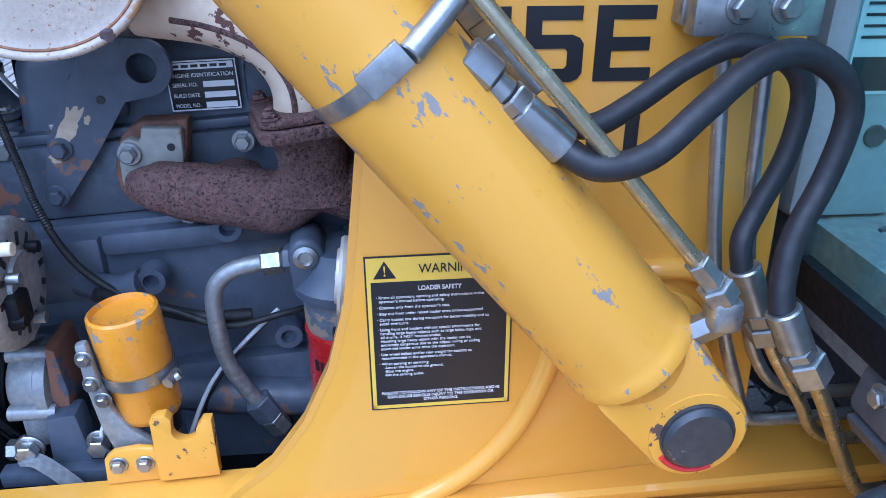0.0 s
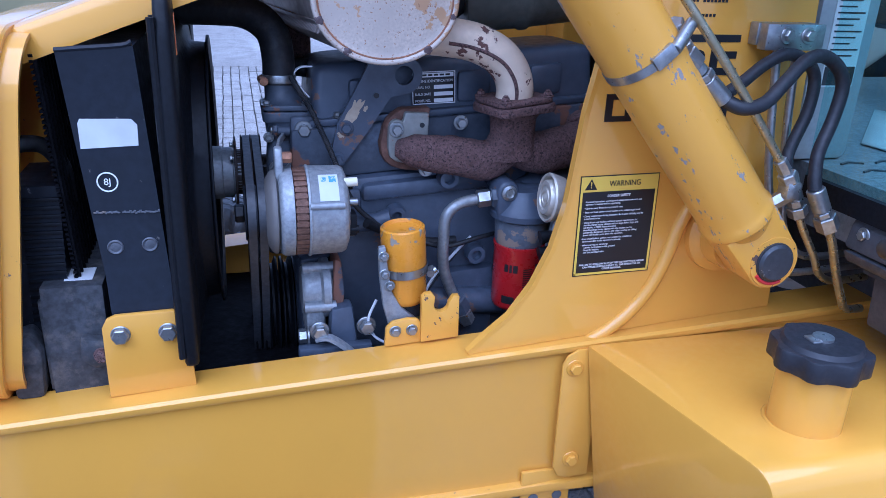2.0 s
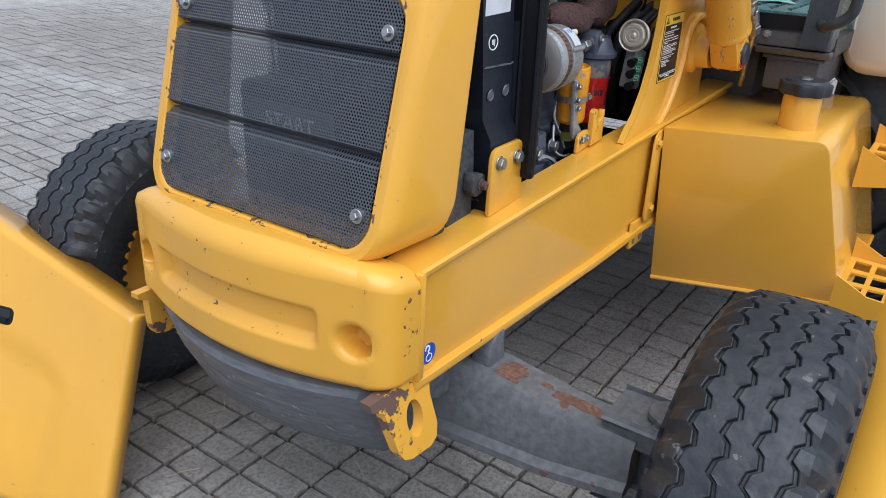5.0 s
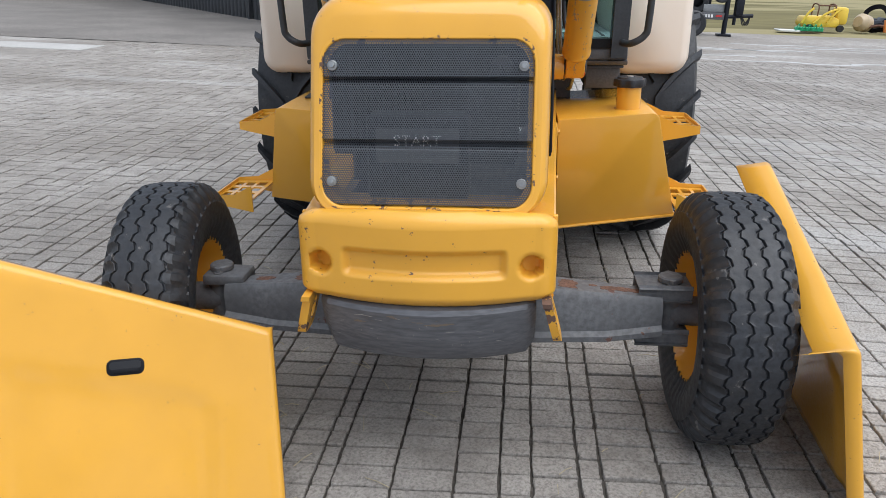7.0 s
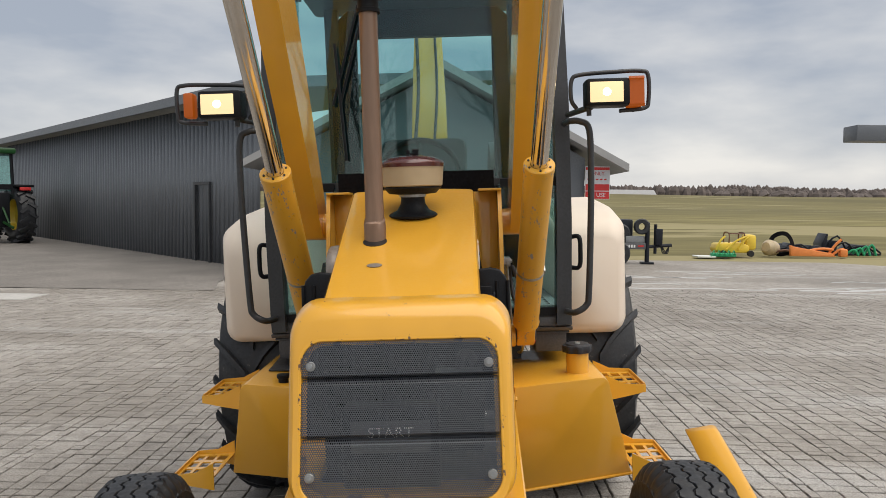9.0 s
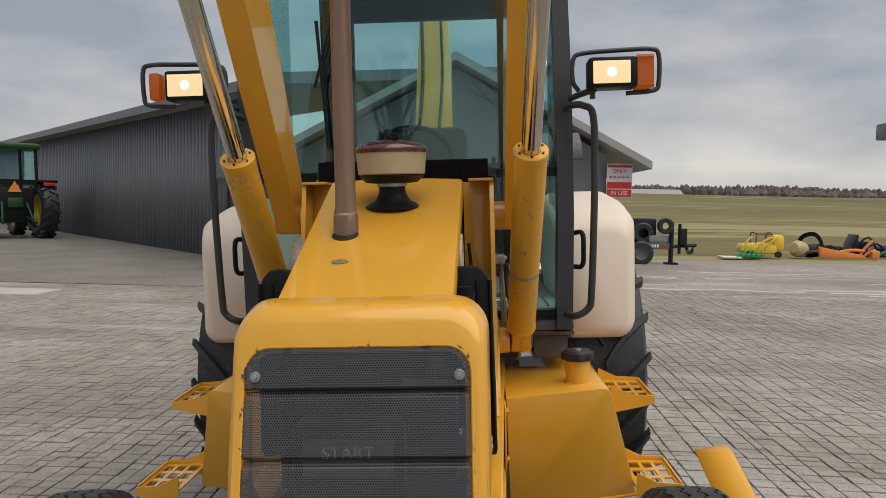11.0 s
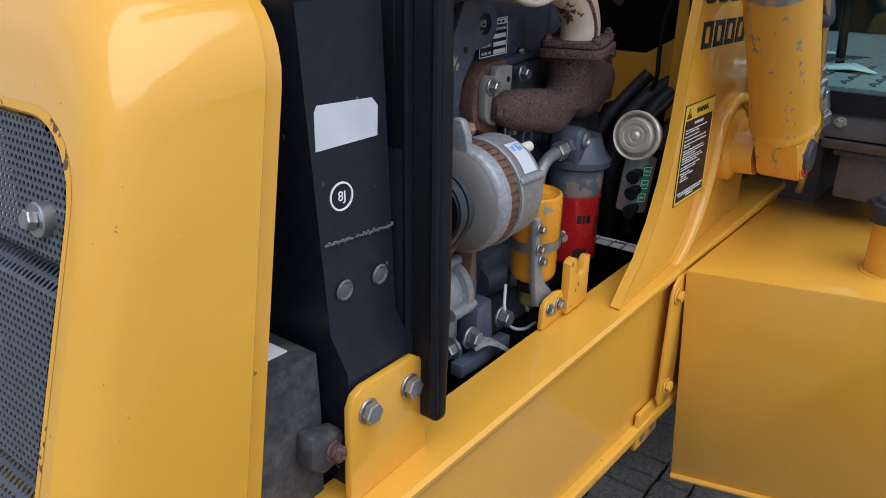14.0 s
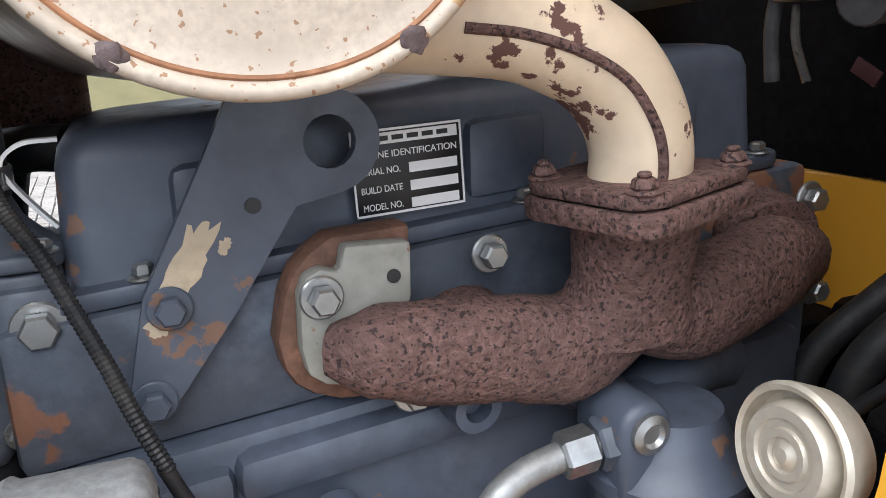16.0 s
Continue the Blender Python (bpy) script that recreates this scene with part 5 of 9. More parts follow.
bm = B()
cyl(bm, (0.197, -0.1502, 1.164), (0.197, -0.1512, 1.164), 0.0042, n=12)
part("pad_hole", bm, M_INK, pad)
bm = B()
prism(bm, [(0.130, 1.130), (0.133, 1.112), (0.139, 1.101), (0.149, 1.093), (0.165, 1.086), (0.20, 1.082), (0.215, 1.19), (0.165, 1.188), (0.152, 1.180), (0.143, 1.171), (0.136, 1.157)], "y", -0.136, -0.110, 0.005)
part("rusty_port", bm, M_RUSTP, mani)
for x, y, z, m_ in ((0.154, -0.150, 1.158, M_STEEL), (0.268, -0.13, 1.163, M_STEEL), (0.205, -0.150, 1.090, M_STEEL), (0.325, -0.14, 1.060, M_BLUE), (0.515, -0.152, 1.176, M_STEEL), (0.54, -0.14, 1.10, M_STEEL)):
    bm = B()
    bolt(bm, (x, y, z), (0, -1, 0), 0.0085, 0.010)
    part("manifold_bolt", bm, m_, mani)

# elbow and muffler under the hood
bm = B()
sweep(bm, [(0.339, -0.184, 1.203), (0.340, -0.185, 1.228), (0.333, -0.184, 1.252), (0.315, -0.182, 1.276), (0.288, -0.178, 1.292), (0.255, -0.172, 1.302), (0.19, -0.155, 1.308)], 0.0300, 28, 6)
elbow = part("exhaust_elbow", bm, M_PIPE, backhoe, "cream exhaust elbow with flaking rust", 60)
bm = B()
sweep(bm, [(0.333, -0.2132, 1.205), (0.333, -0.2140, 1.228), (0.327, -0.2130, 1.248), (0.311, -0.2108, 1.270), (0.286, -0.2070, 1.285), (0.255, -0.2010, 1.295), (0.225, -0.194, 1.299)], 0.0031, 8, 5)
part("seam", bm, M_RUST, elbow)


def oval(cx, cz, a, b, n=56):
    return [(cx + a * math.cos(2 * math.pi * k / n), cz + b * math.sin(2 * math.pi * k / n)) for k in range(n)]


MX, MZ, MA, MB = 0.120, 1.3626, 0.1035, 0.0880


def slant(bm):
    """The muffler lies a little askew across the engine."""
    for v in bm.verts:
        v.co.x -= 0.15 * (v.co.y + 0.235)
    return bm


bm = B()
loft(bm, [[V(x, y, z) for x, z in oval(MX, MZ, MA * k, MB * k)] for y, k in ((-0.230, 1.0), (0.245, 1.0), (0.262, 0.97), (0.268, 0.90))], True)
muffler = part("muffler", slant(bm), M_MUFF, backhoe, "oval rust-stained steel muffler", 60)
bm = B()
loft(bm, [[V(x, y, z) for x, z in oval(MX, MZ, MA + d, MB + d)] for y, d in ((-0.2345, -0.0045), (-0.2325, -0.010), (-0.2320, -0.016), (-0.2330, -0.03))], False)
f = [bm.verts.new(V(x, -0.2335, z)) for x, z in oval(MX, MZ, MA - 0.05, MB - 0.05)]
bm.faces.new(f)
loft(bm, [[V(x, y, z) for x, z in oval(MX, MZ, MA + d, MB + d)] for y, d in ((-0.2330, -0.03), (-0.2335, -0.05))], False)
bmesh.ops.remove_doubles(bm, verts=bm.verts[:], dist=0.0003)
part("end_cap", bm, M_CAP, muffler, "pale end cap speckled with rust", 50)
bm = B()
loft(bm, [[V(x, y, z) for x, z in oval(MX, MZ, MA + d, MB + d)] for y, d in ((-0.222, 0.0003), (-0.226, 0.0022), (-0.232, 0.0040), (-0.2365, 0.0032), (-0.2385, 0.0005), (-0.2375, -0.0025), (-0.2345, -0.0045))], False)
part("rolled_rim", bm, M_CAP, muffler, "pale rolled rim", 70)
bm = B()
ring = [V(x, -0.2342, z) for x, z in oval(MX, MZ, MA - 0.0055, MB - 0.0055, 90)]
loft(bm, [[c + V((c.x - MX) / MA * d, e, (c.z - MZ) / MB * d) for d, e in ((-0.0016, 0.0), (0.0, -0.0012), (0.0016, 0.0))] for c in ring + ring[:1]], False, False)
part("rust_line", bm, M_RIM, muffler, "orange rust in the crease of the rim", 60)
for a, r in ((236, 0.0058), (307, 0.0062), (345, 0.0045), (200, 0.0058), (150, 0.005), (60, 0.005)):
    bm = B()
    bmesh.ops.create_icosphere(bm, subdivisions=3, radius=1.0)
    c = V(MX + (MA - 0.0015) * math.cos(radians(a)), -0.2375, MZ + (MB - 0.0015) * math.sin(radians(a)))
    for v in bm.verts:
        k = r * (1 + 0.45 * noise.noise(v.co * 1.3 + V(a, 0, 0)))
        v.co = c + V(v.co.x * k, v.co.y * k * 0.24, v.co.z * k)
    part("tack_weld", bm, M_WELD, muffler)
SA = radians(207)
bm = B()
for k in range(2):
    d = 0.0105 - 0.021 * k
    loft(bm, [[V(MX + (MA + e) * math.cos(SA + d * 11), y, MZ + (MB + e) * math.sin(SA + d * 11)) for e in (0.0, 0.0022)] + [V(MX + (MA + e) * math.cos(SA + d * 9.6), y, MZ + (MB + e) * math.sin(SA + d * 9.6)) for e in (0.0022, 0.0)] for y in (-0.222, 0.25)], True)
seam_ = part("folded_seam", slant(bm), M_MUFF, muffler, "folded lengthwise seam")
bm = B()
box(bm, -0.0022, 0.0022, -0.0029, 0.0029, -0.0095, 0.0095, 0.0012, None, 1)
bm.transform(Matrix.Rotation(0.50, 4, "Y"))
crimp = part("seam_crimp", bm, M_MUFF, seam_)
for k in range(1, 60):
    ob = crimp.copy()
    bpy.context.scene.collection.objects.link(ob)
    ob.location = V(MX + (MA + 0.0012) * math.cos(SA) - 0.15 * (0.0078 * k + 0.008), -0.219 + 0.0078 * k, MZ + (MB + 0.0012) * math.sin(SA))
crimp.location = V(MX + (MA + 0.0012) * math.cos(SA), -0.226, MZ + (MB + 0.0012) * math.sin(SA))
bm = B()
lathe(bm, [(-0.010, 0.0), (-0.010, 0.040), (-0.004, 0.044), (0.006, 0.044), (0.008, 0.034), (0.075, 0.034), (0.075, 0.0)], (0.012, 0.116, 1.235), (0.0, 0, 1), 28)
part("rusty_outlet_pipe", bm, M_RUST, muffler, "dark rusty pipe with a flange under the muffler", 45)

# air cleaner canister behind
bm = B()
lathe(bm, [(0, 0), (0, 0.07), (0.012, 0.076), (0.10, 0.078), (0.105, 0.082), (0.115, 0.082), (0.12, 0.078), (0.34, 0.078), (0.35, 0.05), (0.35, 0)], (0.30, 0.025, 1.368), (1, -0.05, 0.13), 36)
part("air_cleaner", bm, paint("olive_grey_canister", (0.17, 0.175, 0.145), 0.45, vary=0.15, scale=9, fine=80, grain=0.2, bump=0.08, dust=0.2), backhoe, "olive grey air cleaner canister", 50)
bm = B()
sweep(bm, [(0.27, 0.02, 1.33), (0.31, 0.0, 1.37), (0.36, -0.03, 1.42), (0.40, -0.03, 1.47)], 0.026, 16, 5)
part("intake_hose", bm, M_RUB, backhoe)

# fuel filter
FC = (0.368, -0.186)
bm = B()
lathe(bm, [(0.0, 0.0), (0.0, 0.047), (0.004, 0.055), (0.014, 0.056), (0.020, 0.050), (0.030, 0.043), (0.052, 0.035), (0.054, 0.0)], (*FC, 1.010), (0, 0, 1), 32)
prism(bm, [(0.317, 1.012), (0.313, 1.055)] + arc(0.332, 1.062, 0.019, 170, 10, 10) + [(0.353, 1.055), (0.353, 1.012)], "y", -0.213, -0.16, 0.006)
sweep(bm, [(0.38, -0.15, 1.04), (0.43, -0.13, 1.055), (0.47, -0.12, 1.05)], 0.026, 16, 4)
ff = part("filter_head", bm, M_BLUE, engine, "grey-blue cast fuel filter head", 50)
bm = B()
lathe(bm, [(0, 0.013), (0.004, 0.013), (0.006, 0.008), (0.003, 0.006), (0.003, 0.0)], (0.332, -0.213, 1.062), (0, -1, 0), 20)
part("head_plug", bm, M_STEEL, ff)
bm = B()
lathe(bm, [(0.0, 0.0), (0.0, 0.042), (0.006, 0.044), (0.03, 0.045), (0.044, 0.0455), (0.046, 0.043), (0.046, 0)], (*FC, 0.965), (0, 0, 1), 32)
part("filter_collar", bm, paint("flaked_collar_paint", (0.12, 0.135, 0.16), 0.55, vary=0.25, scale=30, fine=90, grain=0.25, bump=0.2, wear=(0.25, 0.19, 0.14), wear_amount=0.72, wear_scale=50), ff, "dull collar with worn paint")
bm = B()
lathe(bm, [(0, 0), (0, 0.034), (0.004, 0.041), (0.010, 0.0437), (0.112, 0.0437), (0.116, 0.0455), (0.120, 0.0455), (0.121, 0.0)], (*FC, 0.845), (0, 0, 1), 40)
can = part("fuel_filter_canister", bm, M_RED, engine, "red spin-on fuel filter canister")


def wrap(bm, a0, a1, z0, z1, r=0.0440):
    k = 4
    q = [[bm.verts.new(V(FC[0] + r * math.sin(radians(a0 + (a1 - a0) * i / k)), FC[1] - r * math.cos(radians(a0 + (a1 - a0) * i / k)), z)) for z in (z0, z1)] for i in range(k + 1)]
    for i in range(k):
        bm.faces.new((q[i][0], q[i + 1][0], q[i + 1][1], q[i][1]))


bm = B()
for a, w in ((-52, 9), (-40, 6), (-31, 10), (26, 8), (37, 6), (60, 8)):
    wrap(bm, a, a + w, 0.921, 0.935)
for k in range(9):
    wrap(bm, -8, 12, 0.895 + 0.004 * k, 0.897 + 0.004 * k)
for a, w in ((-55, 30), (20, 30)):
    wrap(bm, a, a + w, 0.862, 0.876)
tagged(part("printed_bar", bm, M_INK, can), kind="stuff")

# steel fuel pipe
bm = B()
sweep(bm, [(0.325, -0.196, 1.052), (0.284, -0.190, 1.046), (0.250, -0.192, 1.038), (0.231, -0.194, 1.018), (0.228, -0.195, 0.98), (0.231, -0.190, 0.93), (0.246, -0.185, 0.885), (0.268, -0.180, 0.845)], 0.0095, 14, 6)
fp = part("steel_fuel_pipe", bm, paint("dull_galvanised_pipe", (0.36, 0.37, 0.37), 0.46, metal=0.6, vary=0.25, scale=24, fine=120, grain=0.3, bump=0.12), engine, "bent galvanised fuel pipe")
for p, q, r in (((0.330, -0.196, 1.052), (0.309, -0.192, 1.049), 0.0172), ((0.307, -0.192, 1.049), (0.284, -0.190, 1.046), 0.0150), ((0.258, -0.182, 0.862), (0.272, -0.179, 0.835), 0.017), ((0.272, -0.179, 0.835), (0.285, -0.176, 0.812), 0.015)):
    bm = B()
    cyl(bm, p, q, r, n=6, ch=0.002)
    part("pipe_nut", bm, M_STEEL if r < 0.0155 else M_BLUEW, fp)

# yellow filter in its clamp
YA, YB = V(0.157, -0.236, 0.893), V(0.147, -0.240, 1.026)
bm = B()
lathe(bm, [(0, 0), (0, 0.026), (0.004, 0.031), (0.012, 0.0335), (0.052, 0.0335), (0.056, 0.0355), (0.122, 0.0362), (0.130, 0.0352), (0.132, 0.032), (0.126, 0.030), (0.122, 0.022), (0.124, 0.0)], YA, YB - YA, 40)
yf = part("yellow_canister", bm, M_AMBER, engine, "worn orange-yellow canister in a clamp")
bm = B()
lathe(bm, [(0, 0.0365), (0, 0.0375), (0.014, 0.0375), (0.014, 0.0365)], YA + (YB - YA) * 0.40, YB - YA, 40)
cyl(bm, (0.186, -0.262, 0.946), (0.199, -0.258, 0.954), 0.005, n=10)
cyl(bm, (0.188, -0.268, 0.950), (0.194, -0.250, 0.952), 0.006, n=12)
part("canister_clamp", bm, M_STEEL, yf, "steel worm clamp")
bm = B()
cyl(bm, (0.161, -0.236, 0.872), (0.161, -0.236, 0.893), 0.024, n=24)
part("black_neck", bm, M_RUB, yf)
bm = B()
cyl(bm, (0.163, -0.236, 0.85), (0.162, -0.236, 0.872), 0.020, n=24)
part("green_base", bm, paint("olive_plastic", (0.25, 0.25, 0.05), 0.5), yf)
bm = B()
prism(bm, [(0.104, 1.0), (0.116, 1.002), (0.121, 0.955), (0.128, 0.92), (0.142, 0.895), (0.168, 0.872), (0.172, 0.862), (0.122, 0.862), (0.112, 0.90), (0.106, 0.95)], "y", -0.268, -0.256, 0.004)
arm_ = part("filter_bracket", bm, M_ALU, engine, "grey cast filter bracket")
for x, z in ((0.112, 0.985), (0.114, 0.955), (0.122, 0.935)):
    bm = B()
    bolt(bm, (x, -0.268, z), (0, -1, 0), 0.006, 0.007)
    part("clip_bolt", bm, M_STEEL, arm_)
bm = B()
prism(bm, [(0.112, 0.834), (0.174, 0.838), (0.174, 0.868), (0.166, 0.880), (0.150, 0.882), (0.124, 0.878), (0.114, 0.868)], "y", -0.283, -0.274, 0.003)
tab = part("bolted_tab", bm, M_YELW, backhoe, "small yellow bolted tab")
for x in (0.129, 0.156):
    bm = B()
    bolt(bm, (x, -0.283, 0.862), (0, -1, 0), 0.0075, 0.007, 1.3)
    part("tab_bolt", bm, M_STEEL, tab)
bm = B()
prism(bm, [(0.170, 0.842), (0.170, 0.920), (0.176, 0.925), (0.186, 0.926), (0.191, 0.920), (0.190, 0.908)] + arc(0.202, 0.905, 0.0125, 165, 345, 10) + [(0.215, 0.908), (0.222, 0.918), (0.231, 0.918), (0.232, 0.846)], "y", -0.290, -0.278, 0.002)
part("notched_bracket", bm, M_YELC, backhoe, "yellow saddle bracket with a worn notch")

# alternator
AY, AZ = -0.212, 1.046
bm = B()
lathe(bm, [(0.0, 0.0), (0.0, 0.052), (0.003, 0.064), (0.008, 0.0672), (0.022, 0.0672), (0.023, 0.060)], (0.004, AY, AZ), (1, 0, 0), 44)
prism(bm, [(AY - 0.020, AZ + 0.05), (AY - 0.016, AZ + 0.080), (AY - 0.008, AZ + 0.098), (AY + 0.004, AZ + 0.100), (AY + 0.012, AZ + 0.090), (AY + 0.026, AZ + 0.05)], "x", 0.002, 0.014, 0.003)
alt = part("alternator", bm, M_ALU, engine, "cast aluminium alternator with brown windings", 50)
bm = B()
lathe(bm, [(0.0, 0.060), (0.002, 0.0640), (0.017, 0.0640), (0.019, 0.060)], (0.027, AY, AZ), (1, 0, 0), 44)
for k in range(40):
    a = 2 * math.pi * k / 40
    c, s_ = math.cos(a), math.sin(a)
    t = B()
    bmesh.ops.create_cube(t, size=1.0)
    t.transform(Matrix.Translation((0.0365, AY + 0.0640 * c, AZ + 0.0640 * s_)) @ Matrix.Rotation(a, 4, "X") @ Matrix.Diagonal((0.018, 0.004, 0.0068, 1)))
    join(bm, t)
tagged(part("winding_ring", bm, M_COIL, alt, "brown copper windings"), kind="stuff")
bm = B()
lathe(bm, [(0.0, 0.060), (0.0, 0.0685), (0.003, 0.0695), (0.006, 0.0675), (0.050, 0.0668), (0.056, 0.064), (0.060, 0.054), (0.060, 0.034), (0.064, 0.032), (0.064, 0.0)], (0.046, AY, AZ), (1, 0, 0), 56)
rear = part("rear_housing", bm, M_ALU, alt, "", 50)
for a in (38, 158, 278):
    bm = B()
    c, s_ = AY + 0.0675 * math.cos(radians(a)), AZ + 0.0675 * math.sin(radians(a))
    cyl(bm, (0.047, c, s_), (0.098, c, s_), 0.0052, n=14, ch=0.001)
    part("through_bolt_lug", bm, M_ALU, rear)
for k in range(14):
    bm = B()
    box(bm, 0.1045, 0.1066, 0.038, 0.052, -0.0036, 0.0036, 0.0008, Matrix.Translation((0, AY, AZ)) @ Matrix.Rotation(2 * math.pi * k / 14, 4, "X"))
    part("vent_slot", bm, M_INK, rear)
bm = B()
box(bm, 0.101, 0.118, AY - 0.045, AY - 0.015, AZ - 0.03, AZ + 0.005, 0.004)
part("brush_holder", bm, M_PLAS, rear)


def on_shell(a0, a1, x0, x1, r, n=8):
    """Curved patch round the alternator, angles from the top towards the open side."""
    return loft(B(), [[V(x, AY - r * math.sin(radians(a0 + (a1 - a0) * i / n)), AZ + r * math.cos(radians(a0 + (a1 - a0) * i / n))) for x in (x0, x1)] for i in range(n + 1)], False, False)


bm = on_shell(24, 62, 0.062, 0.090, 0.0682)
part("white_label", bm, M_WHITE, alt, "white paper label with a faded blue stamp")
M_STAMP = paint("faded_blue_print", (0.12, 0.30, 0.62), 0.5, vary=0.2, scale=200, wear=(0.55, 0.60, 0.68), wear_amount=0.62, wear_scale=300)
for a0, a1, x0, x1 in ((27, 37, 0.077, 0.087), (29, 36, 0.065, 0.073)):
    part("blue_print", on_shell(a0, a1, x0, x1, 0.0686), M_STAMP, alt)
bm = B()
cyl(bm, (0.098, AY - 0.030, AZ + 0.050), (0.120, AY - 0.030, AZ + 0.051), 0.0068, n=14, ch=0.0008)
part("white_plug", bm, paint("cream_plastic", (0.68, 0.63, 0.5), 0.5), alt)
for k, (a, z) in enumerate(((-0.03, 0.02), (-0.04, -0.02), (0.0, -0.04), (0.02, 0.03))):
    bm = B()
    cyl(bm, (0.108, AY + a, AZ + z), (0.120, AY + a, AZ + z), 0.006, n=10)
    part("terminal", bm, M_PLAS if k % 2 else M_STEEL, alt)
bm = B()
lathe(bm, [(-0.010, 0.0), (-0.010, 0.034), (-0.006, 0.050), (0.0, 0.060), (0.004, 0.063), (0.008, 0.063), (0.010, 0.058), (0.010, 0.0)], (-0.006, AY, AZ), (1, 0, 0), 40)
part("cooling_fan", bm, paint("dusty_fan_steel", (0.13, 0.12, 0.11), 0.6, dust=0.2), alt)
bm = B()
lathe(bm, [(0, 0), (0, 0.040), (0.002, 0.041), (0.007, 0.034), (0.010, 0.034), (0.016, 0.041), (0.018, 0.041), (0.023, 0.034), (0.026, 0.034), (0.032, 0.041), (0.034, 0.040), (0.034, 0)], (-0.044, AY, AZ), (1, 0, 0), 36)
cyl(bm, (-0.044, AY, AZ), (-0.058, AY, AZ), 0.014, n=6, ch=0.002)
part("pulley", bm, M_PLAS, alt)
alt.location = (-0.048, -0.024, 0.010)

# adjusting strap from the housing to the alternator's ear
bm = B()
sweep(bm, [(-0.020, -0.085, 1.140), (-0.026, -0.12, 1.142), (-0.034, -0.17, 1.146), (-0.040, -0.228, 1.147)], 0, 4, 5, flat=(0.004, 0.011))
strap = part("adjusting_strap", bm, M_ALU, engine, "dull slotted adjusting strap")
bm = B()
cyl(bm, (-0.036, -0.240, 1.140), (-0.020, -0.240, 1.140), 0.0085, n=6, ch=0.002)
part("strap_bolt", bm, M_RIM, strap, "orange rusted bolt")

# thermostat housing and top hose
bm = B()
rings = []
for z, x, y, a, b in ((1.236, -0.024, -0.055, 0.0245, 0.0245), (1.214, -0.023, -0.055, 0.0250, 0.0250), (1.204, -0.021, -0.056, 0.0270, 0.0262), (1.196, -0.017, -0.058, 0.031, 0.029), (1.190, -0.014, -0.060, 0.036, 0.033), (1.1885, -0.013, -0.061, 0.040, 0.036)):
    rings.append([V(x + a * math.cos(2 * math.pi * k / 32), y + b * math.sin(2 * math.pi * k / 32), z) for k in range(32)])
loft(bm, rings, True)
prism(bm, rr(-0.056, 0.026, -0.100, -0.020, 0.016, 5), "z", 1.1795, 1.1890, 0.0025)
M_NECK = paint("rust_streaked_outlet", (0.084, 0.098, 0.126), 0.5, vary=0.2, scale=12, fine=70, grain=0.3, bump=0.2, wear=(0.19, 0.095, 0.06), wear_amount=0.66, wear_scale=34)
th = part("water_outlet", bm, M_NECK, engine, "rust-streaked cast water outlet", 45)
bm = B()
prism(bm, rr(-0.054, 0.024, -0.098, -0.018, 0.014, 5), "z", 1.160, 1.1782, 0.003)
loft(bm, [[V(x, y, z) for x, y in rr(-0.050 + d, 0.022 - d, -0.094 + d, -0.02, 0.016, 5)] for z, d in ((1.162, 0.0), (1.140, 0.002), (1.128, 0.008))], True)
box(bm, -0.012, 0.030, -0.104, -0.03, 1.100, 1.172, 0.007)
prism(bm, [(-0.052, 1.06), (-0.020, 1.06), (-0.006, 1.10), (-0.006, 1.135), (-0.046, 1.135)], "y", -0.085, -0.03, 0.008)
part("thermostat_housing", bm, M_NECK, th, "stained grey-blue thermostat housing", 45)
bm = B()
cyl(bm, (-0.012, -0.098, 1.147), (-0.032, -0.099, 1.149), 0.0075, n=16, ch=0.001)
cyl(bm, (-0.032, -0.099, 1.149), (-0.040, -0.0995, 1.150), 0.0095, n=6, ch=0.0015)
part("pipe_stub", bm, M_NECK, th)
bm = B()
cyl(bm, (-0.040, -0.0995, 1.150), (-0.044, -0.0998, 1.1503), 0.006, n=12, ch=0.001)
part("stub_plug", bm, M_STEEL, th)
for x, y, z, r, d in ((0.010, -0.104, 1.150, 0.0105, (0, -1, 0)), (-0.047, -0.093, 1.189, 0.0062, (0, 0, 1)), (0.016, -0.093, 1.189, 0.0062, (0, 0, 1)), (-0.046, -0.094, 1.137, 0.006, (0, -1, 0)), (-0.010, -0.085, 1.082, 0.007, (0, -1, 0)), (-0.036, -0.085, 1.083, 0.008, (0, -1, 0)), (0.020, -0.104, 1.112, 0.006, (0, -1, 0))):
    bm = B()
    bolt(bm, (x, y, z), d, r, r * 0.85, 1.45)
    part("housing_bolt", bm, M_STEEL, th)
bm = B()
sweep(bm, [(-0.024, -0.055, 1.216), (-0.024, -0.052, 1.262), (-0.033, -0.044, 1.300), (-0.066, -0.028, 1.325), (-0.115, -0.01, 1.330), (-0.20, 0.02, 1.325), (-0.28, 0.04, 1.30)], 0.0262, 24, 6)
part("top_radiator_hose", bm, M_RUB, backhoe, "black moulded radiator hose")
bm = B()
lathe(bm, [(0, 0.0262), (0, 0.0278), (0.0015, 0.0284), (0.0115, 0.0284), (0.013, 0.0278), (0.013, 0.0262)], (-0.024, -0.0545, 1.220), (0, 0.02, 1), 36)
clamp = part("hose_clamp", bm, M_STEEL, th, "steel worm-drive hose clamp")
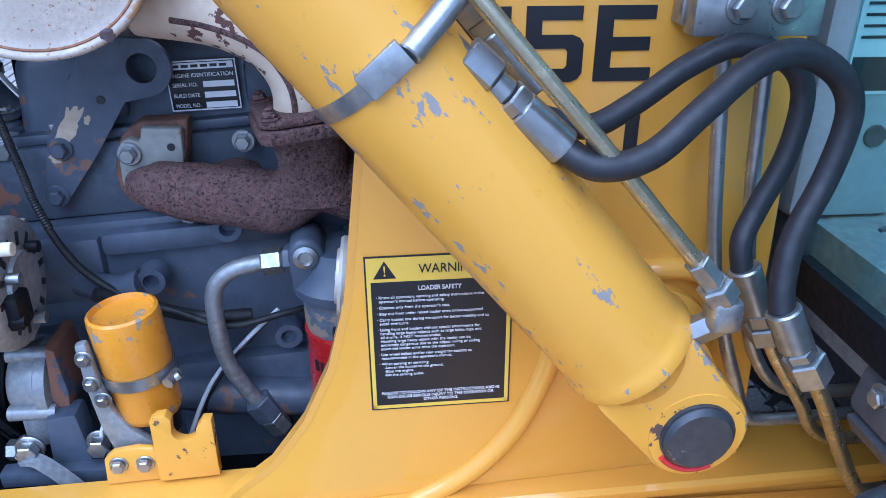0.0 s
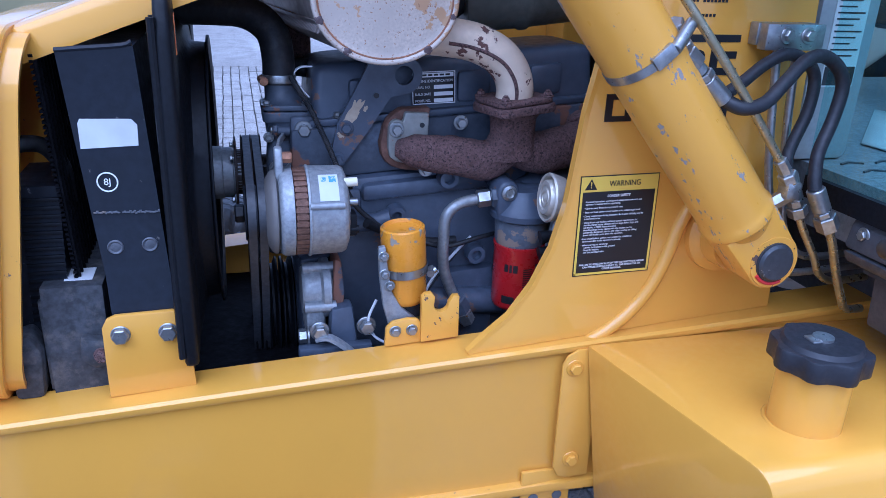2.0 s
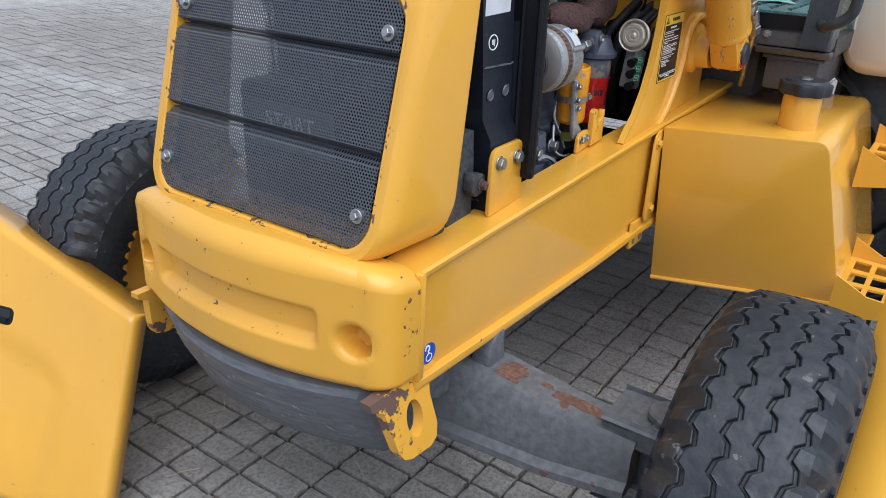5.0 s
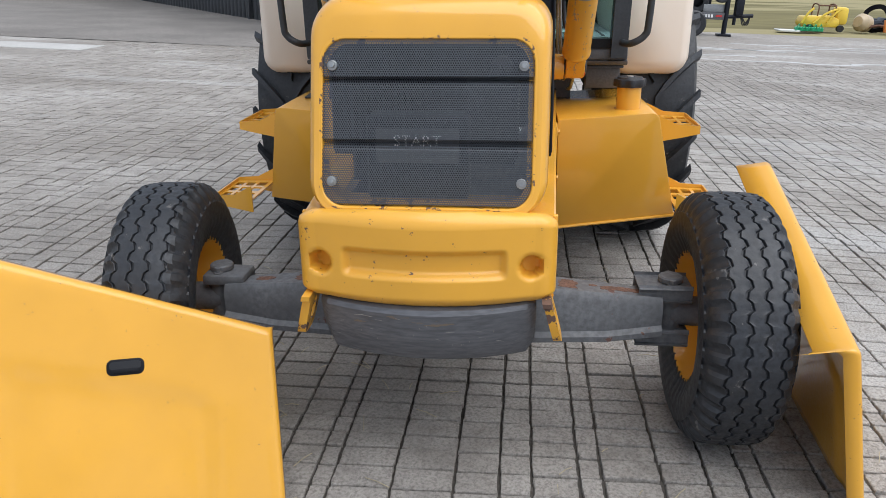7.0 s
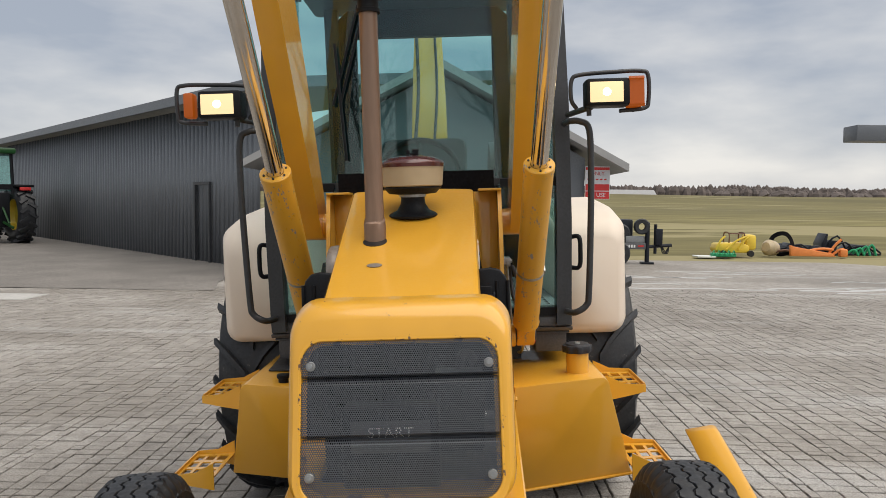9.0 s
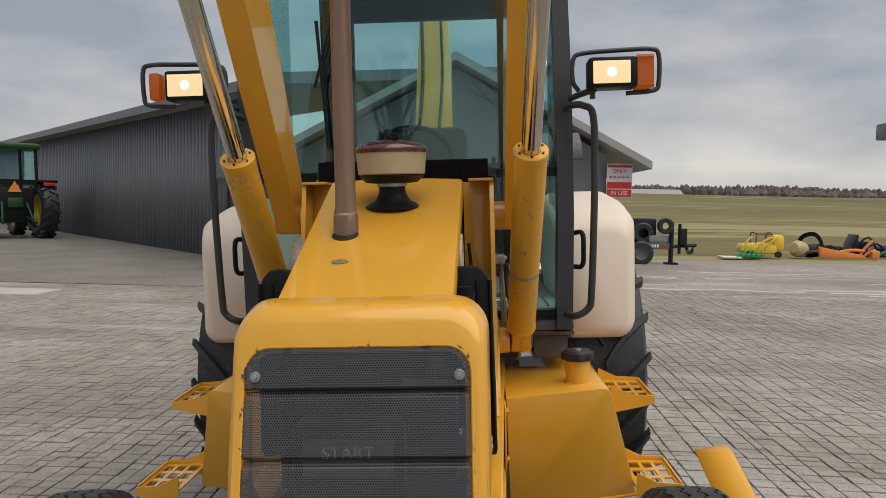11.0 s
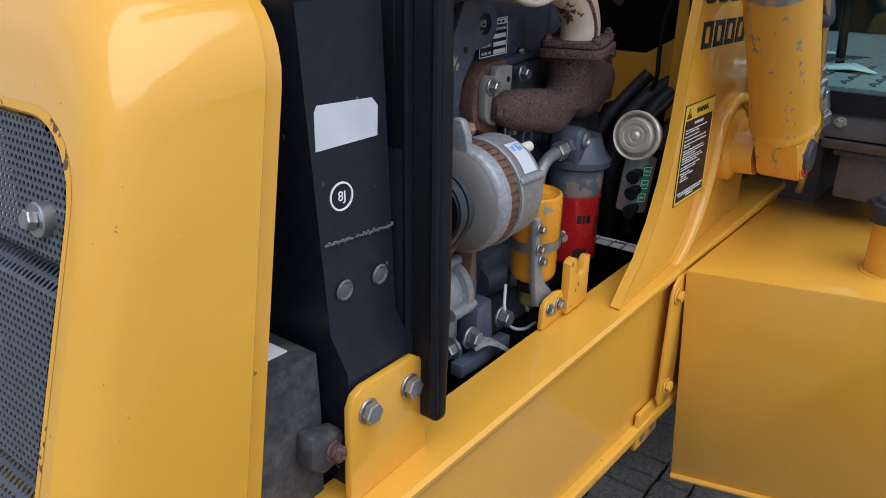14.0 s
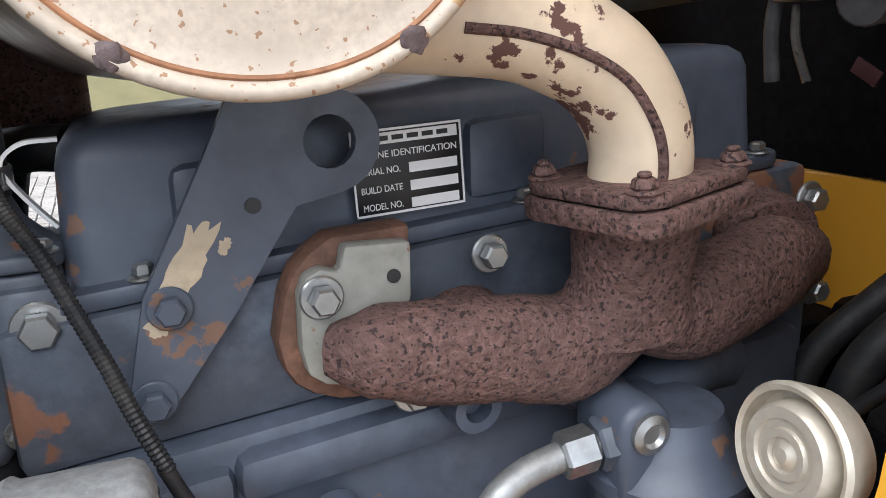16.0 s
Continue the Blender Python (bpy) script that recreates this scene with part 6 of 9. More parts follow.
for k in range(22):
    bm = B()
    a = radians(-125 + 4.6 * k)
    box(bm, 0.0280, 0.0290, -0.0005, 0.0005, 0.003, 0.010, 0, Matrix.Translation((-0.024, -0.0545, 1.220)) @ Matrix.Rotation(a, 4, "Z"))
    part("clamp_thread", bm, M_STEEL, clamp)
bm = B()
cyl(bm, (-0.053, -0.062, 1.2265), (-0.050, -0.090, 1.2265), 0.0062, n=14, ch=0.001)
cyl(bm, (-0.050, -0.090, 1.2265), (-0.0494, -0.096, 1.2265), 0.0072, n=8, ch=0.001)
part("clamp_screw", bm, M_RIM, clamp, "rusted clamp screw")
bm = B()
sweep(bm, [(-0.036, -0.06, 1.08), (-0.037, -0.066, 1.02), (-0.032, -0.066, 0.93)], 0.022, 14, 4)
part("lower_hose", bm, M_RUB, backhoe)
bm = B()
sweep(bm, [(0.03, 0.02, 1.232), (0.004, 0.03, 1.232), (-0.012, 0.05, 1.218), (-0.03, 0.09, 1.13)], 0.016, 12, 5)
part("bypass_hose", bm, M_RUB, backhoe)
bm = B()
sweep(bm, [(0.030, -0.060, 1.246), (0.012, -0.061, 1.245), (0.001, -0.061, 1.237), (0.002, -0.061, 1.226), (0.014, -0.062, 1.208), (0.024, -0.063, 1.196)], 0, 4, 6, flat=(0.010, 0.0022))
part("bent_strap", bm, M_SILV, engine, "thin bent pale metal strap by the valve cover")

# fan, pulleys and belts
blades = []
for k in range(6):
    a = 2 * math.pi * k / 6
    t = B()
    rows = []
    for u in [i / 4 for i in range(5)]:
        r = 0.05 + 0.155 * u
        w = 0.045 + 0.05 * u
        rows.append([V(-0.012 - 0.02 * (0.7 - 0.3 * u), -w * 0.5, r), V(-0.010 + 0.02 * (0.7 - 0.3 * u), w * 0.5, r), V(-0.008 + 0.02 * (0.7 - 0.3 * u), w * 0.5, r), V(-0.010 - 0.02 * (0.7 - 0.3 * u), -w * 0.5, r)])
    loft(t, rows, True)
    t.transform(Matrix.Translation((-0.148, 0.0, 1.055)) @ Matrix.Rotation(a, 4, "X"))
    blades.append(t)
bm = B()
lathe(bm, [(0, 0), (0, 0.056), (0.006, 0.058), (0.008, 0.0)], (-0.160, 0, 1.055), (1, 0, 0), 32)
fan = part("cooling_fan", bm, M_PLAS, engine, "black engine cooling fan")
for t in blades:
    part("fan_blade", t, M_PLAS, fan)
bm = B()
lathe(bm, [(-0.030, 0), (-0.030, 0.043), (-0.028, 0.046), (0.004, 0.046), (0.006, 0.044), (0.022, 0.044), (0.023, 0.040), (0.040, 0.040)], (-0.128, 0, 1.055), (1, 0, 0), 40)
part("fan_hub", bm, M_ALU, fan, "dull aluminium fan spacer")
bm = B()
lathe(bm, [(0.0255, 0.02), (0.0255, 0.061), (0.029, 0.062), (0.030, 0.04), (0.036, 0.04), (0.0365, 0.063), (0.038, 0.065), (0.044, 0.050), (0.048, 0.050), (0.053, 0.065), (0.055, 0.065), (0.060, 0.050), (0.064, 0.050), (0.069, 0.065), (0.071, 0.063), (0.072, 0.03), (0.12, 0.028), (0.12, 0)], (-0.128, 0, 1.055), (1, 0, 0), 48)
pul = part("fan_pulley", bm, paint("brown_rusty_pulley", (0.062, 0.050, 0.046), 0.55, metal=0.3, vary=0.25, scale=30, fine=120, grain=0.3, bump=0.15, wear=(0.12, 0.07, 0.05), wear_amount=0.4, wear_scale=50), fan, "rusty twin-groove fan pulley")
for k in range(4):
    bm = B()
    a = radians(50 + 90 * k)
    bolt(bm, (-0.1025, 0.053 * math.cos(a), 1.055 + 0.053 * math.sin(a)), (-1, 0, 0), 0.0055, 0.006)
    part("pulley_bolt", bm, M_STEEL, pul)


def belt(wheels, x, w=0.012):
    """A v-belt stretched round several pulleys (y, z, radius)."""
    pts = [(c[0] + c[2] * math.cos(2 * math.pi * k / 60), c[1] + c[2] * math.sin(2 * math.pi * k / 60), 2 * math.pi * k / 60) for c in wheels for k in range(60)]
    pts.sort()
    def half(p):
        out = []
        for q in p:
            while len(out) > 1 and (out[-1][0] - out[-2][0]) * (q[1] - out[-2][1]) - (out[-1][1] - out[-2][1]) * (q[0] - out[-2][0]) <= 0:
                out.pop()
            out.append(q)
        return out[:-1]
    hull = half(pts) + half(pts[::-1])
    rings = []
    for y, z, a in hull + hull[:1]:
        c, e = V(x, y, z), V(0, math.cos(a), math.sin(a))
        rings.append([c + e * 0.004 + V(-w / 2, 0, 0), c + e * 0.004 + V(w / 2, 0, 0), c - e * 0.006 + V(w / 3, 0, 0), c - e * 0.006 + V(-w / 3, 0, 0)])
    bm = loft(B(), rings)
    bmesh.ops.remove_doubles(bm, verts=bm.verts[:], dist=0.0001)
    return bm


M_BELT = paint("worn_belt_rubber", (0.050, 0.052, 0.058), 0.5, vary=0.25, scale=20, fine=120, grain=0.3, bump=0.1)
for x in (-0.082, -0.066):
    part("fan_belt", belt(((0.0, 1.055, 0.060), (AY - 0.024, AZ + 0.010, 0.038), (-0.02, 0.80, 0.085)), x), M_BELT, engine, "worn grey-black v-belt")
bm = B()
for x in (-0.075, -0.05, -0.024, -0.002):
    lathe(bm, [(0, 0), (0, 0.092), (0.003, 0.093), (0.008, 0.080), (0.012, 0.080), (0.017, 0.093), (0.020, 0.092), (0.020, 0)], (x - 0.01, -0.02, 0.80), (1, 0, 0), 40)
part("crank_pulley", bm, M_PLAS, engine)

# small pump low on the block
bm = B()
lathe(bm, [(0, 0), (0, 0.036), (0.006, 0.042), (0.03, 0.042), (0.034, 0.05), (0.046, 0.05), (0.048, 0.038), (0.058, 0.034), (0.058, 0)], (-0.008, -0.165, 0.895), (1, 0, 0), 30)
for a in (20, 110, 200, 290):
    c, s_ = 0.046 * math.cos(radians(a)), 0.046 * math.sin(radians(a))
    cyl(bm, (-0.006, -0.165 + c, 0.895 + s_), (0.045, -0.165 + c, 0.895 + s_), 0.009, n=12)
box(bm, -0.005, 0.03, -0.20, -0.14, 0.82, 0.87, 0.012)
part("aluminium_pump", bm, M_ALU, engine, "stained aluminium pump on the block", 45)
bm = B()
prism(bm, [(0.045, 0.96), (0.055, 0.955), (0.060, 0.90), (0.052, 0.83), (0.044, 0.83), (0.040, 0.90)], "y", -0.205, -0.14, 0.003)
part("rusty_gasket_plate", bm, M_BROWN, engine)
bm = B()
prism(bm, [(0.035, 0.88), (0.07, 0.885), (0.078, 0.82), (0.082, 0.78), (0.03, 0.78)], "y", -0.225, -0.19, 0.006)
box(bm, -0.02, 0.10, -0.24, -0.22, 0.80, 0.82, 0.003)
part("engine_mount", bm, M_BLUE, engine)
for x, y, z, d in ((0.015, -0.225, 0.845, (0, -1, 0)), (0.092, -0.225, 0.848, (0, -1, 0)), (0.0, -0.21, 0.83, (-1, 0, 0))):
    bm = B()
    bolt(bm, (x, y, z), d, 0.012, 0.014, 1.35)
    part("mount_bolt", bm, M_STEEL, engine)
bm = B()
sweep(bm, [(0.01, -0.235, 0.835), (0.03, -0.245, 0.84), (0.06, -0.255, 0.82), (0.085, -0.26, 0.79)], 0, 4, 4, flat=(0.016, 0.006))
part("stay_strap", bm, M_ALU, engine)

# wires
for pts, r, m_ in (([(0.062, -0.166, 1.085), (0.074, -0.166, 1.056), (0.092, -0.166, 1.028), (0.13, -0.168, 0.997), (0.18, -0.168, 0.977), (0.235, -0.172, 0.958), (0.30, -0.165, 0.968), (0.34, -0.14, 0.965)], 0.0042, M_RUB),
                   ([(0.10, -0.18, 1.01), (0.13, -0.165, 0.992), (0.20, -0.16, 0.965), (0.26, -0.155, 0.962)], 0.008, M_RUB),
                   ([(0.29, -0.15, 0.965), (0.25, -0.16, 0.93), (0.21, -0.17, 0.885), (0.19, -0.2, 0.85), (0.18, -0.22, 0.82)], 0.0028, M_WHITE),
                   ([(0.28, -0.15, 0.955), (0.235, -0.165, 0.91), (0.2, -0.17, 0.86), (0.19, -0.17, 0.82)], 0.0028, M_RUB),
                   ([(0.11, -0.22, 0.89), (0.095, -0.23, 0.86), (0.105, -0.235, 0.83), (0.135, -0.24, 0.815), (0.17, -0.24, 0.812)], 0.0024, M_WHITE),
                   ([(0.50, -0.2, 1.02), (0.52, -0.24, 1.07), (0.56, -0.27, 1.12), (0.585, -0.27, 1.2), (0.59, -0.26, 1.3), (0.6, -0.25, 1.4)], 0.006, M_RUB)):
    bm = B()
    sweep(bm, pts, r, 10, 6)
    part("wire", bm, m_, backhoe)

bm = B()
dense = smooth_path([(-0.006, -0.080, 1.232), (0.004, -0.106, 1.214), (0.017, -0.118, 1.193), (0.030, -0.134, 1.165), (0.042, -0.148, 1.138), (0.052, -0.160, 1.112), (0.064, -0.166, 1.082)], 22)
sweep(bm, dense, [0.0048 if k % 2 else 0.0040 for k in range(len(dense))], 10, 1)
part("corrugated_conduit", bm, M_RUB, backhoe, "thin black corrugated wire conduit", 20)

# horn and the grey switch block under it
HN = V(-1.0, 0.02, 0.10).normalized()
HP = V(0.372, -0.281, 1.073)
bm = B()
lathe(bm, [(-0.022, 0.0), (-0.022, 0.034), (-0.004, 0.039), (0.0, 0.0395), (0.003, 0.0375), (0.0015, 0.0345), (-0.008, 0.0335), (-0.008, 0.0295), (0.003, 0.0280), (0.006, 0.026), (0.006, 0.020), (0.004, 0.019), (0.004, 0.015), (0.006, 0.014), (0.006, 0.010), (0.004, 0.009), (0.007, 0.004), (0.007, 0.0)], HP, HN, 44)
part("horn", bm, M_HORN, backhoe, "round plated horn disc", 30)
bm = B()
box(bm, -0.020, 0.022, -0.012, 0.022, -0.05, 0.045, 0.006, pose(0.398, -0.283, 0.992, 0, 8, -20))
sw = part("valve_block", bm, M_ALU, backhoe, "grey block with a green label")
for z in (1.012, 0.985, 0.955):
    bm = B()
    cyl(bm, (0.385, -0.288, z), (0.362, -0.287, z - 0.004), 0.008, 0.011, n=14)
    part("cable_socket", bm, M_PLAS, sw)
GM = pose(0.398, -0.283, 0.992, 0, 8, -20)
bm = B()
prism(bm, [(-0.010, -0.027), (-0.006, -0.032), (0.006, -0.032), (0.010, -0.027), (0.010, 0.027), (0.006, 0.032), (-0.006, 0.032), (-0.010, 0.027)], "y", -0.0135, -0.012, 0, GM)
part("green_label", bm, M_GREEN, sw)
bm = B()
for z in (-0.022, 0.0, 0.022):
    for x0, x1, z0, z1 in ((-0.008, 0.008, z + 0.006, z + 0.007), (-0.008, 0.008, z - 0.007, z - 0.006), (-0.008, -0.007, z - 0.006, z + 0.006), (0.007, 0.008, z - 0.006, z + 0.006), (-0.004, 0.004, z - 0.001, z + 0.001)):
        box(bm, x0, x1, -0.0142, -0.0135, z0, z1, 0, GM)
part("label_marks", bm, M_SILV, sw)

# firewall and hydraulic hoses behind the engine
bm = B()
sweep(bm, [(0.64, -0.20, 1.40), (0.60, -0.225, 1.29), (0.60, -0.214, 1.233), (0.60, -0.211, 1.178), (0.60, -0.212, 1.134), (0.60, -0.200, 1.099), (0.60, -0.171, 1.069), (0.60, -0.135, 1.043), (0.60, -0.09, 1.02)], 0.0042, 8, 5)
part("cable", bm, M_PLAS, backhoe, "thin black cable behind the engine")
bm = B()
cyl(bm, (0.66, -0.10, 1.345), (0.60, -0.118, 1.318), 0.024, 0.026, n=20, ch=0.004)
cyl(bm, (0.60, -0.118, 1.318), (0.585, -0.123, 1.311), 0.020, n=16, ch=0.003)
part("hydraulic_coupling", bm, M_GREY, backhoe, "dull grey hydraulic coupling")
bm = B()
cyl(bm, (0.66, -0.15, 1.345), (0.60, -0.166, 1.318), 0.024, 0.026, n=20, ch=0.004)
cyl(bm, (0.60, -0.166, 1.318), (0.585, -0.171, 1.311), 0.020, n=16, ch=0.003)
part("hydraulic_coupling", bm, M_GREY, backhoe, "dull grey hydraulic coupling")
bm = B()
prism(bm, [(-0.328, 0.80), (0.328, 0.80), (0.328, 1.25), (0.20, 1.165), (-0.16, 1.165), (-0.22, 1.20), (-0.25, 1.26), (-0.328, 1.34)], "x", 0.66, 0.672, 0.002)
part("bulkhead", bm, M_YEL, backhoe, "yellow steel bulkhead behind the engine")
# darkness behind the engine comes from the near-black, low-gloss colour of these parts
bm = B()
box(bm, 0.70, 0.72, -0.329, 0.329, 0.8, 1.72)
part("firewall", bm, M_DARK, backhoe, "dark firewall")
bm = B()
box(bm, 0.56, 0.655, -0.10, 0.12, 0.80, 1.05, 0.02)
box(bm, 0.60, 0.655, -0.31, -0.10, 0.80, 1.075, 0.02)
part("bell_housing", bm, M_DARK, engine, "near-black bell housing")
for k, (y, z, r) in enumerate(((-0.235, 1.10, 0.014), (-0.195, 1.088, 0.017), (-0.275, 1.085, 0.012), (-0.150, 1.080, 0.013))):
    bm = B()
    sweep(bm, [(0.64, y - 0.03, z + 0.02 + 0.01 * k), (0.60, y, z), (0.56, y + 0.02, z - 0.05), (0.55, y + 0.03, z - 0.14), (0.57, y + 0.03, z - 0.26)], r, 12, 5)
    part("hydraulic_hose", bm, M_RUB, backhoe, "greasy black hydraulic hose")
for k, (y, z) in enumerate(((-0.215, 1.375), (-0.08, 1.40))):
    bm = B()
    sweep(bm, [(0.56, y, z - 0.045), (0.60, y - 0.005, z - 0.01), (0.66, y, z + 0.05), (0.72, y, z + 0.1)], [0.017, 0.018, 0.015, 0.015], 14, 4)
    part("hydraulic_hose", bm, M_TRIM, backhoe)
bm = B()
sweep(bm, [(0.66, -0.02, 1.40), (0.62, -0.016, 1.34), (0.61, -0.014, 1.30), (0.615, -0.014, 1.25)], 0.007, 10, 5)
part("steel_line", bm, M_GREY, backhoe, "dull steel hydraulic line")
bm = B()
box(bm, 0.600, 0.63, -0.056, -0.02, 1.318, 1.332, 0.003)
part("line_clip", bm, M_FLAKE, backhoe, "tan line clip")
bm = B()
sweep(bm, [(0.615, -0.035, 1.315), (0.612, -0.040, 1.285), (0.618, -0.050, 1.25)], 0.004, 8, 5)
part("thin_cable", bm, M_STEEL, backhoe)
bm = B()
box(bm, 0.605, 0.607, -0.130, -0.104, 1.255, 1.268, 0.0005, Matrix.Translation((0.606, -0.115, 1.262)) @ Matrix.Rotation(0.5, 4, "X") @ Matrix.Translation((-0.606, 0.115, -1.262)))
part("red_tag", bm, paint("dull_red_tag", (0.07, 0.025, 0.028), 0.5, wear=(0.4, 0.38, 0.36), wear_amount=0.7, wear_scale=60), backhoe, "small worn red tag")
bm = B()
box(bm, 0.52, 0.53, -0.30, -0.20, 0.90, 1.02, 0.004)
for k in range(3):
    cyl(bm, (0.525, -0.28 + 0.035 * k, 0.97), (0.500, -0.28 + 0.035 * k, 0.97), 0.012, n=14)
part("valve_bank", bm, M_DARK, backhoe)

# radiator, its side tank and the fan shroud
bm = B()
loft(bm, [[V(-0.313, -0.266, 1.293), V(-0.218, -0.274, 1.301), V(-0.218, 0.25, 1.301), V(-0.313, 0.25, 1.293)],
          [V(-0.287, -0.270, 0.983), V(-0.200, -0.277, 0.985), V(-0.200, 0.25, 0.985), V(-0.287, 0.25, 0.983)],
          [V(-0.283, -0.288, 0.945), V(-0.192, -0.292, 0.947), V(-0.192, 0.25, 0.945), V(-0.283, 0.25, 0.945)],
          [V(-0.277, -0.288, 0.80), V(-0.186, -0.292, 0.80), V(-0.186, 0.25, 0.80), V(-0.277, 0.25, 0.80)]], True)
bevelled(bm, 0.005, 2, 40)
rad = part("radiator_side_panel", bm, M_BLACK, backhoe, "scuffed black radiator frame panel")
bm = B()
sweep(bm, [(-0.313, -0.264, 1.294), (-0.28, -0.267, 1.297), (-0.232, -0.271, 1.301), (-0.219, -0.272, 1.306)], 0.0035, 8, 3)
part("panel_top_edge", bm, M_BLACK, rad)
for x, y, z in ((-0.269, -0.2695, 1.005), (-0.223, -0.2735, 1.008)):
    bm = B()
    lathe(bm, [(0, 0.011), (0.002, 0.0095), (0.0005, 0.007), (0.0015, 0.004), (0.0015, 0.0)], (x, y - 0.003, z + 0.022), (0, -1, -0.05), 18)
    part("weld_plug", bm, M_CW, rad)
bm = B()
for k in range(46):
    u = k / 45
    x = -0.292 + 0.084 * u
    if 17 < k < 20:
        continue
    w_ = noise.noise(V(k * 0.7, 2.0, 0.0))
    box(bm, x, x + 0.0032, -0.2690 - 0.0028 - 0.0070 * u, -0.2690 - 0.0003 - 0.0070 * u, 1.0770 + 0.003 * w_, 1.0788 + 0.003 * w_ + 0.003 * abs(noise.noise(V(k * 1.3, 5.0, 0.0))), 0.0006)
tagged(part("weld_scar", bm, M_CW, rad), kind="stuff")
LM = Matrix.Translation((-0.2600, -0.2682, 1.188)) @ Matrix(((1, 0, 0, 0), (-0.084, 1, 0.012, 0), (0.03, 0, 1, 0), (0, 0, 0, 1)))
bm = B()
prism(bm, [(-0.037, -0.020), (0.036, -0.018), (0.037, 0.010), (0.030, 0.018), (-0.034, 0.020), (-0.037, 0.014)], "y", -0.0035, -0.0022, 0, LM)
part("white_sticker", bm, M_WHITE, rad, "blank faded white sticker")
bm = B()
for k in range(24):
    a = 2 * math.pi * k / 24
    b_ = 2 * math.pi * (k + 1) / 24
    c, d = V(-0.2690 + 0.013 * math.cos(a), -0.0, 1.121 + 0.013 * math.sin(a)), V(-0.2690 + 0.013 * math.cos(b_), 0, 1.121 + 0.013 * math.sin(b_))
    for v in (c, d):
        v.y = -0.2710 - 0.084 * (v.x + 0.2690) - 0.012 * (1.121 - v.z)
    sweep(bm, [c, d], 0, 4, 1, flat=(0.0012, 0.0018))
part("circled_mark", bm, M_SILV, rad)
words("lettering", "8J", 0.013, pose(-0.2690, -0.2716, 1.121, 90 - 1, 0, -5), M_SILV, rad)
bm = B()
prism(bm, [(-0.297, 0.805), (-0.296, 0.917), (-0.289, 0.930), (-0.277, 0.935), (-0.200, 0.937), (-0.189, 0.931), (-0.183, 0.919), (-0.176, 0.812)], "y", -0.303, -0.2935, 0.002)
rb = part("radiator_bracket", bm, M_YEL, backhoe, "yellow bracket with two bolts")
for x, z in ((-0.272, 0.906), (-0.208, 0.905)):
    bm = B()
    bolt(bm, (x, -0.303, z), (0, -1, 0), 0.012, 0.009, 1.15)
    part("bracket_bolt", bm, M_STEEL, rb)
bm = B()
for k in range(60):
    z = 0.85 + 0.0073 * k
    box(bm, -0.330 - 0.0, -0.325, -0.23, 0.23, z, z + 0.0035, 0)
for k in range(24):
    y = -0.225 + 0.0192 * k
    box(bm, -0.327, -0.322, y, y + 0.004, 0.84, 1.28, 0)
for v in bm.verts:
    v.co.x += -0.05 * (v.co.z - 1.2) - 0.018
tagged(part("radiator_core", bm, M_DARK, backhoe, "dark finned radiator core"), kind="stuff")
bm = B()
rings = []
for x, r, sq in ((-0.185, 0.30, 1.0), (-0.172, 0.27, 0.7), (-0.163, 0.232, 0.25), (-0.158, 0.222, 0.0), (-0.138, 0.220, 0.0), (-0.136, 0.226, 0.0), (-0.1355, 0.232, 0.0)):
    ring = []
    for k in range(72):
        a = 2 * math.pi * k / 72
        c, s_ = math.cos(a), math.sin(a)
        m_ = max(abs(c), abs(s_))
        f = (1 - sq) + sq / m_ * 0.9
        ring.append(V(x, max(-0.266, min(0.266, r * f * c)), 1.06 + r * f * s_ * 0.98))
    rings.append(ring)
loft(bm, rings)
t = part("fan_shroud", bm, M_PLAS, backhoe, "round black plastic fan shroud", 50)
sm = t.modifiers.new("thickness", "SOLIDIFY")
sm.thickness = 0.004
bm = B()
prism(bm, [(-0.192, 0.832), (-0.186, 1.31), (-0.176, 1.31), (-0.178, 0.832)], "y", -0.285, 0.24, 0.003)
part("baffle", bm, paint("navy_black_sheet", (0.016, 0.020, 0.031), 0.45, vary=0.2, scale=8, fine=90, grain=0.2, bump=0.06, spec=0.35), backhoe, "upright black baffle sheet")
OM = pose(-0.1675, -0.241, 1.313, 90, 0, 90)
bm = B()
prism(bm, rr(-0.0075, 0.0075, -0.027, 0.027, 0.001, 2), "z", 0.0, 0.0008, 0, OM)
sti = part("orange_sticker", bm, M_ORANGE, backhoe, "narrow orange warning sticker")
bm = B()
prism(bm, [(-0.0045, 0.0175), (0.0045, 0.0175), (0.0, 0.0235)], "z", 0.0008, 0.0012, 0, OM)
for k in range(9):
    box(bm, -0.0045, 0.0040 - 0.0014 * (k % 3), -0.022 + 0.0038 * k, -0.0198 + 0.0038 * k, 0.0008, 0.0012, 0, OM)
part("print_bar", bm, M_INK, sti)
# nose compartment: battery, oil cooler, casting
bm = B()
box(bm, -0.47, -0.36, -0.10, 0.17, 0.80, 1.02, 0.008)
bat = part("battery", bm, M_PLAS, backhoe, "black battery behind the grille")
bm = B()
box(bm, -0.4715, -0.4703, -0.075, 0.145, 0.90, 0.99)
part("battery_label", bm, M_TRIM, bat)
words("lettering", "START", 0.040, pose(-0.4725, 0.035, 0.957, 90, 0, -90), M_SILV, bat, width=0.125)
bm = B()
loft(bm, [[V(x + dx, y, z) for x, y in ((-0.405, -0.225), (-0.340, -0.225), (-0.340, -0.09), (-0.405, -0.09))] for dx, z in ((-0.012, 0.885), (0.0, 1.105))], True)
bevelled(bm, 0.006, 2, 40)
vented_box = part("vented_box", bm, M_BLACK, backhoe, "black vented box behind the nose cowl")
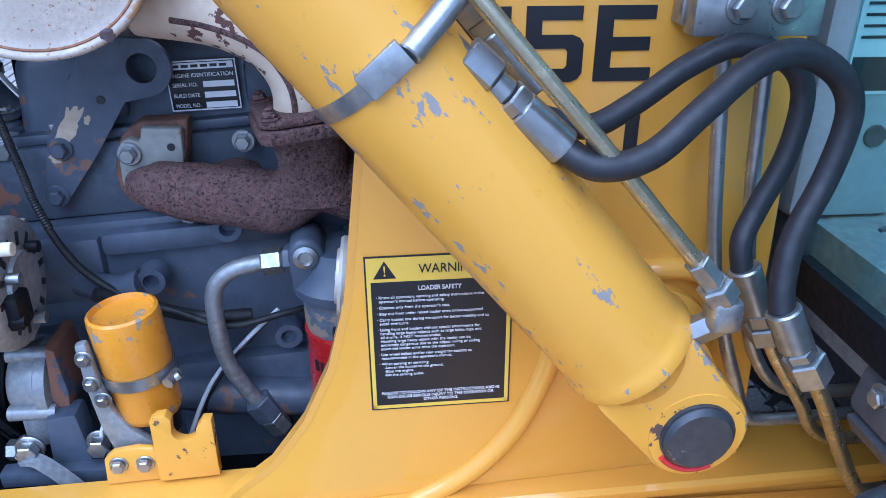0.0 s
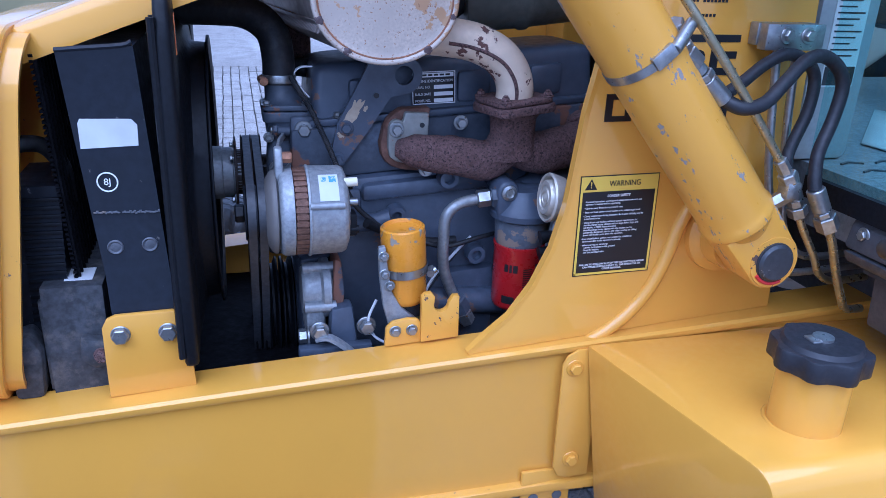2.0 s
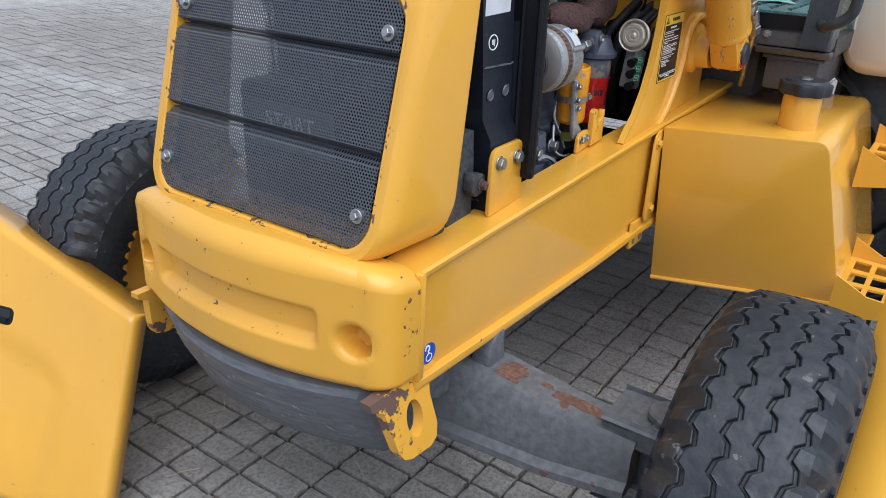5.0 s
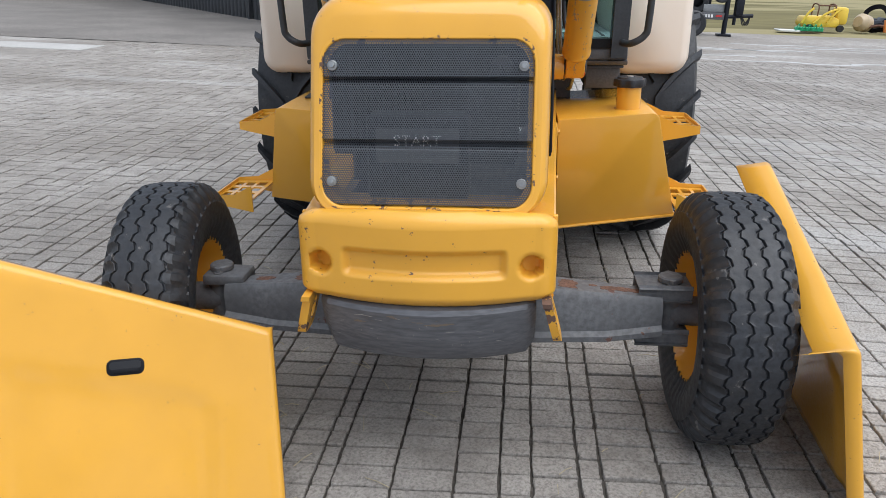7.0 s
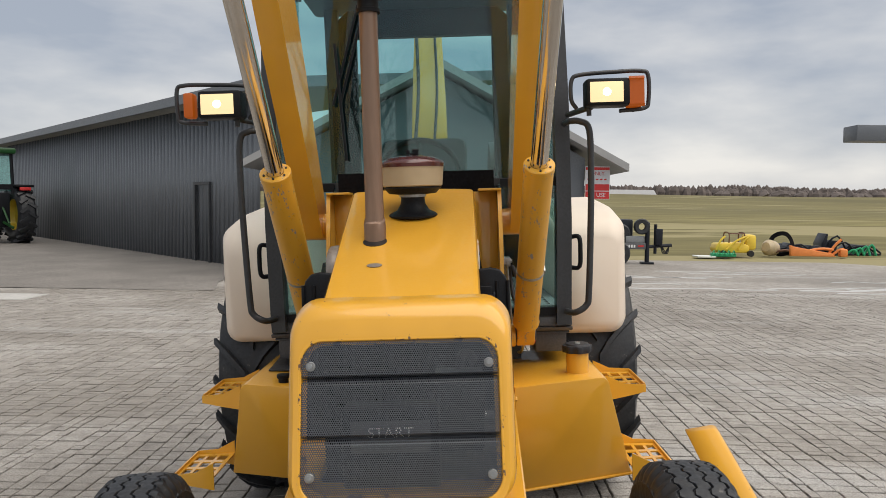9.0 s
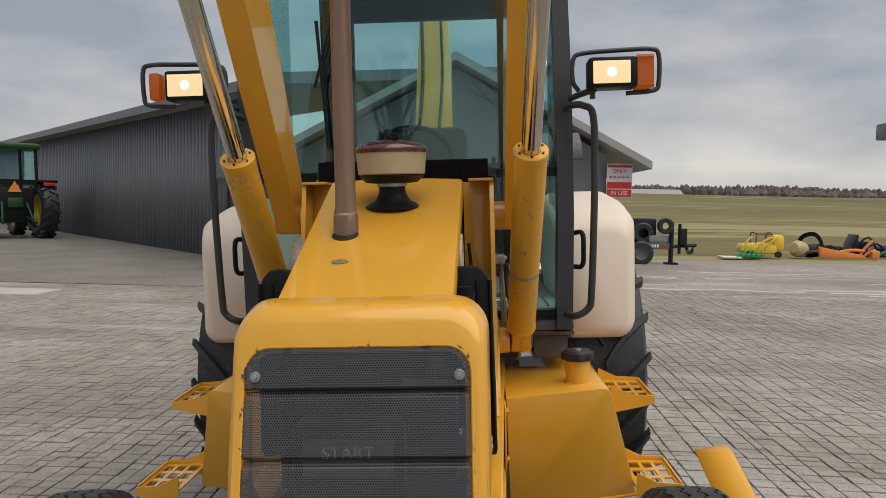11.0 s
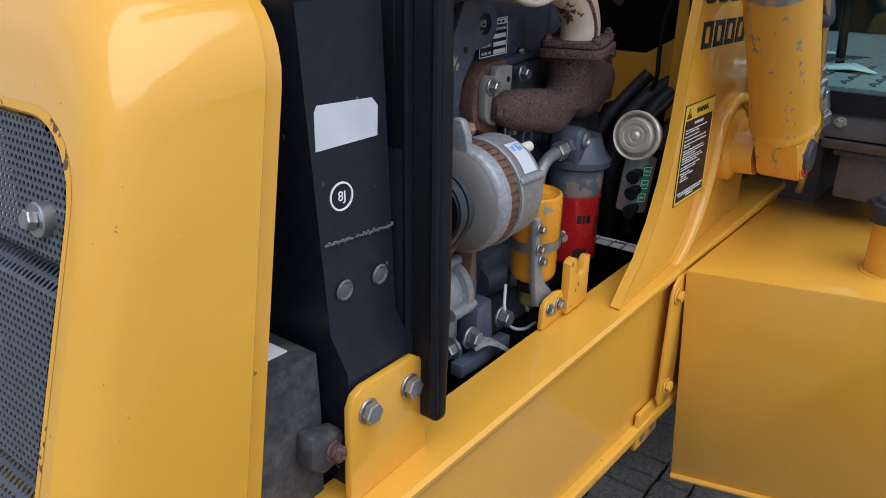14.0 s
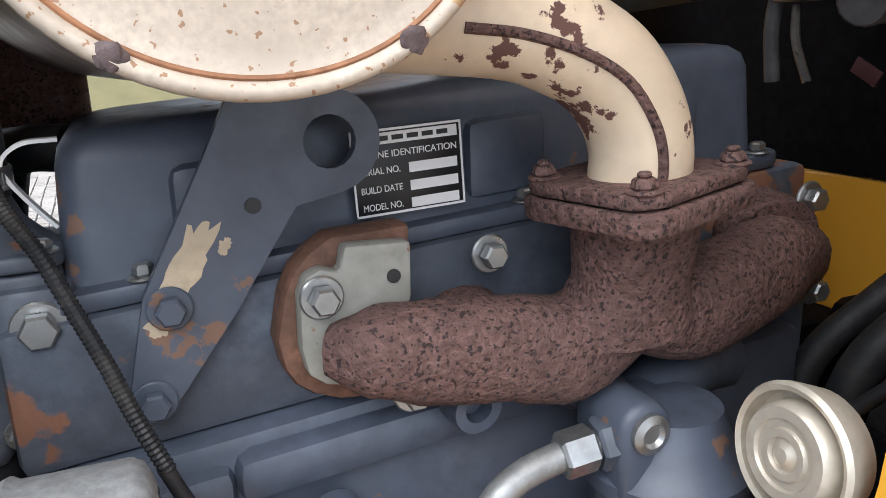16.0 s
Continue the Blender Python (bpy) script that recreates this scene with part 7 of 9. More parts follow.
for k in range(16):
    bm = B()
    box(bm, -0.400 + 0.0005 * k, -0.348 + 0.0005 * k, -0.2285, -0.2245, 0.900 + 0.0122 * k, 0.906 + 0.0122 * k, 0.001)
    part("vent_slat", bm, M_PLAS, vented_box)
bm = B()
sweep(bm, [(-0.43, -0.20, 1.14), (-0.40, -0.19, 1.155), (-0.365, -0.17, 1.150), (-0.345, -0.16, 1.115), (-0.345, -0.15, 1.06)], 0.012, 12, 6)
part("breather_hose", bm, M_RUB, backhoe, "black corrugated hose")
bm = B()
loft(bm, [[V(x, y + dy, z) for x, y in ((-0.378, -0.262), (-0.296, -0.262), (-0.296, -0.05), (-0.378, -0.05))] for dy, z in ((0.0, 0.79), (0.0, 0.90), (0.004, 0.965))], True)
bevelled(bm, 0.010, 2, 40)
casting = part("dusty_casting", bm, M_DUST, backhoe, "dusty dark cast housing by the radiator")
for k in range(7):
    bm = B()
    box(bm, -0.384, -0.374, -0.255 + 0.028 * k, -0.243 + 0.028 * k, 0.80, 0.945, 0.002)
    part("cooling_rib", bm, M_DUST, casting)
bm = B()
box(bm, -0.350, -0.312, -0.235, -0.19, 0.9652, 0.9662)
part("silver_label", bm, M_SILV, casting)
bm = B()
prism(bm, [(-0.330, 0.895), (-0.288, 0.885), (-0.283, 0.868), (-0.292, 0.850), (-0.315, 0.845), (-0.333, 0.86)], "y", -0.285, -0.262, 0.004)
part("cast_ear", bm, M_DUST, casting)
bm = B()
bolt(bm, (-0.303, -0.285, 0.868), (0, -1, 0), 0.009, 0.010, 1.3)
part("rusty_bolt", bm, M_RUST, casting)
bm = B()
prism(bm, [(-0.43, 0.795), (-0.39, 0.795), (-0.385, 0.87), (-0.40, 0.90), (-0.43, 0.89)], "y", -0.27, -0.22, 0.008)
part("cast_foot", bm, M_DUST, backhoe)
bm = B()
box(bm, -0.54, 0.70, -0.27, 0.27, 0.735, 0.75)
part("belly_pan", bm, M_DARK, backhoe, "near-black belly pan")
# ---- hoses, tubes and decals on the loader tower ----
bm = B()
sweep(bm, [(0.525, -0.465, 1.261), (0.548, -0.482, 1.250), (0.583, -0.480, 1.256), (0.621, -0.466, 1.282), (0.660, -0.450, 1.307), (0.695, -0.440, 1.312), (0.729, -0.435, 1.295), (0.743, -0.435, 1.268), (0.734, -0.440, 1.224), (0.713, -0.450, 1.179), (0.706, -0.460, 1.147), (0.706, -0.467, 1.125)], 0.0096, 16, 7)
hose = part("hydraulic_hose", bm, M_HOSE, backhoe, "thick black hydraulic hose", 60)
bm = B()
sweep(bm, [(0.52, -0.425, 1.268), (0.558, -0.42, 1.258), (0.593, -0.41, 1.271), (0.635, -0.40, 1.296), (0.673, -0.395, 1.309), (0.713, -0.39, 1.297), (0.732, -0.39, 1.272), (0.727, -0.395, 1.226), (0.708, -0.40, 1.181), (0.695, -0.41, 1.157), (0.698, -0.417, 1.130)], 0.0090, 16, 7)
part("hydraulic_hose", bm, M_HOSE, backhoe, "thick black hydraulic hose", 60)


def fitting(pts, radii, sides, m_=None):
    g = part_empty("hose_fitting", (0, 0, 0))
    g.parent = backhoe
    tagged(g, "crimped zinc hose fitting")
    for (a, b), r, n in zip(zip(pts, pts[1:]), radii, sides):
        bm = B()
        cyl(bm, a, b, r, n=n, ch=0.0015)
        part("hex_nut" if n == 6 else "ferrule", bm, m_ or M_STEEL, g)


fitting([V(0.4620, -0.462, 1.318), V(0.480, -0.464, 1.302), V(0.490, -0.465, 1.293), V(0.498, -0.465, 1.285), V(0.529, -0.466, 1.258)], [0.0165, 0.011, 0.0145, 0.0135], [6, 16, 6, 18])
fitting([V(0.462, -0.425, 1.352), V(0.476, -0.42, 1.335), V(0.485, -0.418, 1.325), V(0.520, -0.415, 1.285)], [0.015, 0.012, 0.0125], [6, 6, 18])
fitting([V(0.706, -0.467, 1.128), V(0.722, -0.471, 1.096), V(0.728, -0.471, 1.088), V(0.742, -0.470, 1.066)], [0.0135, 0.0125, 0.0165], [18, 6, 6])
fitting([V(0.698, -0.416, 1.138), V(0.716, -0.418, 1.098), V(0.722, -0.418, 1.086), V(0.730, -0.418, 1.070)], [0.013, 0.012, 0.015], [18, 6, 6])
for pts, r, m_ in (([(0.436, -0.458, 1.345), (0.464, -0.462, 1.316)], 0.008, M_STEEL),
                   ([(0.395, -0.470, 1.440), (0.477, -0.484, 1.345), (0.547, -0.482, 1.268), (0.598, -0.478, 1.210), (0.640, -0.474, 1.162)], 0.0060, M_ZINC),
                   ([(0.740, -0.470, 1.070), (0.762, -0.464, 1.036), (0.792, -0.452, 0.985), (0.822, -0.444, 0.935), (0.842, -0.438, 0.912), (0.880, -0.43, 0.905)], 0.0068, M_ZINC),
                   ([(0.729, -0.418, 1.072), (0.745, -0.418, 1.045), (0.775, -0.418, 1.0), (0.795, -0.415, 0.968), (0.83, -0.41, 0.95), (0.90, -0.405, 0.95)], 0.0062, M_ZINC),
                   ([(0.668, -0.372, 1.345), (0.680, -0.38, 1.20), (0.690, -0.385, 1.12), (0.706, -0.39, 1.06), (0.724, -0.392, 1.01), (0.740, -0.392, 0.972), (0.765, -0.392, 0.962), (0.90, -0.39, 0.965)], 0.0062, M_STEEL),
                   ([(0.706, -0.368, 1.345), (0.715, -0.372, 1.20), (0.728, -0.375, 1.10), (0.745, -0.378, 1.03), (0.79, -0.38, 0.985), (0.90, -0.38, 0.985)], 0.0062, M_STEEL)):
    bm = B()
    sweep(bm, pts, r, 12, 6)
    part("hydraulic_tube", bm, m_, backhoe, "bent steel hydraulic tube")
bm = B()
cyl(bm, (0.628, -0.475, 1.176), (0.645, -0.473, 1.156), 0.0095, n=6, ch=0.001)
cyl(bm, (0.645, -0.473, 1.156), (0.655, -0.472, 1.142), 0.0135, n=6, ch=0.0015)
box(bm, 0.645, 0.668, -0.484, -0.460, 1.118, 1.144, 0.004)
cyl(bm, (0.660, -0.470, 1.124), (0.640, -0.462, 1.108), 0.011, n=6, ch=0.0015)
part("elbow_fitting", bm, M_STEEL, backhoe, "zinc elbow fitting on the cylinder")
bm = B()
box(bm, 0.640, 0.738, -0.386, -0.366, 1.313, 1.350, 0.002, Matrix.Translation((0, 0, 0)))
box(bm, 0.638, 0.738, -0.366, -0.346, 1.318, 1.350, 0.002)
tc = part("tube_clamp_block", bm, M_STEEL, backhoe, "bolted steel tube clamp block")
for x in (0.674, 0.709):
    bm = B()
    bolt(bm, (x, -0.386, 1.334), (0, -1, 0), 0.0085, 0.007, 1.45)
    part("clamp_bolt", bm, M_STEEL, tc)
bm = B()
cyl(bm, CA + CD * 0.381 + V(0.018, -0.052, 0.010), CA + CD * 0.381 + V(0.050, -0.030, 0.042), 0.008, n=14, ch=0.001)
box(bm, -0.016, 0.016, -0.009, 0.009, -0.004, 0.004, 0.001, Matrix.Translation(CA + CD * 0.381 + V(0.004, -0.0535, 0.002)) @ Matrix.Rotation(radians(-42), 4, "Y") @ Matrix.Rotation(radians(90), 4, "X"))
part("worm_screw", bm, M_STEEL, backhoe)

# warning decal
DM = pose(0.4605, -0.3456, 1.0445, 90, -0.8, 0)
bm = B()
box(bm, -0.0655, 0.0655, -0.081, 0.081, 0, 0.0008, 0, DM)
decal = part("warning_decal", bm, M_INK, backhoe, "black and yellow loader safety warning decal")
bm = B()
for x0, x1, y0, y1 in ((-0.064, 0.064, 0.056, 0.0795), (-0.064, -0.0605, -0.0795, 0.056), (0.0605, 0.064, -0.0795, 0.056), (-0.064, 0.064, -0.0795, -0.076)):
    box(bm, x0, x1, y0, y1, 0.0008, 0.0012, 0, DM)
part("yellow_field", bm, M_DECY, decal)
bm = B()
prism(bm, [(-0.058, 0.0595), (-0.038, 0.0595), (-0.048, 0.0765)], "z", 0.0012, 0.0016, 0, DM)
part("alert_triangle", bm, M_INK, decal)
words("lettering", "!", 0.014, DM @ pose(-0.048, 0.0665, 0.0018), M_DECY, decal)
words("lettering", "WARNING", 0.0125, DM @ pose(0.008, 0.0675, 0.0016), M_INK, decal, width=0.052)
words("lettering", "LOADER SAFETY", 0.0062, DM @ pose(0.0, 0.0485, 0.0012), M_SILV, decal, width=0.038)
y = 0.0405
for txt in ("· Know all operation, warning and safety instructions in the", "  operator's manual before operating.", None,
            "· Operate only from the operator's seat.", None,
            "· Stay out from under raised loader arms unless supported", None,
            "· Carry bucket low during transport for better visibility and to", "  avoid overturns.", None,
            "· Using front end loaders without special attachments for", "  handling large heavy objects such as large bales, logs, and", "  oil drums, is NOT recommended.", "  Handling large heavy object with the loader can be", "  extremely dangerous due to the object rolling or sliding", "  down the loader arms onto the operator.", None,
            "· Use wheel ballast and/or rear weight for stability as", "  recommended in the operator's manual.", None,
            "· When parking or servicing:", "    -Lower the bucket to the ground.", "    -Stop the engine.", "    -Set the parking brake."):
    if txt is None:
        y -= 0.0022
        continue
    words("lettering", txt, 0.0040, DM @ pose(-0.0565, y, 0.0012), M_SILV, decal, "LEFT", thick=0.0002)
    y -= 0.00405
for k, txt in enumerate(("FAILURE TO FOLLOW ANY OF THE INSTRUCTIONS ABOVE", "CAN CAUSE SERIOUS INJURY TO THE OPERATOR OR", "OTHER PERSONS.")):
    words("lettering", txt, 0.0042, DM @ pose(0.0, -0.0625 - 0.0043 * k, 0.0012), M_SILV, decal, thick=0.0003)

# model number in block figures, and plain blocks where the maker's name stands
FIVE = [(0, 1), (0.95, 1), (0.95, 0.82), (0.27, 0.82), (0.27, 0.63), (0.8, 0.63), (0.93, 0.59), (1, 0.51), (1, 0.12), (0.93, 0.04), (0.8, 0), (0.2, 0), (0.07, 0.04), (0, 0.12), (0, 0.25), (0.27, 0.25), (0.27, 0.18), (0.68, 0.18), (0.73, 0.22), (0.73, 0.41), (0.68, 0.45), (0.0, 0.45)]
EEE = [(0, 0), (0, 1), (1, 1), (1, 0.82), (0.28, 0.82), (0.28, 0.59), (0.94, 0.59), (0.94, 0.41), (0.28, 0.41), (0.28, 0.18), (1, 0.18), (1, 0)]
BLOCK = [(0, 0), (0, 1), (1, 1), (1, 0), (0.02, 0), (0.02, 0.2), (0.74, 0.2), (0.74, 0.8), (0.26, 0.8), (0.26, 0.2), (0.01, 0.2)]
for side in (1, -1):
    for k, ch in enumerate((FIVE, FIVE, FIVE, EEE)):
        bm = B()
        prism(bm, [(0.414 + 0.0555 * (k if side > 0 else 3 - k) + 0.046 * (u if side > 0 else 1 - u), 1.272 + 0.0002 * k + 0.058 * w) for u, w in ch], "y", side * -0.3464, side * -0.3452)
        part("numeral", bm, M_INK, backhoe, "black numeral of the model number 555E")
for x in (0.421, 0.474, 0.527, 0.580):
    bm = B()
    prism(bm, [(x + 0.043 * u, 1.206 + 0.040 * w) for u, w in BLOCK], "y", -0.3464, -0.3452)
    part("name_block", bm, M_INK, backhoe)
bm = B()
for k, (x, z, w) in enumerate(((0.52, 1.385, 0.05), (0.575, 1.385, 0.03), (0.52, 1.375, 0.03), (0.555, 1.375, 0.045), (0.55, 1.355, 0.03))):
    for j in range(int(w / 0.006)):
        box(bm, x + 0.006 * j, x + 0.006 * j + 0.004, -0.3460, -0.3452, z, z + 0.004)
part("small_print_bars", bm, M_INK, backhoe)

# blue tie-down sign on the frame
bm = B()
sy = rail_y(-0.498) + 0.010
cyl(bm, (-0.498, sy, 0.610), (-0.498, sy - 0.001, 0.610), 0.0205, n=36)
sign = part("tie_down_decal", bm, M_BLUEDEC, backhoe, "round blue tie-down decal")
bm = B()
pts = [V(-0.503 + 0.006 * math.cos(a), sy - 0.0012, 0.621 + 0.006 * math.sin(a)) for a in [radians(200 - 27 * k) for k in range(11)]]
sweep(bm, pts + [V(-0.498, sy - 0.0012, 0.609)], 0, 4, 1, flat=(0.0012, 0.0035))
pts = [V(-0.498 + 0.0085 * math.cos(2 * math.pi * k / 20), sy - 0.0012, 0.602 + 0.0075 * math.sin(2 * math.pi * k / 20)) for k in range(21)]
sweep(bm, pts, 0, 4, 1, flat=(0.0012, 0.0016))
sweep(bm, [V(-0.498, sy - 0.0012, 0.607), V(-0.498, sy - 0.0012, 0.598)], 0, 4, 1, flat=(0.0012, 0.002))
part("hook_sign", bm, M_SILV, sign)
# drilled tab under the rail
bm = B()
box(bm, 0.335, 0.425, -0.362, -0.354, 0.540, 0.612, 0.002)
tb = part("drilled_tab", bm, M_YELW, backhoe)
for x in (0.358, 0.402):
    bm = B()
    cyl(bm, (x, -0.362, 0.558), (x, -0.3632, 0.558), 0.009, n=14)
    part("tab_hole", bm, M_GREY, tb)
# ---- loose engine side panels, leaning by the front tyres ----
def side_panel(name, origin, h, w, n_out, label):
    """h: along the panel, w: up in it, n_out: its painted side. Front edge at the origin, top edge rising like the hood."""
    root = thing(name, label, "engine panel", origin, group="loose engine side panels")
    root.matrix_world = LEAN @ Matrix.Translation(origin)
    h, w, n_out = Vector(h).normalized(), Vector(w).normalized(), Vector(n_out).normalized()
    L = 0.80

    def at(u, v, d):
        return h * u + w * v + n_out * d

    def top(u):
        return 0.505 + 0.36 * max(0, u)
    bm = B()
    cols = []
    for i in range(33):
        f = i / 32
        col = []
        for j in range(25):
            g = j / 24
            u0 = -0.02 * (1 - g)
            u1 = L - 0.10 * (1 - g) ** 2
            u = u0 + (u1 - u0) * f
            v = top(u) * g * 0.965
            dent = soft_step(u, 0.13, 0.17) * soft_step(0.70 - u, 0.0, 0.05) * soft_step(top(u) * 0.62 - v - 0.04 * (1 - soft_step(u, 0.1, 0.22)), 0.0, 0.02)
            col.append(at(u, v, -0.007 * dent + 0.002 * math.sin(u * 7) * math.sin(v * 6)))
        for k in range(1, 7):
            a = radians(90 * k / 6)
            u = L * f
            col.append(at(u, top(u) * 0.965 + 0.020 * math.sin(a), -0.022 * (1 - math.cos(a))))
        col.append(at(L * f, top(L * f) * 0.965 + 0.020, -0.11))
        cols.append(col)
    edge = []
    for a, back in ((90, 0.030), (90, 0.0), (60, 0.0), (30, 0.0)):
        du, dn = 0.014 * math.sin(radians(a)), 0.014 * (1 - math.cos(radians(a))) + back
        edge.append([p - h * du - n_out * dn for p in cols[0]])
    loft(bm, edge + cols, False, False)
    sheet = part("panel_sheet", bm, M_YELW, root, "", 50)
    so = sheet.modifiers.new("thickness", "SOLIDIFY")
    so.thickness, so.offset = 0.004, 0.0
    hm = Matrix((( h.x, w.x, n_out.x, 0), (h.y, w.y, n_out.y, 0), (h.z, w.z, n_out.z, 0), (0, 0, 0, 1)))
    bm = B()
    prism(bm, rr(0.317, 0.413, 0.416, 0.459, 0.016), "z", -0.004, 0.005, 0.003, hm)
    latch = part("latch_bezel", bm, M_PLAS, root, "black recessed latch")
    bm = B()
    prism(bm, rr(0.325, 0.405, 0.431, 0.453, 0.009), "z", 0.005, 0.0056, 0, hm)
    part("latch_recess", bm, M_INK, latch)
    bm = B()
    prism(bm, rr(0.330, 0.398, 0.423, 0.433, 0.003), "z", 0.005, 0.009, 0.001, hm)
    part("latch_paddle", bm, M_PLAS, latch)
    return root


side_panel("engine_side_panel", (-0.800, 0.402, 0.0), (-0.276, 0.961, 0.0), (0.40, 0.085, 0.91), (-0.875, -0.251, 0.408), "loose yellow engine side panel leaning before a tyre")
bw = V(0.0, 0.17, 0.985)
side_panel("engine_side_panel", (-0.66, -1.160, 0.0), (1.0, -0.045, 0.0), bw, V(-0.06, -1, 0).cross(V(0, 0, 0)) + V(-0.06, -0.985, 0.17), "loose yellow engine side panel leaning on a front tyre")

# ---- cab ----
XC = 0.78


def bar(bm, pts, w, d):
    return sweep(bm, pts, 0, 4, 1, flat=(w, d))


for s in (1, -1):
    bm = B()
    loft(bm, [[V(XC - 0.035 + dx, s * (0.600 + dy), z), V(XC + 0.055 + dx, s * (0.600 + dy), z), V(XC + 0.055 + dx, s * (0.665 + dy), z), V(XC - 0.020 + dx, s * (0.665 + dy), z)] for dx, dy, z in ((0.0, -0.012, 1.045), (0.0, -0.01, 1.10), (0.01, 0.0, 1.5), (0.03, 0.0, 2.0), (0.07, -0.02, 2.78))], True)
    bevelled(bm, 0.008, 2)
    part("front_pillar", bm, M_CABG, backhoe, "dark grey cab front pillar")
    bm = B()
    prism(bm, [(0.822, 0.915), (1.45, 0.915), (1.45, 1.0), (0.815, 1.0)], "y", s * 0.500, s * 0.638, 0.006)
    part("mounting_block", bm, M_TRIM, backhoe, "black moulded cab mounting block")
    bm = B()
    prism(bm, [(0.800, 1.0), (1.45, 1.0), (1.45, 1.012), (0.805, 1.012)], "y", s * 0.490, s * 0.650, 0.004)
    prism(bm, [(0.785, 1.013), (1.45, 1.013), (1.45, 1.032), (0.775, 1.032)], "y", s * 0.470, s * 0.662, 0.005)
    part("ribbed_mounting", bm, M_TRIM, backhoe, "black ribbed rubber cab mounting")
    bm = B()
    prism(bm, [(0.778, 1.034), (0.86, 1.034), (0.86, 1.092), (0.795, 1.092), (0.784, 1.07)], "y", s * 0.465, s * 0.66, 0.008)
    part("sill_moulding", bm, M_TRIM, backhoe, "grey moulded cab sill")
    bm = B()
    bolt(bm, (0.784, s * 0.495, 1.062), (-1, 0, 0), 0.008, 0.006, 1.5)
    part("sill_bolt", bm, M_STEEL, backhoe)
    # lower front window with its dark border
    bm = B()
    bar(bm, [(XC + 0.004, s * 0.595, 1.10), (XC + 0.004, s * 0.36, 1.10)], 0.012, 0.035)
    bar(bm, [(XC + 0.004, s * 0.585, 1.09), (XC + 0.004, s * 0.585, 1.66)], 0.040, 0.012)
    bar(bm, [(XC + 0.004, s * 0.365, 1.09), (XC + 0.004, s * 0.365, 1.66)], 0.030, 0.012)
    bar(bm, [(XC + 0.008, s * 0.60, 1.665), (XC + 0.008, s * 0.36, 1.665)], 0.016, 0.035)
    part("window_surround", bm, M_PLAS, backhoe)
    bm = B()
    box(bm, XC + 0.004, XC + 0.009, s * 0.355, s * 0.600, 1.09, 1.665)
    g = part("lower_window", bm, M_GLASS, backhoe, "tinted lower front window")
    g.visible_shadow = False
    # door and rear glass
    bm = B()
    box(bm, XC + 0.06, 1.62, s * 0.645, s * 0.650, 1.05, 2.70)
    g = part("door_glass", bm, M_GLASS, backhoe, "tinted cab door glass")
    g.visible_shadow = False
    bm = B()
    for a, b_ in (((XC + 0.05, 1.04), (1.64, 1.04)), ((XC + 0.09, 2.72), (1.64, 2.72)), ((1.62, 1.04), (1.62, 2.74)), ((XC + 0.05, 1.62), (1.10, 1.62))):
        bar(bm, [(a[0], s * 0.648, a[1]), (b_[0], s * 0.648, b_[1])], 0.03, 0.05)
    part("door_frame", bm, M_CABG, backhoe)
    bm = B()
    sweep(bm, [(0.83, s * 0.665, 1.42), (0.81, s * 0.70, 1.42), (0.805, s * 0.705, 1.36), (0.81, s * 0.70, 1.29), (0.83, s * 0.665, 1.285)], 0.010, 10, 5)
    part("door_handle", bm, M_PLAS, backhoe)
    bm = B()
    sweep(bm, [(0.76, s * 0.640, 1.908), (0.68, s * 0.650, 1.910), (0.655, s * 0.690, 1.905), (0.650, s * 0.725, 1.870), (0.650, s * 0.730, 1.70), (0.650, s * 0.725, 1.50), (0.650, s * 0.712, 1.20), (0.652, s * 0.700, 1.14), (0.66, s * 0.655, 1.110), (0.74, s * 0.63, 1.105)], 0.0135, 14, 6)
    part("grab_rail", bm, M_CABG, backhoe, "dark bent grab rail")
    bm = B()
    bar(bm, [(1.62, s * 0.64, 1.1), (1.62, s * 0.64, 2.77)], 0.06, 0.06)
    part("rear_pillar", bm, M_CABG, backhoe)
    bm = B()
    bar(bm, [(2.25, s * 0.55, 1.3), (2.14, s * 0.55, 2.77)], 0.08, 0.07)
    part("rear_pillar", bm, M_CABG, backhoe)
    # lamp in its guard
    c = V(0.56, s * 0.775, 2.005)
    lamp = part_empty("head_lamp", c)
    lamp.parent = backhoe
    tagged(lamp, "lit head lamp with an amber lens in a tube guard")
    bm = B()
    box(bm, -0.035, 0.06, -0.095, 0.080, -0.055, 0.055, 0.012)
    part("housing", bm, M_PLAS, lamp)
    bm = B()
    box(bm, -0.040, -0.034, -0.066, 0.066, -0.040, 0.040, 0.004)
    part("lens", bm, M_LENS, lamp, "bright warm lens")
    bm = B()
    lathe(bm, [(0, 0.016), (0.004, 0.010), (0.006, 0)], (-0.040, 0, 0), (-1, 0, 0), 16)
    part("bulb", bm, M_BULB, lamp)
    bm = B()
    box(bm, -0.030, 0.03, s * 0.098, s * 0.140, -0.050, 0.050, 0.010)
    part("indicator", bm, M_AMBL, lamp, "amber indicator lens")
    bm = B()
    q = s
    sweep(bm, [(0.03, -q * 0.110, -0.055), (0.02, -q * 0.132, -0.02), (0.02, -q * 0.130, 0.055), (0.02, -q * 0.095, 0.078), (0.02, q * 0.05, 0.086), (0.02, q * 0.150, 0.086), (0.02, q * 0.178, 0.066), (0.02, q * 0.178, -0.03), (0.02, q * 0.160, -0.062), (0.02, q * 0.06, -0.070)], 0.0085, 12, 6)
    part("guard_tube", bm, M_CABG, lamp)
    bm = B()
    sweep(bm, [(0.03, -q * 0.05, -0.05), (0.10, -q * 0.10, -0.06), (0.20, -q * 0.12, -0.06)], 0.012, 10, 4)
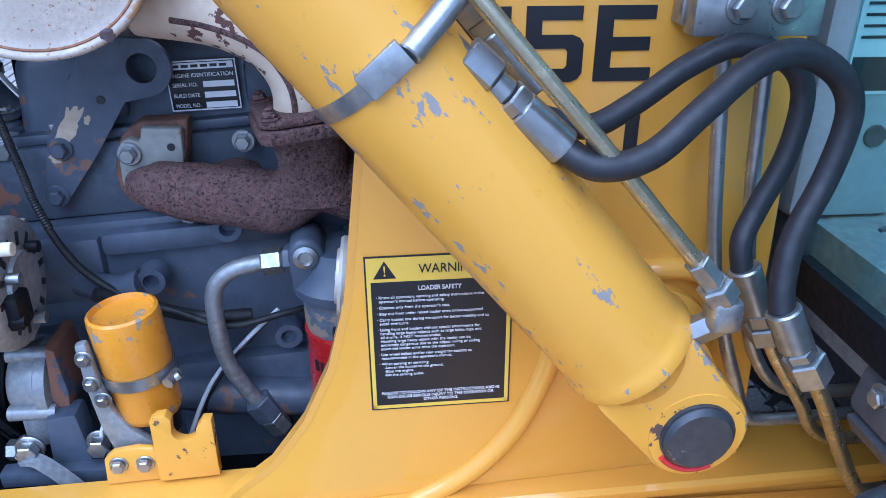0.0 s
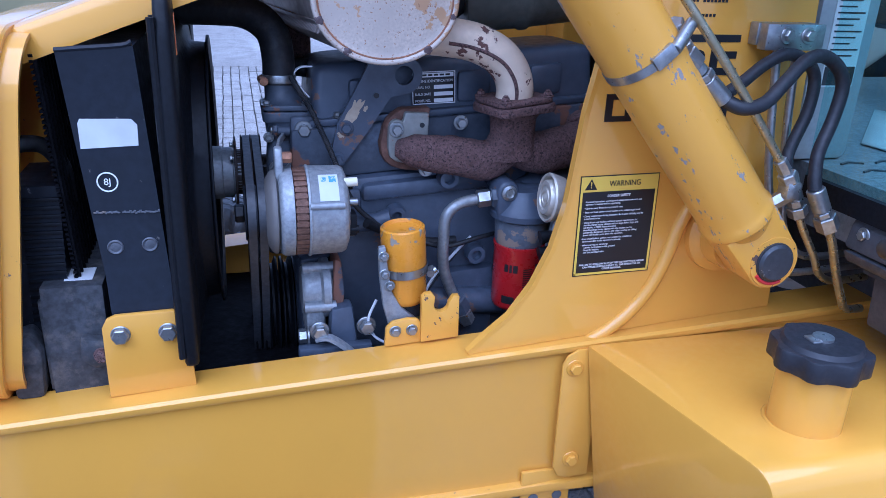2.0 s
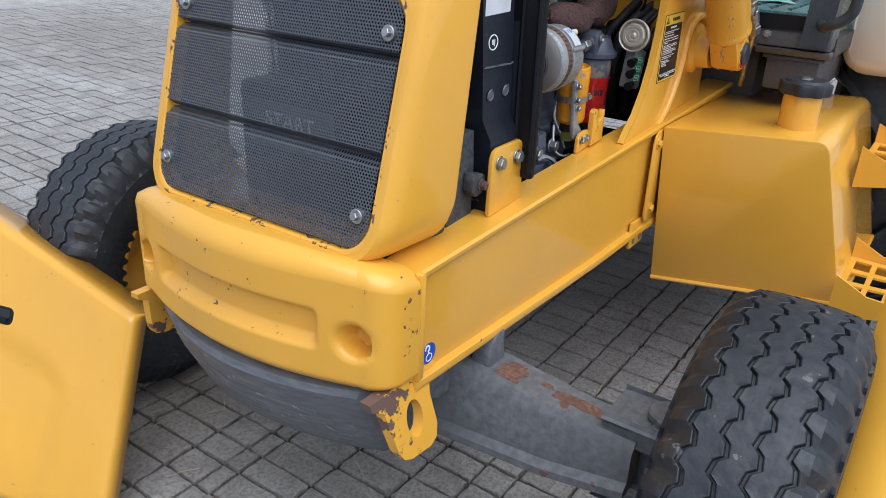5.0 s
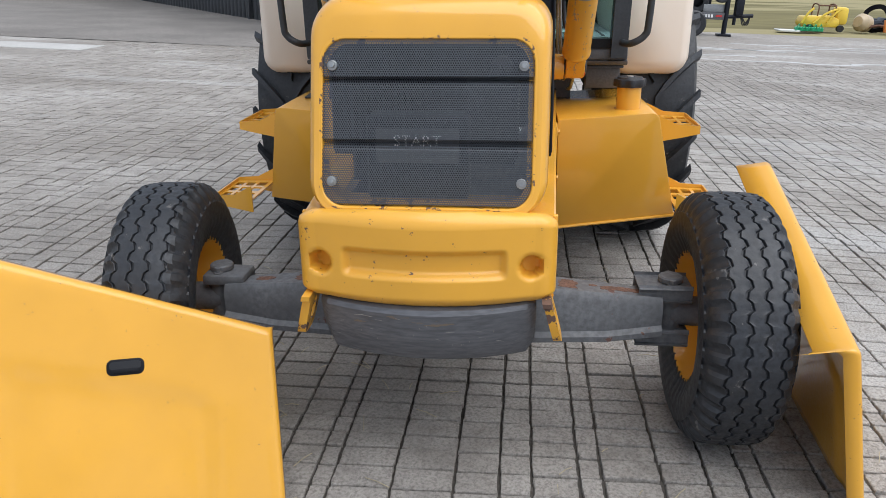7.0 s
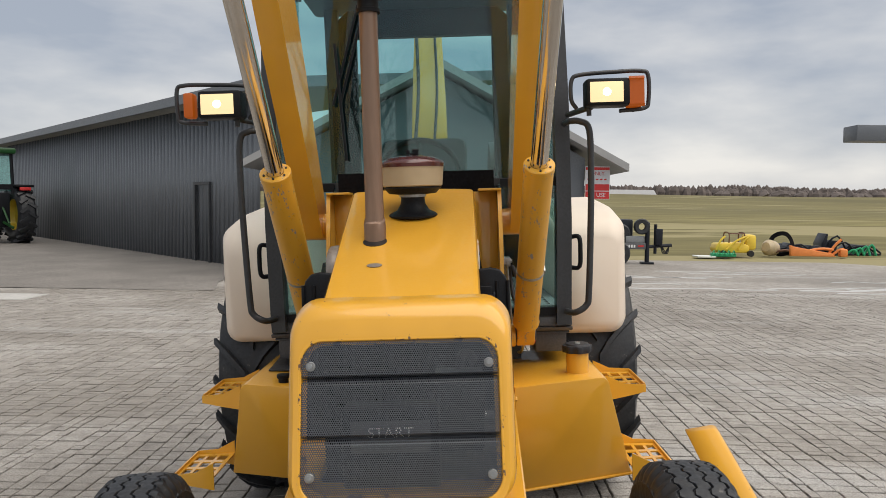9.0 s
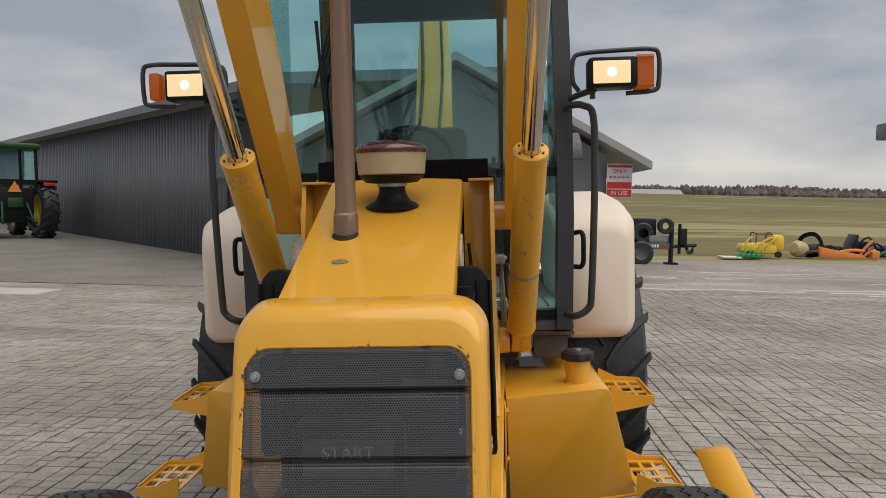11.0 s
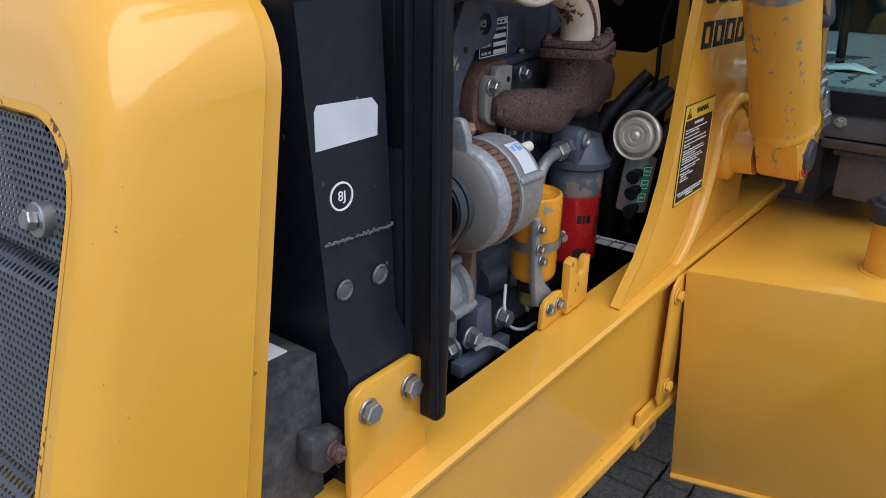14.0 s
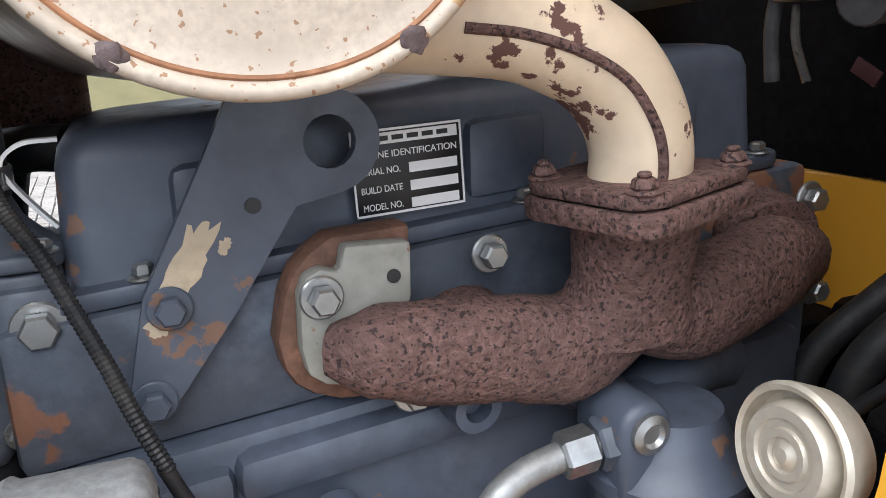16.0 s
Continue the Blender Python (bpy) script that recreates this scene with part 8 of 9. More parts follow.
    cyl(bm, (0.03, -q * 0.06, -0.055), (0.03, -q * 0.06, -0.085), 0.010, n=12)
    part("lamp_bracket", bm, M_CABG, lamp)
bm = B()
prism(bm, [(0.96, 0.84), (1.45, 0.84), (1.45, 1.018), (0.975, 1.018), (0.96, 0.98)], "y", -0.450, 0.450, 0.008)
part("cab_underside", bm, M_TRIM, backhoe, "dark cab underside above the frame")
bm = B()
prism(bm, [(0.60, 0.835), (0.808, 0.835), (0.808, 0.872), (0.70, 0.905), (0.60, 0.925)], "y", -0.336, -0.328, 0.002)
part("tower_foot_plate", bm, M_YEL, backhoe)
bm = B()
box(bm, XC + 0.03, XC + 0.035, -0.595, 0.595, 1.68, 2.72)
g = part("windshield", bm, M_SHIELD, backhoe, "tinted cab windshield")
g.visible_shadow = False
bm = B()
bar(bm, [(XC + 0.03, -0.60, 1.672), (XC + 0.03, 0.60, 1.672)], 0.02, 0.03)
part("windshield_seal", bm, M_CABG, backhoe)
bm = B()
bar(bm, [(XC + 0.06, -0.60, 2.745), (XC + 0.06, 0.60, 2.745)], 0.05, 0.08)
part("windshield_frame", bm, M_CABG, backhoe)
bm = B()
box(bm, 0.68, 2.30, -0.68, 0.68, 2.765, 2.86, 0.03)
part("cab_roof", bm, M_CABG, backhoe, "dark cab roof with work lamps")
for y in (0.48, -0.48):
    bm = B()
    box(bm, 0.70, 0.78, y - 0.09, y + 0.09, 2.69, 2.765, 0.01)
    wl2 = part("work_lamp", bm, M_PLAS, backhoe, "lit roof work lamp")
    bm = B()
    box(bm, 0.694, 0.699, y - 0.075, y + 0.01, 2.70, 2.75)
    part("lens", bm, M_LENS, wl2)
    bm = B()
    box(bm, 0.694, 0.699, y + 0.02, y + 0.08, 2.70, 2.75)
    part("amber_lens", bm, M_AMBL, wl2)
bm = B()
for y0, z0, y1, z1 in ((0.20, 2.44, 0.32, 2.02), (0.23, 2.44, 0.35, 2.02)):
    sweep(bm, [(XC, y0, z0), (XC, y1, z1)], 0.006, 8, 1)
sweep(bm, [(XC - 0.005, 0.335, 2.28), (XC - 0.005, 0.30, 1.78)], 0.007, 8, 1)
part("wiper", bm, M_PLAS, backhoe, "black windshield wiper")
bm = B()
box(bm, 0.83, 2.2, -0.62, 0.62, 1.02, 1.12)
floor_part = part("cab_floor", bm, paint("dark_floor_mat", (0.30, 0.32, 0.33), 0.6, vary=0.15, scale=10, fine=120, grain=0.3, bump=0.2), backhoe, "dark rubber cab floor mat")
for i in range(5):
    for j in range(6):
        bm = B()
        prism(bm, [(-0.022, -0.006), (0.0, 0.004), (0.022, -0.006), (0.022, -0.001), (0.0, 0.009), (-0.022, -0.001)], "z", 0.0, 0.003, 0, Matrix.Translation((0.90 + 0.07 * i, -0.57 + 0.05 * j, 1.12)))
        part("mat_ridge", bm, M_TRIM, floor_part)
bm = B()
prism(bm, [(0.80, 1.12), (0.915, 1.12), (0.918, 1.50), (0.96, 1.60), (0.94, 1.64), (0.80, 1.645)], "y", -0.295, 0.295, 0.015)
console = part("dash_console", bm, paint("pale_grey_console", (0.40, 0.42, 0.42), 0.55, vary=0.06, scale=12, fine=120, grain=0.1), backhoe, "pale grey moulded dash console")
bm = B()
box(bm, 0.826, 0.888, -0.2965, -0.2952, 1.245, 1.43)
notice = part("white_notice", bm, M_LABELP, console, "white printed notice")
bm = B()
for k in range(14):
    z = 1.42 - 0.0095 * k
    box(bm, 0.831, 0.883 - 0.009 * (k % 3), -0.2972, -0.2965, z - 0.0025, z)
box(bm, 0.828, 0.886, -0.2972, -0.2965, 1.248, 1.278)
tagged(part("print_bar", bm, M_CABG, notice), kind="stuff")
bm = B()
lathe(bm, [(0, 0.011), (0.003, 0.010), (0.003, 0.004), (0.001, 0.0)], (0.868, -0.295, 1.205), (0, -1, 0), 18)
part("screw_cap", bm, M_TRIM, console)
bm = B()
pts = [V(1.08 + 0.06 * math.sin(a), 0.19 * math.cos(a), 1.72 + 0.17 * math.sin(a)) for a in [2 * math.pi * k / 28 for k in range(29)]]
sweep(bm, pts, 0.014, 10, 1)
for a in (90, 210, 330):
    sweep(bm, [(1.08, 0, 1.71), (1.08 + 0.06 * math.sin(radians(a)), 0.19 * math.cos(radians(a)), 1.72 + 0.17 * math.sin(radians(a)))], 0.010, 8, 1)
sweep(bm, [(1.08, 0, 1.71), (0.98, 0, 1.50)], 0.03, 12, 1)
part("steering_wheel", bm, M_PLAS, backhoe, "black steering wheel")
bm = B()
box(bm, 1.35, 1.80, -0.24, 0.24, 1.30, 1.42, 0.04)
box(bm, 1.72, 1.84, -0.24, 0.24, 1.40, 1.95, 0.05)
box(bm, 1.45, 1.75, -0.16, 0.16, 1.12, 1.30, 0.02)
part("operator_seat", bm, M_SEAT, backhoe, "dark fabric operator seat")
bm = B()
rows = []
for a in range(9):
    row = []
    for b in range(7):
        u, w = a / 8, b / 6
        p = V(1.03, -0.20, 0) * (1 - u) * (1 - w) + V(1.34, 0.10, 0) * u * (1 - w) + V(1.05, -0.50, 0) * (1 - u) * w + V(1.42, -0.34, 0) * u * w
        row.append(V(p.x, p.y, 1.126 + 0.008 * noise.noise(V(u * 3, w * 3, 1.0))))
    rows.append(row)
loft(bm, rows, False, False)
paper = part("paper_sack", bm, M_LABELP, backhoe, "pale printed paper sack on the cab floor", 60)
so = paper.modifiers.new("thickness", "SOLIDIFY")
so.thickness = 0.003
bm = B()
for k in range(6):
    box(bm, 1.10 + 0.03 * k, 1.118 + 0.03 * k, -0.40 - 0.01 * k, -0.33 + 0.004 * (k % 3), 1.1335, 1.1345)
tagged(part("printed_bar", bm, M_CABG, paper), kind="stuff")
# two levers and rear window frame
for y in (-0.40, 0.42):
    bm = B()
    sweep(bm, [(1.2, y, 1.12), (1.15, y * 0.95, 1.5), (1.12, y * 0.9, 1.75)], 0.010, 8, 3)
    part("control_lever", bm, M_PLAS, backhoe)
bm = B()
prism(bm, [(-0.56, 1.78), (-0.415, 1.78), (-0.415, 2.60), (0.405, 2.60), (0.405, 1.78), (0.56, 1.78), (0.57, 2.66), (0.45, 2.765), (-0.45, 2.765), (-0.57, 2.66)], "x", 2.14, 2.19)
box(bm, 2.18, 2.22, -0.55, 0.55, 0.95, 1.78)
part("rear_frame", bm, M_PLAS, backhoe, "dark frame round the rear cab window")
# backhoe boom folded up behind the cab
bm = B()
rings = []
for x, z, w, d in ((2.75, 0.75, 0.15, 0.16), (2.85, 1.3, 0.14, 0.17), (3.05, 1.9, 0.13, 0.17), (3.25, 2.4, 0.12, 0.15), (3.4, 2.9, 0.10, 0.12)):
    rings.append([V(x - d, -w, z), V(x + d, -w, z + 0.05), V(x + d, w, z + 0.05), V(x - d, w, z)])
loft(bm, rings, True)
bevelled(bm, 0.015, 2, 50)
boom = part("backhoe_boom", bm, M_YEL, backhoe, "yellow backhoe boom behind the cab")
for y, x_ in ((0.085, 0.012), (-0.05, 0.010)):
    bm = B()
    sweep(bm, [(2.62, y, 1.3), (2.84, y + 0.02, 1.9), (3.06, y - 0.01, 2.4), (3.24, y, 2.9)], x_, 8, 3)
    part("boom_hose", bm, M_HOSE, boom, "black hydraulic hose")
bm = B()
box(bm, 2.4, 2.75, -0.35, 0.35, 0.45, 1.0, 0.03)
part("swing_post", bm, M_YEL, backhoe)
bm = B()
rings = []
for k in range(9):
    a = radians(-40 + 200 * k / 8)
    rings.append([V(3.6 + 0.32 * math.cos(a), y, 1.75 + 0.32 * math.sin(a)) for y in (-1.05, -0.45)])
loft(bm, rings, False, False)
ob = part("backhoe_bucket", bm, M_GREY, backhoe, "worn grey digging bucket", 60)
sm = ob.modifiers.new("thickness", "SOLIDIFY")
sm.thickness = 0.03
# black moulded shroud ears beside the hood
for s in (1, -1):
    bm = B()
    prism(bm, [(s * 0.215, 0.86), (s * 0.326, 0.855), (s * 0.328, 1.00), (s * 0.324, 1.20), (s * 0.320, 1.31), (s * 0.310, 1.352), (s * 0.292, 1.374), (s * 0.265, 1.380), (s * 0.215, 1.375)], "x", -0.188, -0.168, 0.006)
    ear = part("shroud_ear", bm, M_PLAS, backhoe, "black moulded shroud ear", 50)
    for y in (0.319, 0.285):
        bm = B()
        sweep(bm, [(-0.190, s * (y + 0.004), 0.87), (-0.190, s * y, 1.10), (-0.190, s * (y - 0.003), 1.34)], 0.0055, 8, 4)
        part("moulded_rib", bm, M_PLAS, ear)
# ---- yard buildings and machines ----
def corrugated(name, a, b, z0, z1, pitch, depth, material, label, thick=0.05):
    a, b = Vector(a), Vector(b)
    d = (b - a)
    L = d.length
    d.normalize()
    nrm = V(-d.y, d.x, 0)
    bm = B()
    n = int(L / pitch)
    out = []
    for k in range(n):
        for f, o in ((0.0, 0.0), (0.42, 0.0), (0.5, depth), (0.92, depth)):
            out.append(a + d * (k + f) * pitch + nrm * o)
    vs0 = [bm.verts.new(V(p.x, p.y, z0)) for p in out]
    vs1 = [bm.verts.new(V(p.x, p.y, z1)) for p in out]
    for i in range(len(out) - 1):
        bm.faces.new((vs0[i], vs0[i + 1], vs1[i + 1], vs1[i]))
    ob = part(name, bm, material, None, label, 20)
    so = ob.modifiers.new("thickness", "SOLIDIFY")
    so.thickness = 0.02
    return ob


shed = thing("metal_shed", "long grey corrugated metal shed with a pale roof", "shed", (17.1, 5.6, 0))
W0, W1 = V(15.9, 4.6, 0), V(54.4, 40.0, 0)
ob = corrugated("shed_wall", W1, W0, 0.0, 4.22, 0.26, 0.035, M_SHED, "")
ob.parent = shed
ob.matrix_parent_inverse = Matrix.Translation((-17.1, -5.6, 0))
wd = (W1 - W0).normalized()
wn_ = V(-wd.y, wd.x, 0)
if wn_.x > 0:
    wn_ = -wn_
bm = B()
a, b = W0 - wd * 0.6, W1 + wd * 0.8
loft(bm, [[a + wn_ * 0.5 + V(0, 0, 4.26), a + wn_ * 0.5 + V(0, 0, 4.52), a - wn_ * 9 + V(0, 0, 5.9), a - wn_ * 9 + V(0, 0, 5.6)], [b + wn_ * 0.5 + V(0, 0, 4.26), b + wn_ * 0.5 + V(0, 0, 4.52), b - wn_ * 9 + V(0, 0, 5.9), b - wn_ * 9 + V(0, 0, 5.6)]], True)
ob = part("shed_roof", bm, M_SHED, shed)
ob.matrix_parent_inverse = Matrix.Translation((-17.1, -5.6, 0))
dm = W0 + wd * 2.6 + wn_ * 0.05
bm = B()
for u0, u1, z0, z1 in ((0.0, 0.08, 0, 2.1), (0.92, 1.0, 0, 2.1), (0.0, 1.0, 2.1, 2.18)):
    p, q = dm + wd * u0, dm + wd * u1
    loft(bm, [[p + V(0, 0, z0), p + wn_ * 0.06 + V(0, 0, z0), p + wn_ * 0.06 + V(0, 0, z1), p + V(0, 0, z1)], [q + V(0, 0, z0), q + wn_ * 0.06 + V(0, 0, z0), q + wn_ * 0.06 + V(0, 0, z1), q + V(0, 0, z1)]], True)
ob = part("door_frame", bm, M_CABG, shed)
ob.matrix_parent_inverse = Matrix.Translation((-17.1, -5.6, 0))

barn = thing("gable_barn", "dark gabled barn behind the machine with a notice board", "barn", (14.5, 0.3, 0))
bm = B()
prism(bm, [(-3.0, 0), (-3.0, 2.7), (0.3, 4.55), (3.8, 2.7), (3.8, 0)], "x", 14.5, 19.0)
ob = part("barn_wall", bm, M_SHED, barn)
ob.matrix_parent_inverse = Matrix.Translation((-14.5, -0.3, 0))
for s, y1, z1 in ((-1, -3.85, 2.40), (1, 4.5, 2.40)):
    bm = B()
    pts = [(0.3, 4.62), (y1, z1), (y1, z1 + 0.16), (0.3, 4.80)]
    prism(bm, pts, "x", 13.9, 19.6)
    ob = part("barn_roof", bm, M_ROOF, barn)
    ob.matrix_parent_inverse = Matrix.Translation((-14.5, -0.3, 0))
board = thing("notice_board", "white and red notice board on the barn", "sign", (14.3, -3.2, 2.1))
bm = B()
box(bm, 0.0, 0.03, -0.32, 0.22, -0.30, 0.42, 0.003)
part("board", bm, M_WHITE, board)
for z0, z1 in ((-0.29, -0.13), (-0.11, 0.03), (0.34, 0.40)):
    bm = B()
    box(bm, -0.004, 0.0, -0.31, 0.21, z0, z1)
    part("red_band", bm, M_REDP, board)
words("lettering", "ONLY", 0.12, pose(-0.006, -0.05, 0.26, 90, 0, -90), M_REDP, board, width=0.30)
words("lettering", "IN USE", 0.13, pose(-0.006, -0.05, -0.21, 90, 0, -90), M_WHITE, board, width=0.36)
bm = B()
for k in range(5):
    box(bm, -0.003, 0.0, -0.25 + 0.09 * k, -0.19 + 0.09 * k, 0.12, 0.15)
    box(bm, -0.006, -0.004, -0.25 + 0.09 * k, -0.19 + 0.09 * k, -0.06, -0.02)
part("print_bars", bm, M_REDP, board)

eave = thing("open_shelter", "open-sided shelter with a dark metal roof edge", "shelter", (15.5, -10.5, 0))
bm = B()
box(bm, -1.5, -0.9, -5.5, 1.78, 3.12, 3.46, 0.02)
part("shelter_roof", bm, M_SHED, eave)
for x, y in ((-1.2, -5.0), (-1.2, -2.0)):
    bm = B()
    box(bm, x, x + 0.15, y, y + 0.15, 0, 3.12)
    part("post", bm, M_GREY, eave)


def big_tyre(bm, c, r, w, axis, n_lug=18):
    axis = Vector(axis).normalized()
    h = w / 2
    lathe(bm, [(-h * 0.7, r * 0.55), (-h, r * 0.7), (-h * 0.95, r * 0.86), (-h * 0.7, r * 0.945), (h * 0.7, r * 0.945), (h * 0.95, r * 0.86), (h, r * 0.7), (h * 0.7, r * 0.55)], c, axis, 40)
    m = frame_of(axis).to_4x4()
    lugs = []
    for k in range(n_lug):
        for sg in (1, -1):
            a = 2 * math.pi * (k + (0.5 if sg > 0 else 0)) / n_lug
            t = B()
            bmesh.ops.create_cube(t, size=1.0)
            t.transform(Matrix.Translation(c) @ m @ Matrix.Rotation(a, 4, "Z") @ Matrix.Translation((r * 0.955, 0, sg * h * 0.48)) @ Matrix.Rotation(sg * 0.6, 4, "X") @ Matrix.Diagonal((r * 0.09, r * 0.10, h * 1.15, 1)))
            lugs.append(t)
    return lugs


tractor = thing("farm_tractor", "green farm tractor seen from behind, parked on gravel", "tractor", (25.0, 16.9, 0))
tractor.scale = (1.2, 1.2, 1.22)
tractor.rotation_euler = (0, 0, math.atan2(0.74, 0.67))
for y in (0.95, -0.95):
    bm = B()
    lugs = big_tyre(bm, V(0.2, y, 0.88), 0.88, 0.50, (0, 1, 0))
    w_ = part("rear_tyre", bm, M_TYRE, tractor)
    for t in lugs:
        part("lug", t, M_TYRE, w_)
    bm = B()
    lathe(bm, [(-0.18, 0.5), (-0.15, 0.46), (0, 0.42), (0.02, 0.15), (0.05, 0.0)], (0.2, y, 0.88), (0, y, 0), 28)
    part("rim", bm, M_DECY, w_)
    bm = B()
    lugs = big_tyre(bm, V(2.6, y * 0.92, 0.62), 0.62, 0.36, (0, 1, 0))
    w_ = part("front_tyre", bm, M_TYRE, tractor)
    for t in lugs:
        part("lug", t, M_TYRE, w_)
    bm = B()
    lathe(bm, [(-0.12, 0.36), (0, 0.30), (0.05, 0.0)], (2.6, y * 0.92, 0.62), (0, y, 0), 24)
    part("rim", bm, M_DECY, w_)
    bm = B()
    box(bm, -0.35, 0.85, y - 0.27, y + 0.27, 1.72, 1.80, 0.03)
    part("fender", bm, M_PLAS, tractor)
    bm = B()
    box(bm, -0.38, -0.34, y - 0.16, y + 0.16, 1.62, 1.72, 0.01)
    part("tail_lamp", bm, M_REDP, tractor)
bm = B()
box(bm, -0.1, 3.2, -0.36, 0.36, 0.62, 1.15, 0.05)
box(bm, 1.3, 3.3, -0.40, 0.40, 1.15, 1.75, 0.08)
part("body", bm, M_JD, tractor)
bm = B()
box(bm, -0.25, 0.0, -0.55, 0.55, 0.5, 1.55, 0.04)
part("hitch_frame", bm, M_PLAS, tractor)
for y in (0.42, -0.42):
    bm = B()
    sweep(bm, [(-0.2, y * 0.8, 1.15), (-0.55, y, 0.62)], 0.03, 8, 1)
    sweep(bm, [(-0.1, y * 0.8, 0.7), (-0.75, y * 1.1, 0.5)], 0.04, 8, 1)
    part("lift_link", bm, M_JD, tractor)
bm = B()
box(bm, -0.35, -0.15, -0.22, 0.22, 0.95, 1.25, 0.03)
part("valve_cluster", bm, M_JD, tractor)
for x, y in ((-0.05, 0.70), (-0.05, -0.70), (1.35, 0.66), (1.35, -0.66)):
    bm = B()
    sweep(bm, [(x, y, 1.5), (x + 0.05, y * 0.96, 2.72)], 0.05, 8, 1)
    part("cab_post", bm, M_PLAS, tractor)
bm = B()
bar(bm, [(-0.05, -0.7, 1.72), (-0.05, 0.7, 1.72)], 0.06, 0.16)
part("cab_sill", bm, M_PLAS, tractor)
bm = B()
box(bm, -0.04, -0.03, -0.66, 0.66, 1.78, 2.70)
for y in (0.68, -0.68):
    box(bm, 0.0, 1.3, y - 0.004, y + 0.004, 1.6, 2.70)
g = part("cab_glass", bm, M_GLASS, tractor)
bm = B()
box(bm, -0.15, 1.50, -0.78, 0.78, 2.72, 2.90, 0.05)
part("cab_roof", bm, M_JD, tractor)
bm = B()
prism(bm, [(-0.19, 1.42), (0.19, 1.42), (0.0, 1.75)], "x", -0.285, -0.275)
part("slow_vehicle_sign", bm, M_ORANGE, tractor)

dump = thing("waste_container", "rusty brown waste container on castors with open lids", "container", (10.75, 10.7, 0))
dump.rotation_euler = (0, 0, math.atan2(-0.5, 1.0))
bm = B()
prism(bm, [(-1.5, 0.42), (0.55, 0.42), (0.62, 0.55), (0.58, 1.48), (-1.5, 1.48)], "y", -0.1, 1.15, 0.01)
part("body", bm, paint("rusty_brown_steel", (0.05, 0.03, 0.025), 0.65, vary=0.5, scale=3, fine=20, grain=0.4, bump=0.2), dump)
bm = B()
box(bm, -1.55, 0.64, -0.14, 1.2, 1.48, 1.55, 0.01)
part("rim", bm, M_GREY, dump)
for x0 in (-1.5, -0.45):
    bm = B()
    for k in range(6):
        box(bm, x0 + 0.16 * k, x0 + 0.16 * k + 0.11, 0.0, 1.1, 1.56 + 0.1 * (x0 > -1), 1.60 + 0.1 * (x0 > -1), 0.01)
    box(bm, x0 - 0.02, x0 + 0.95, -0.02, 1.12, 1.55 + 0.1 * (x0 > -1), 1.572 + 0.1 * (x0 > -1))
    part("lid", bm, M_ROOF, dump)
for x in (-1.35, 0.25):
    for y in (0.0, 0.95):
        bm = B()
        box(bm, x - 0.05, x + 0.05, y - 0.05, y + 0.05, 0.2, 0.75, 0.01)
        part("leg", bm, M_GREY, dump)
        bm = B()
        cyl(bm, (x, y - 0.03, 0.1), (x, y + 0.03, 0.1), 0.1, n=18)
        part("castor", bm, M_RUB, dump)

trailer = thing("flat_trailer", "black flat trailer with a spare wheel and tongue jack", "trailer", (19.6, -5.45, 0))
bm = B()
box(bm, -0.1, 1.7, 0.35, 6.0, 0.44, 0.60, 0.01)
part("deck", bm, M_BLACK, trailer)
bm = B()
box(bm, -0.16, -0.06, -0.30, 1.45, 0.42, 0.60, 0.01)
beam = part("tongue_beam", bm, M_GREY, trailer)
for k in range(6):
    bm = B()
    box(bm, -0.166, -0.16, 0.10 + 0.075 * k, 0.15 + 0.075 * k, 0.47, 0.55)
    part("name_bar", bm, M_SILV, beam)
bm = B()
box(bm, -0.166, -0.16, -0.14, 0.02, 0.49, 0.54)
part("reflector", bm, M_REDP, beam)
bm = B()
box(bm, 0.15, 0.9, 0.10, 1.35, 0.60, 1.28, 0.06)
part("toolbox", bm, M_BLACK, trailer)
bm = B()
box(bm, -0.10, 0.12, -0.20, 0.36, 0.60, 0.80, 0.02)
part("battery_box", bm, M_ALU, trailer)
for y in (0.62, 1.12):
    bm = B()
    lathe(bm, [(-0.11, 0.19), (-0.11, 0.30), (-0.07, 0.34), (0.07, 0.34), (0.11, 0.30), (0.11, 0.19)], (-0.28, y, 0.31), (1, 0, 0), 28)
    w_ = part("wheel", bm, M_TYRE, trailer)
    bm = B()
    lathe(bm, [(-0.05, 0.0), (-0.05, 0.12), (-0.10, 0.20), (0.10, 0.20)], (-0.28, y, 0.31), (1, 0, 0), 24)
    part("rim", bm, M_GREY, w_)
bm = B()
lathe(bm, [(-0.09, 0.14), (-0.10, 0.26), (-0.06, 0.30), (0.06, 0.30), (0.10, 0.26), (0.09, 0.14)], (0.02, 0.52, 0.86), (1, 0, 0), 28)
part("spare_wheel", bm, M_TYRE, trailer)
bm = B()
lathe(bm, [(-0.07, 0.10), (-0.08, 0.20), (-0.05, 0.23), (0.05, 0.23), (0.08, 0.20), (0.07, 0.10)], (-0.12, -0.08, 1.08), (1, 0, 0), 24)
part("hose_reel", bm, M_TYRE, trailer)
bm = B()
cyl(bm, (-0.12, -0.25, 0.06), (-0.12, -0.25, 1.20), 0.065, n=14)
part("jack_post", bm, M_BLACK, trailer)
bm = B()
box(bm, -0.28, 0.04, -0.42, -0.08, 0.0, 0.06, 0.01)
part("jack_foot", bm, M_BLACK, trailer)
bm = B()
cyl(bm, (-0.12, -0.48, 0.30), (-0.12, -0.48, 1.15), 0.045, n=14)
part("jack_post", bm, M_BLACK, trailer)
bm = B()
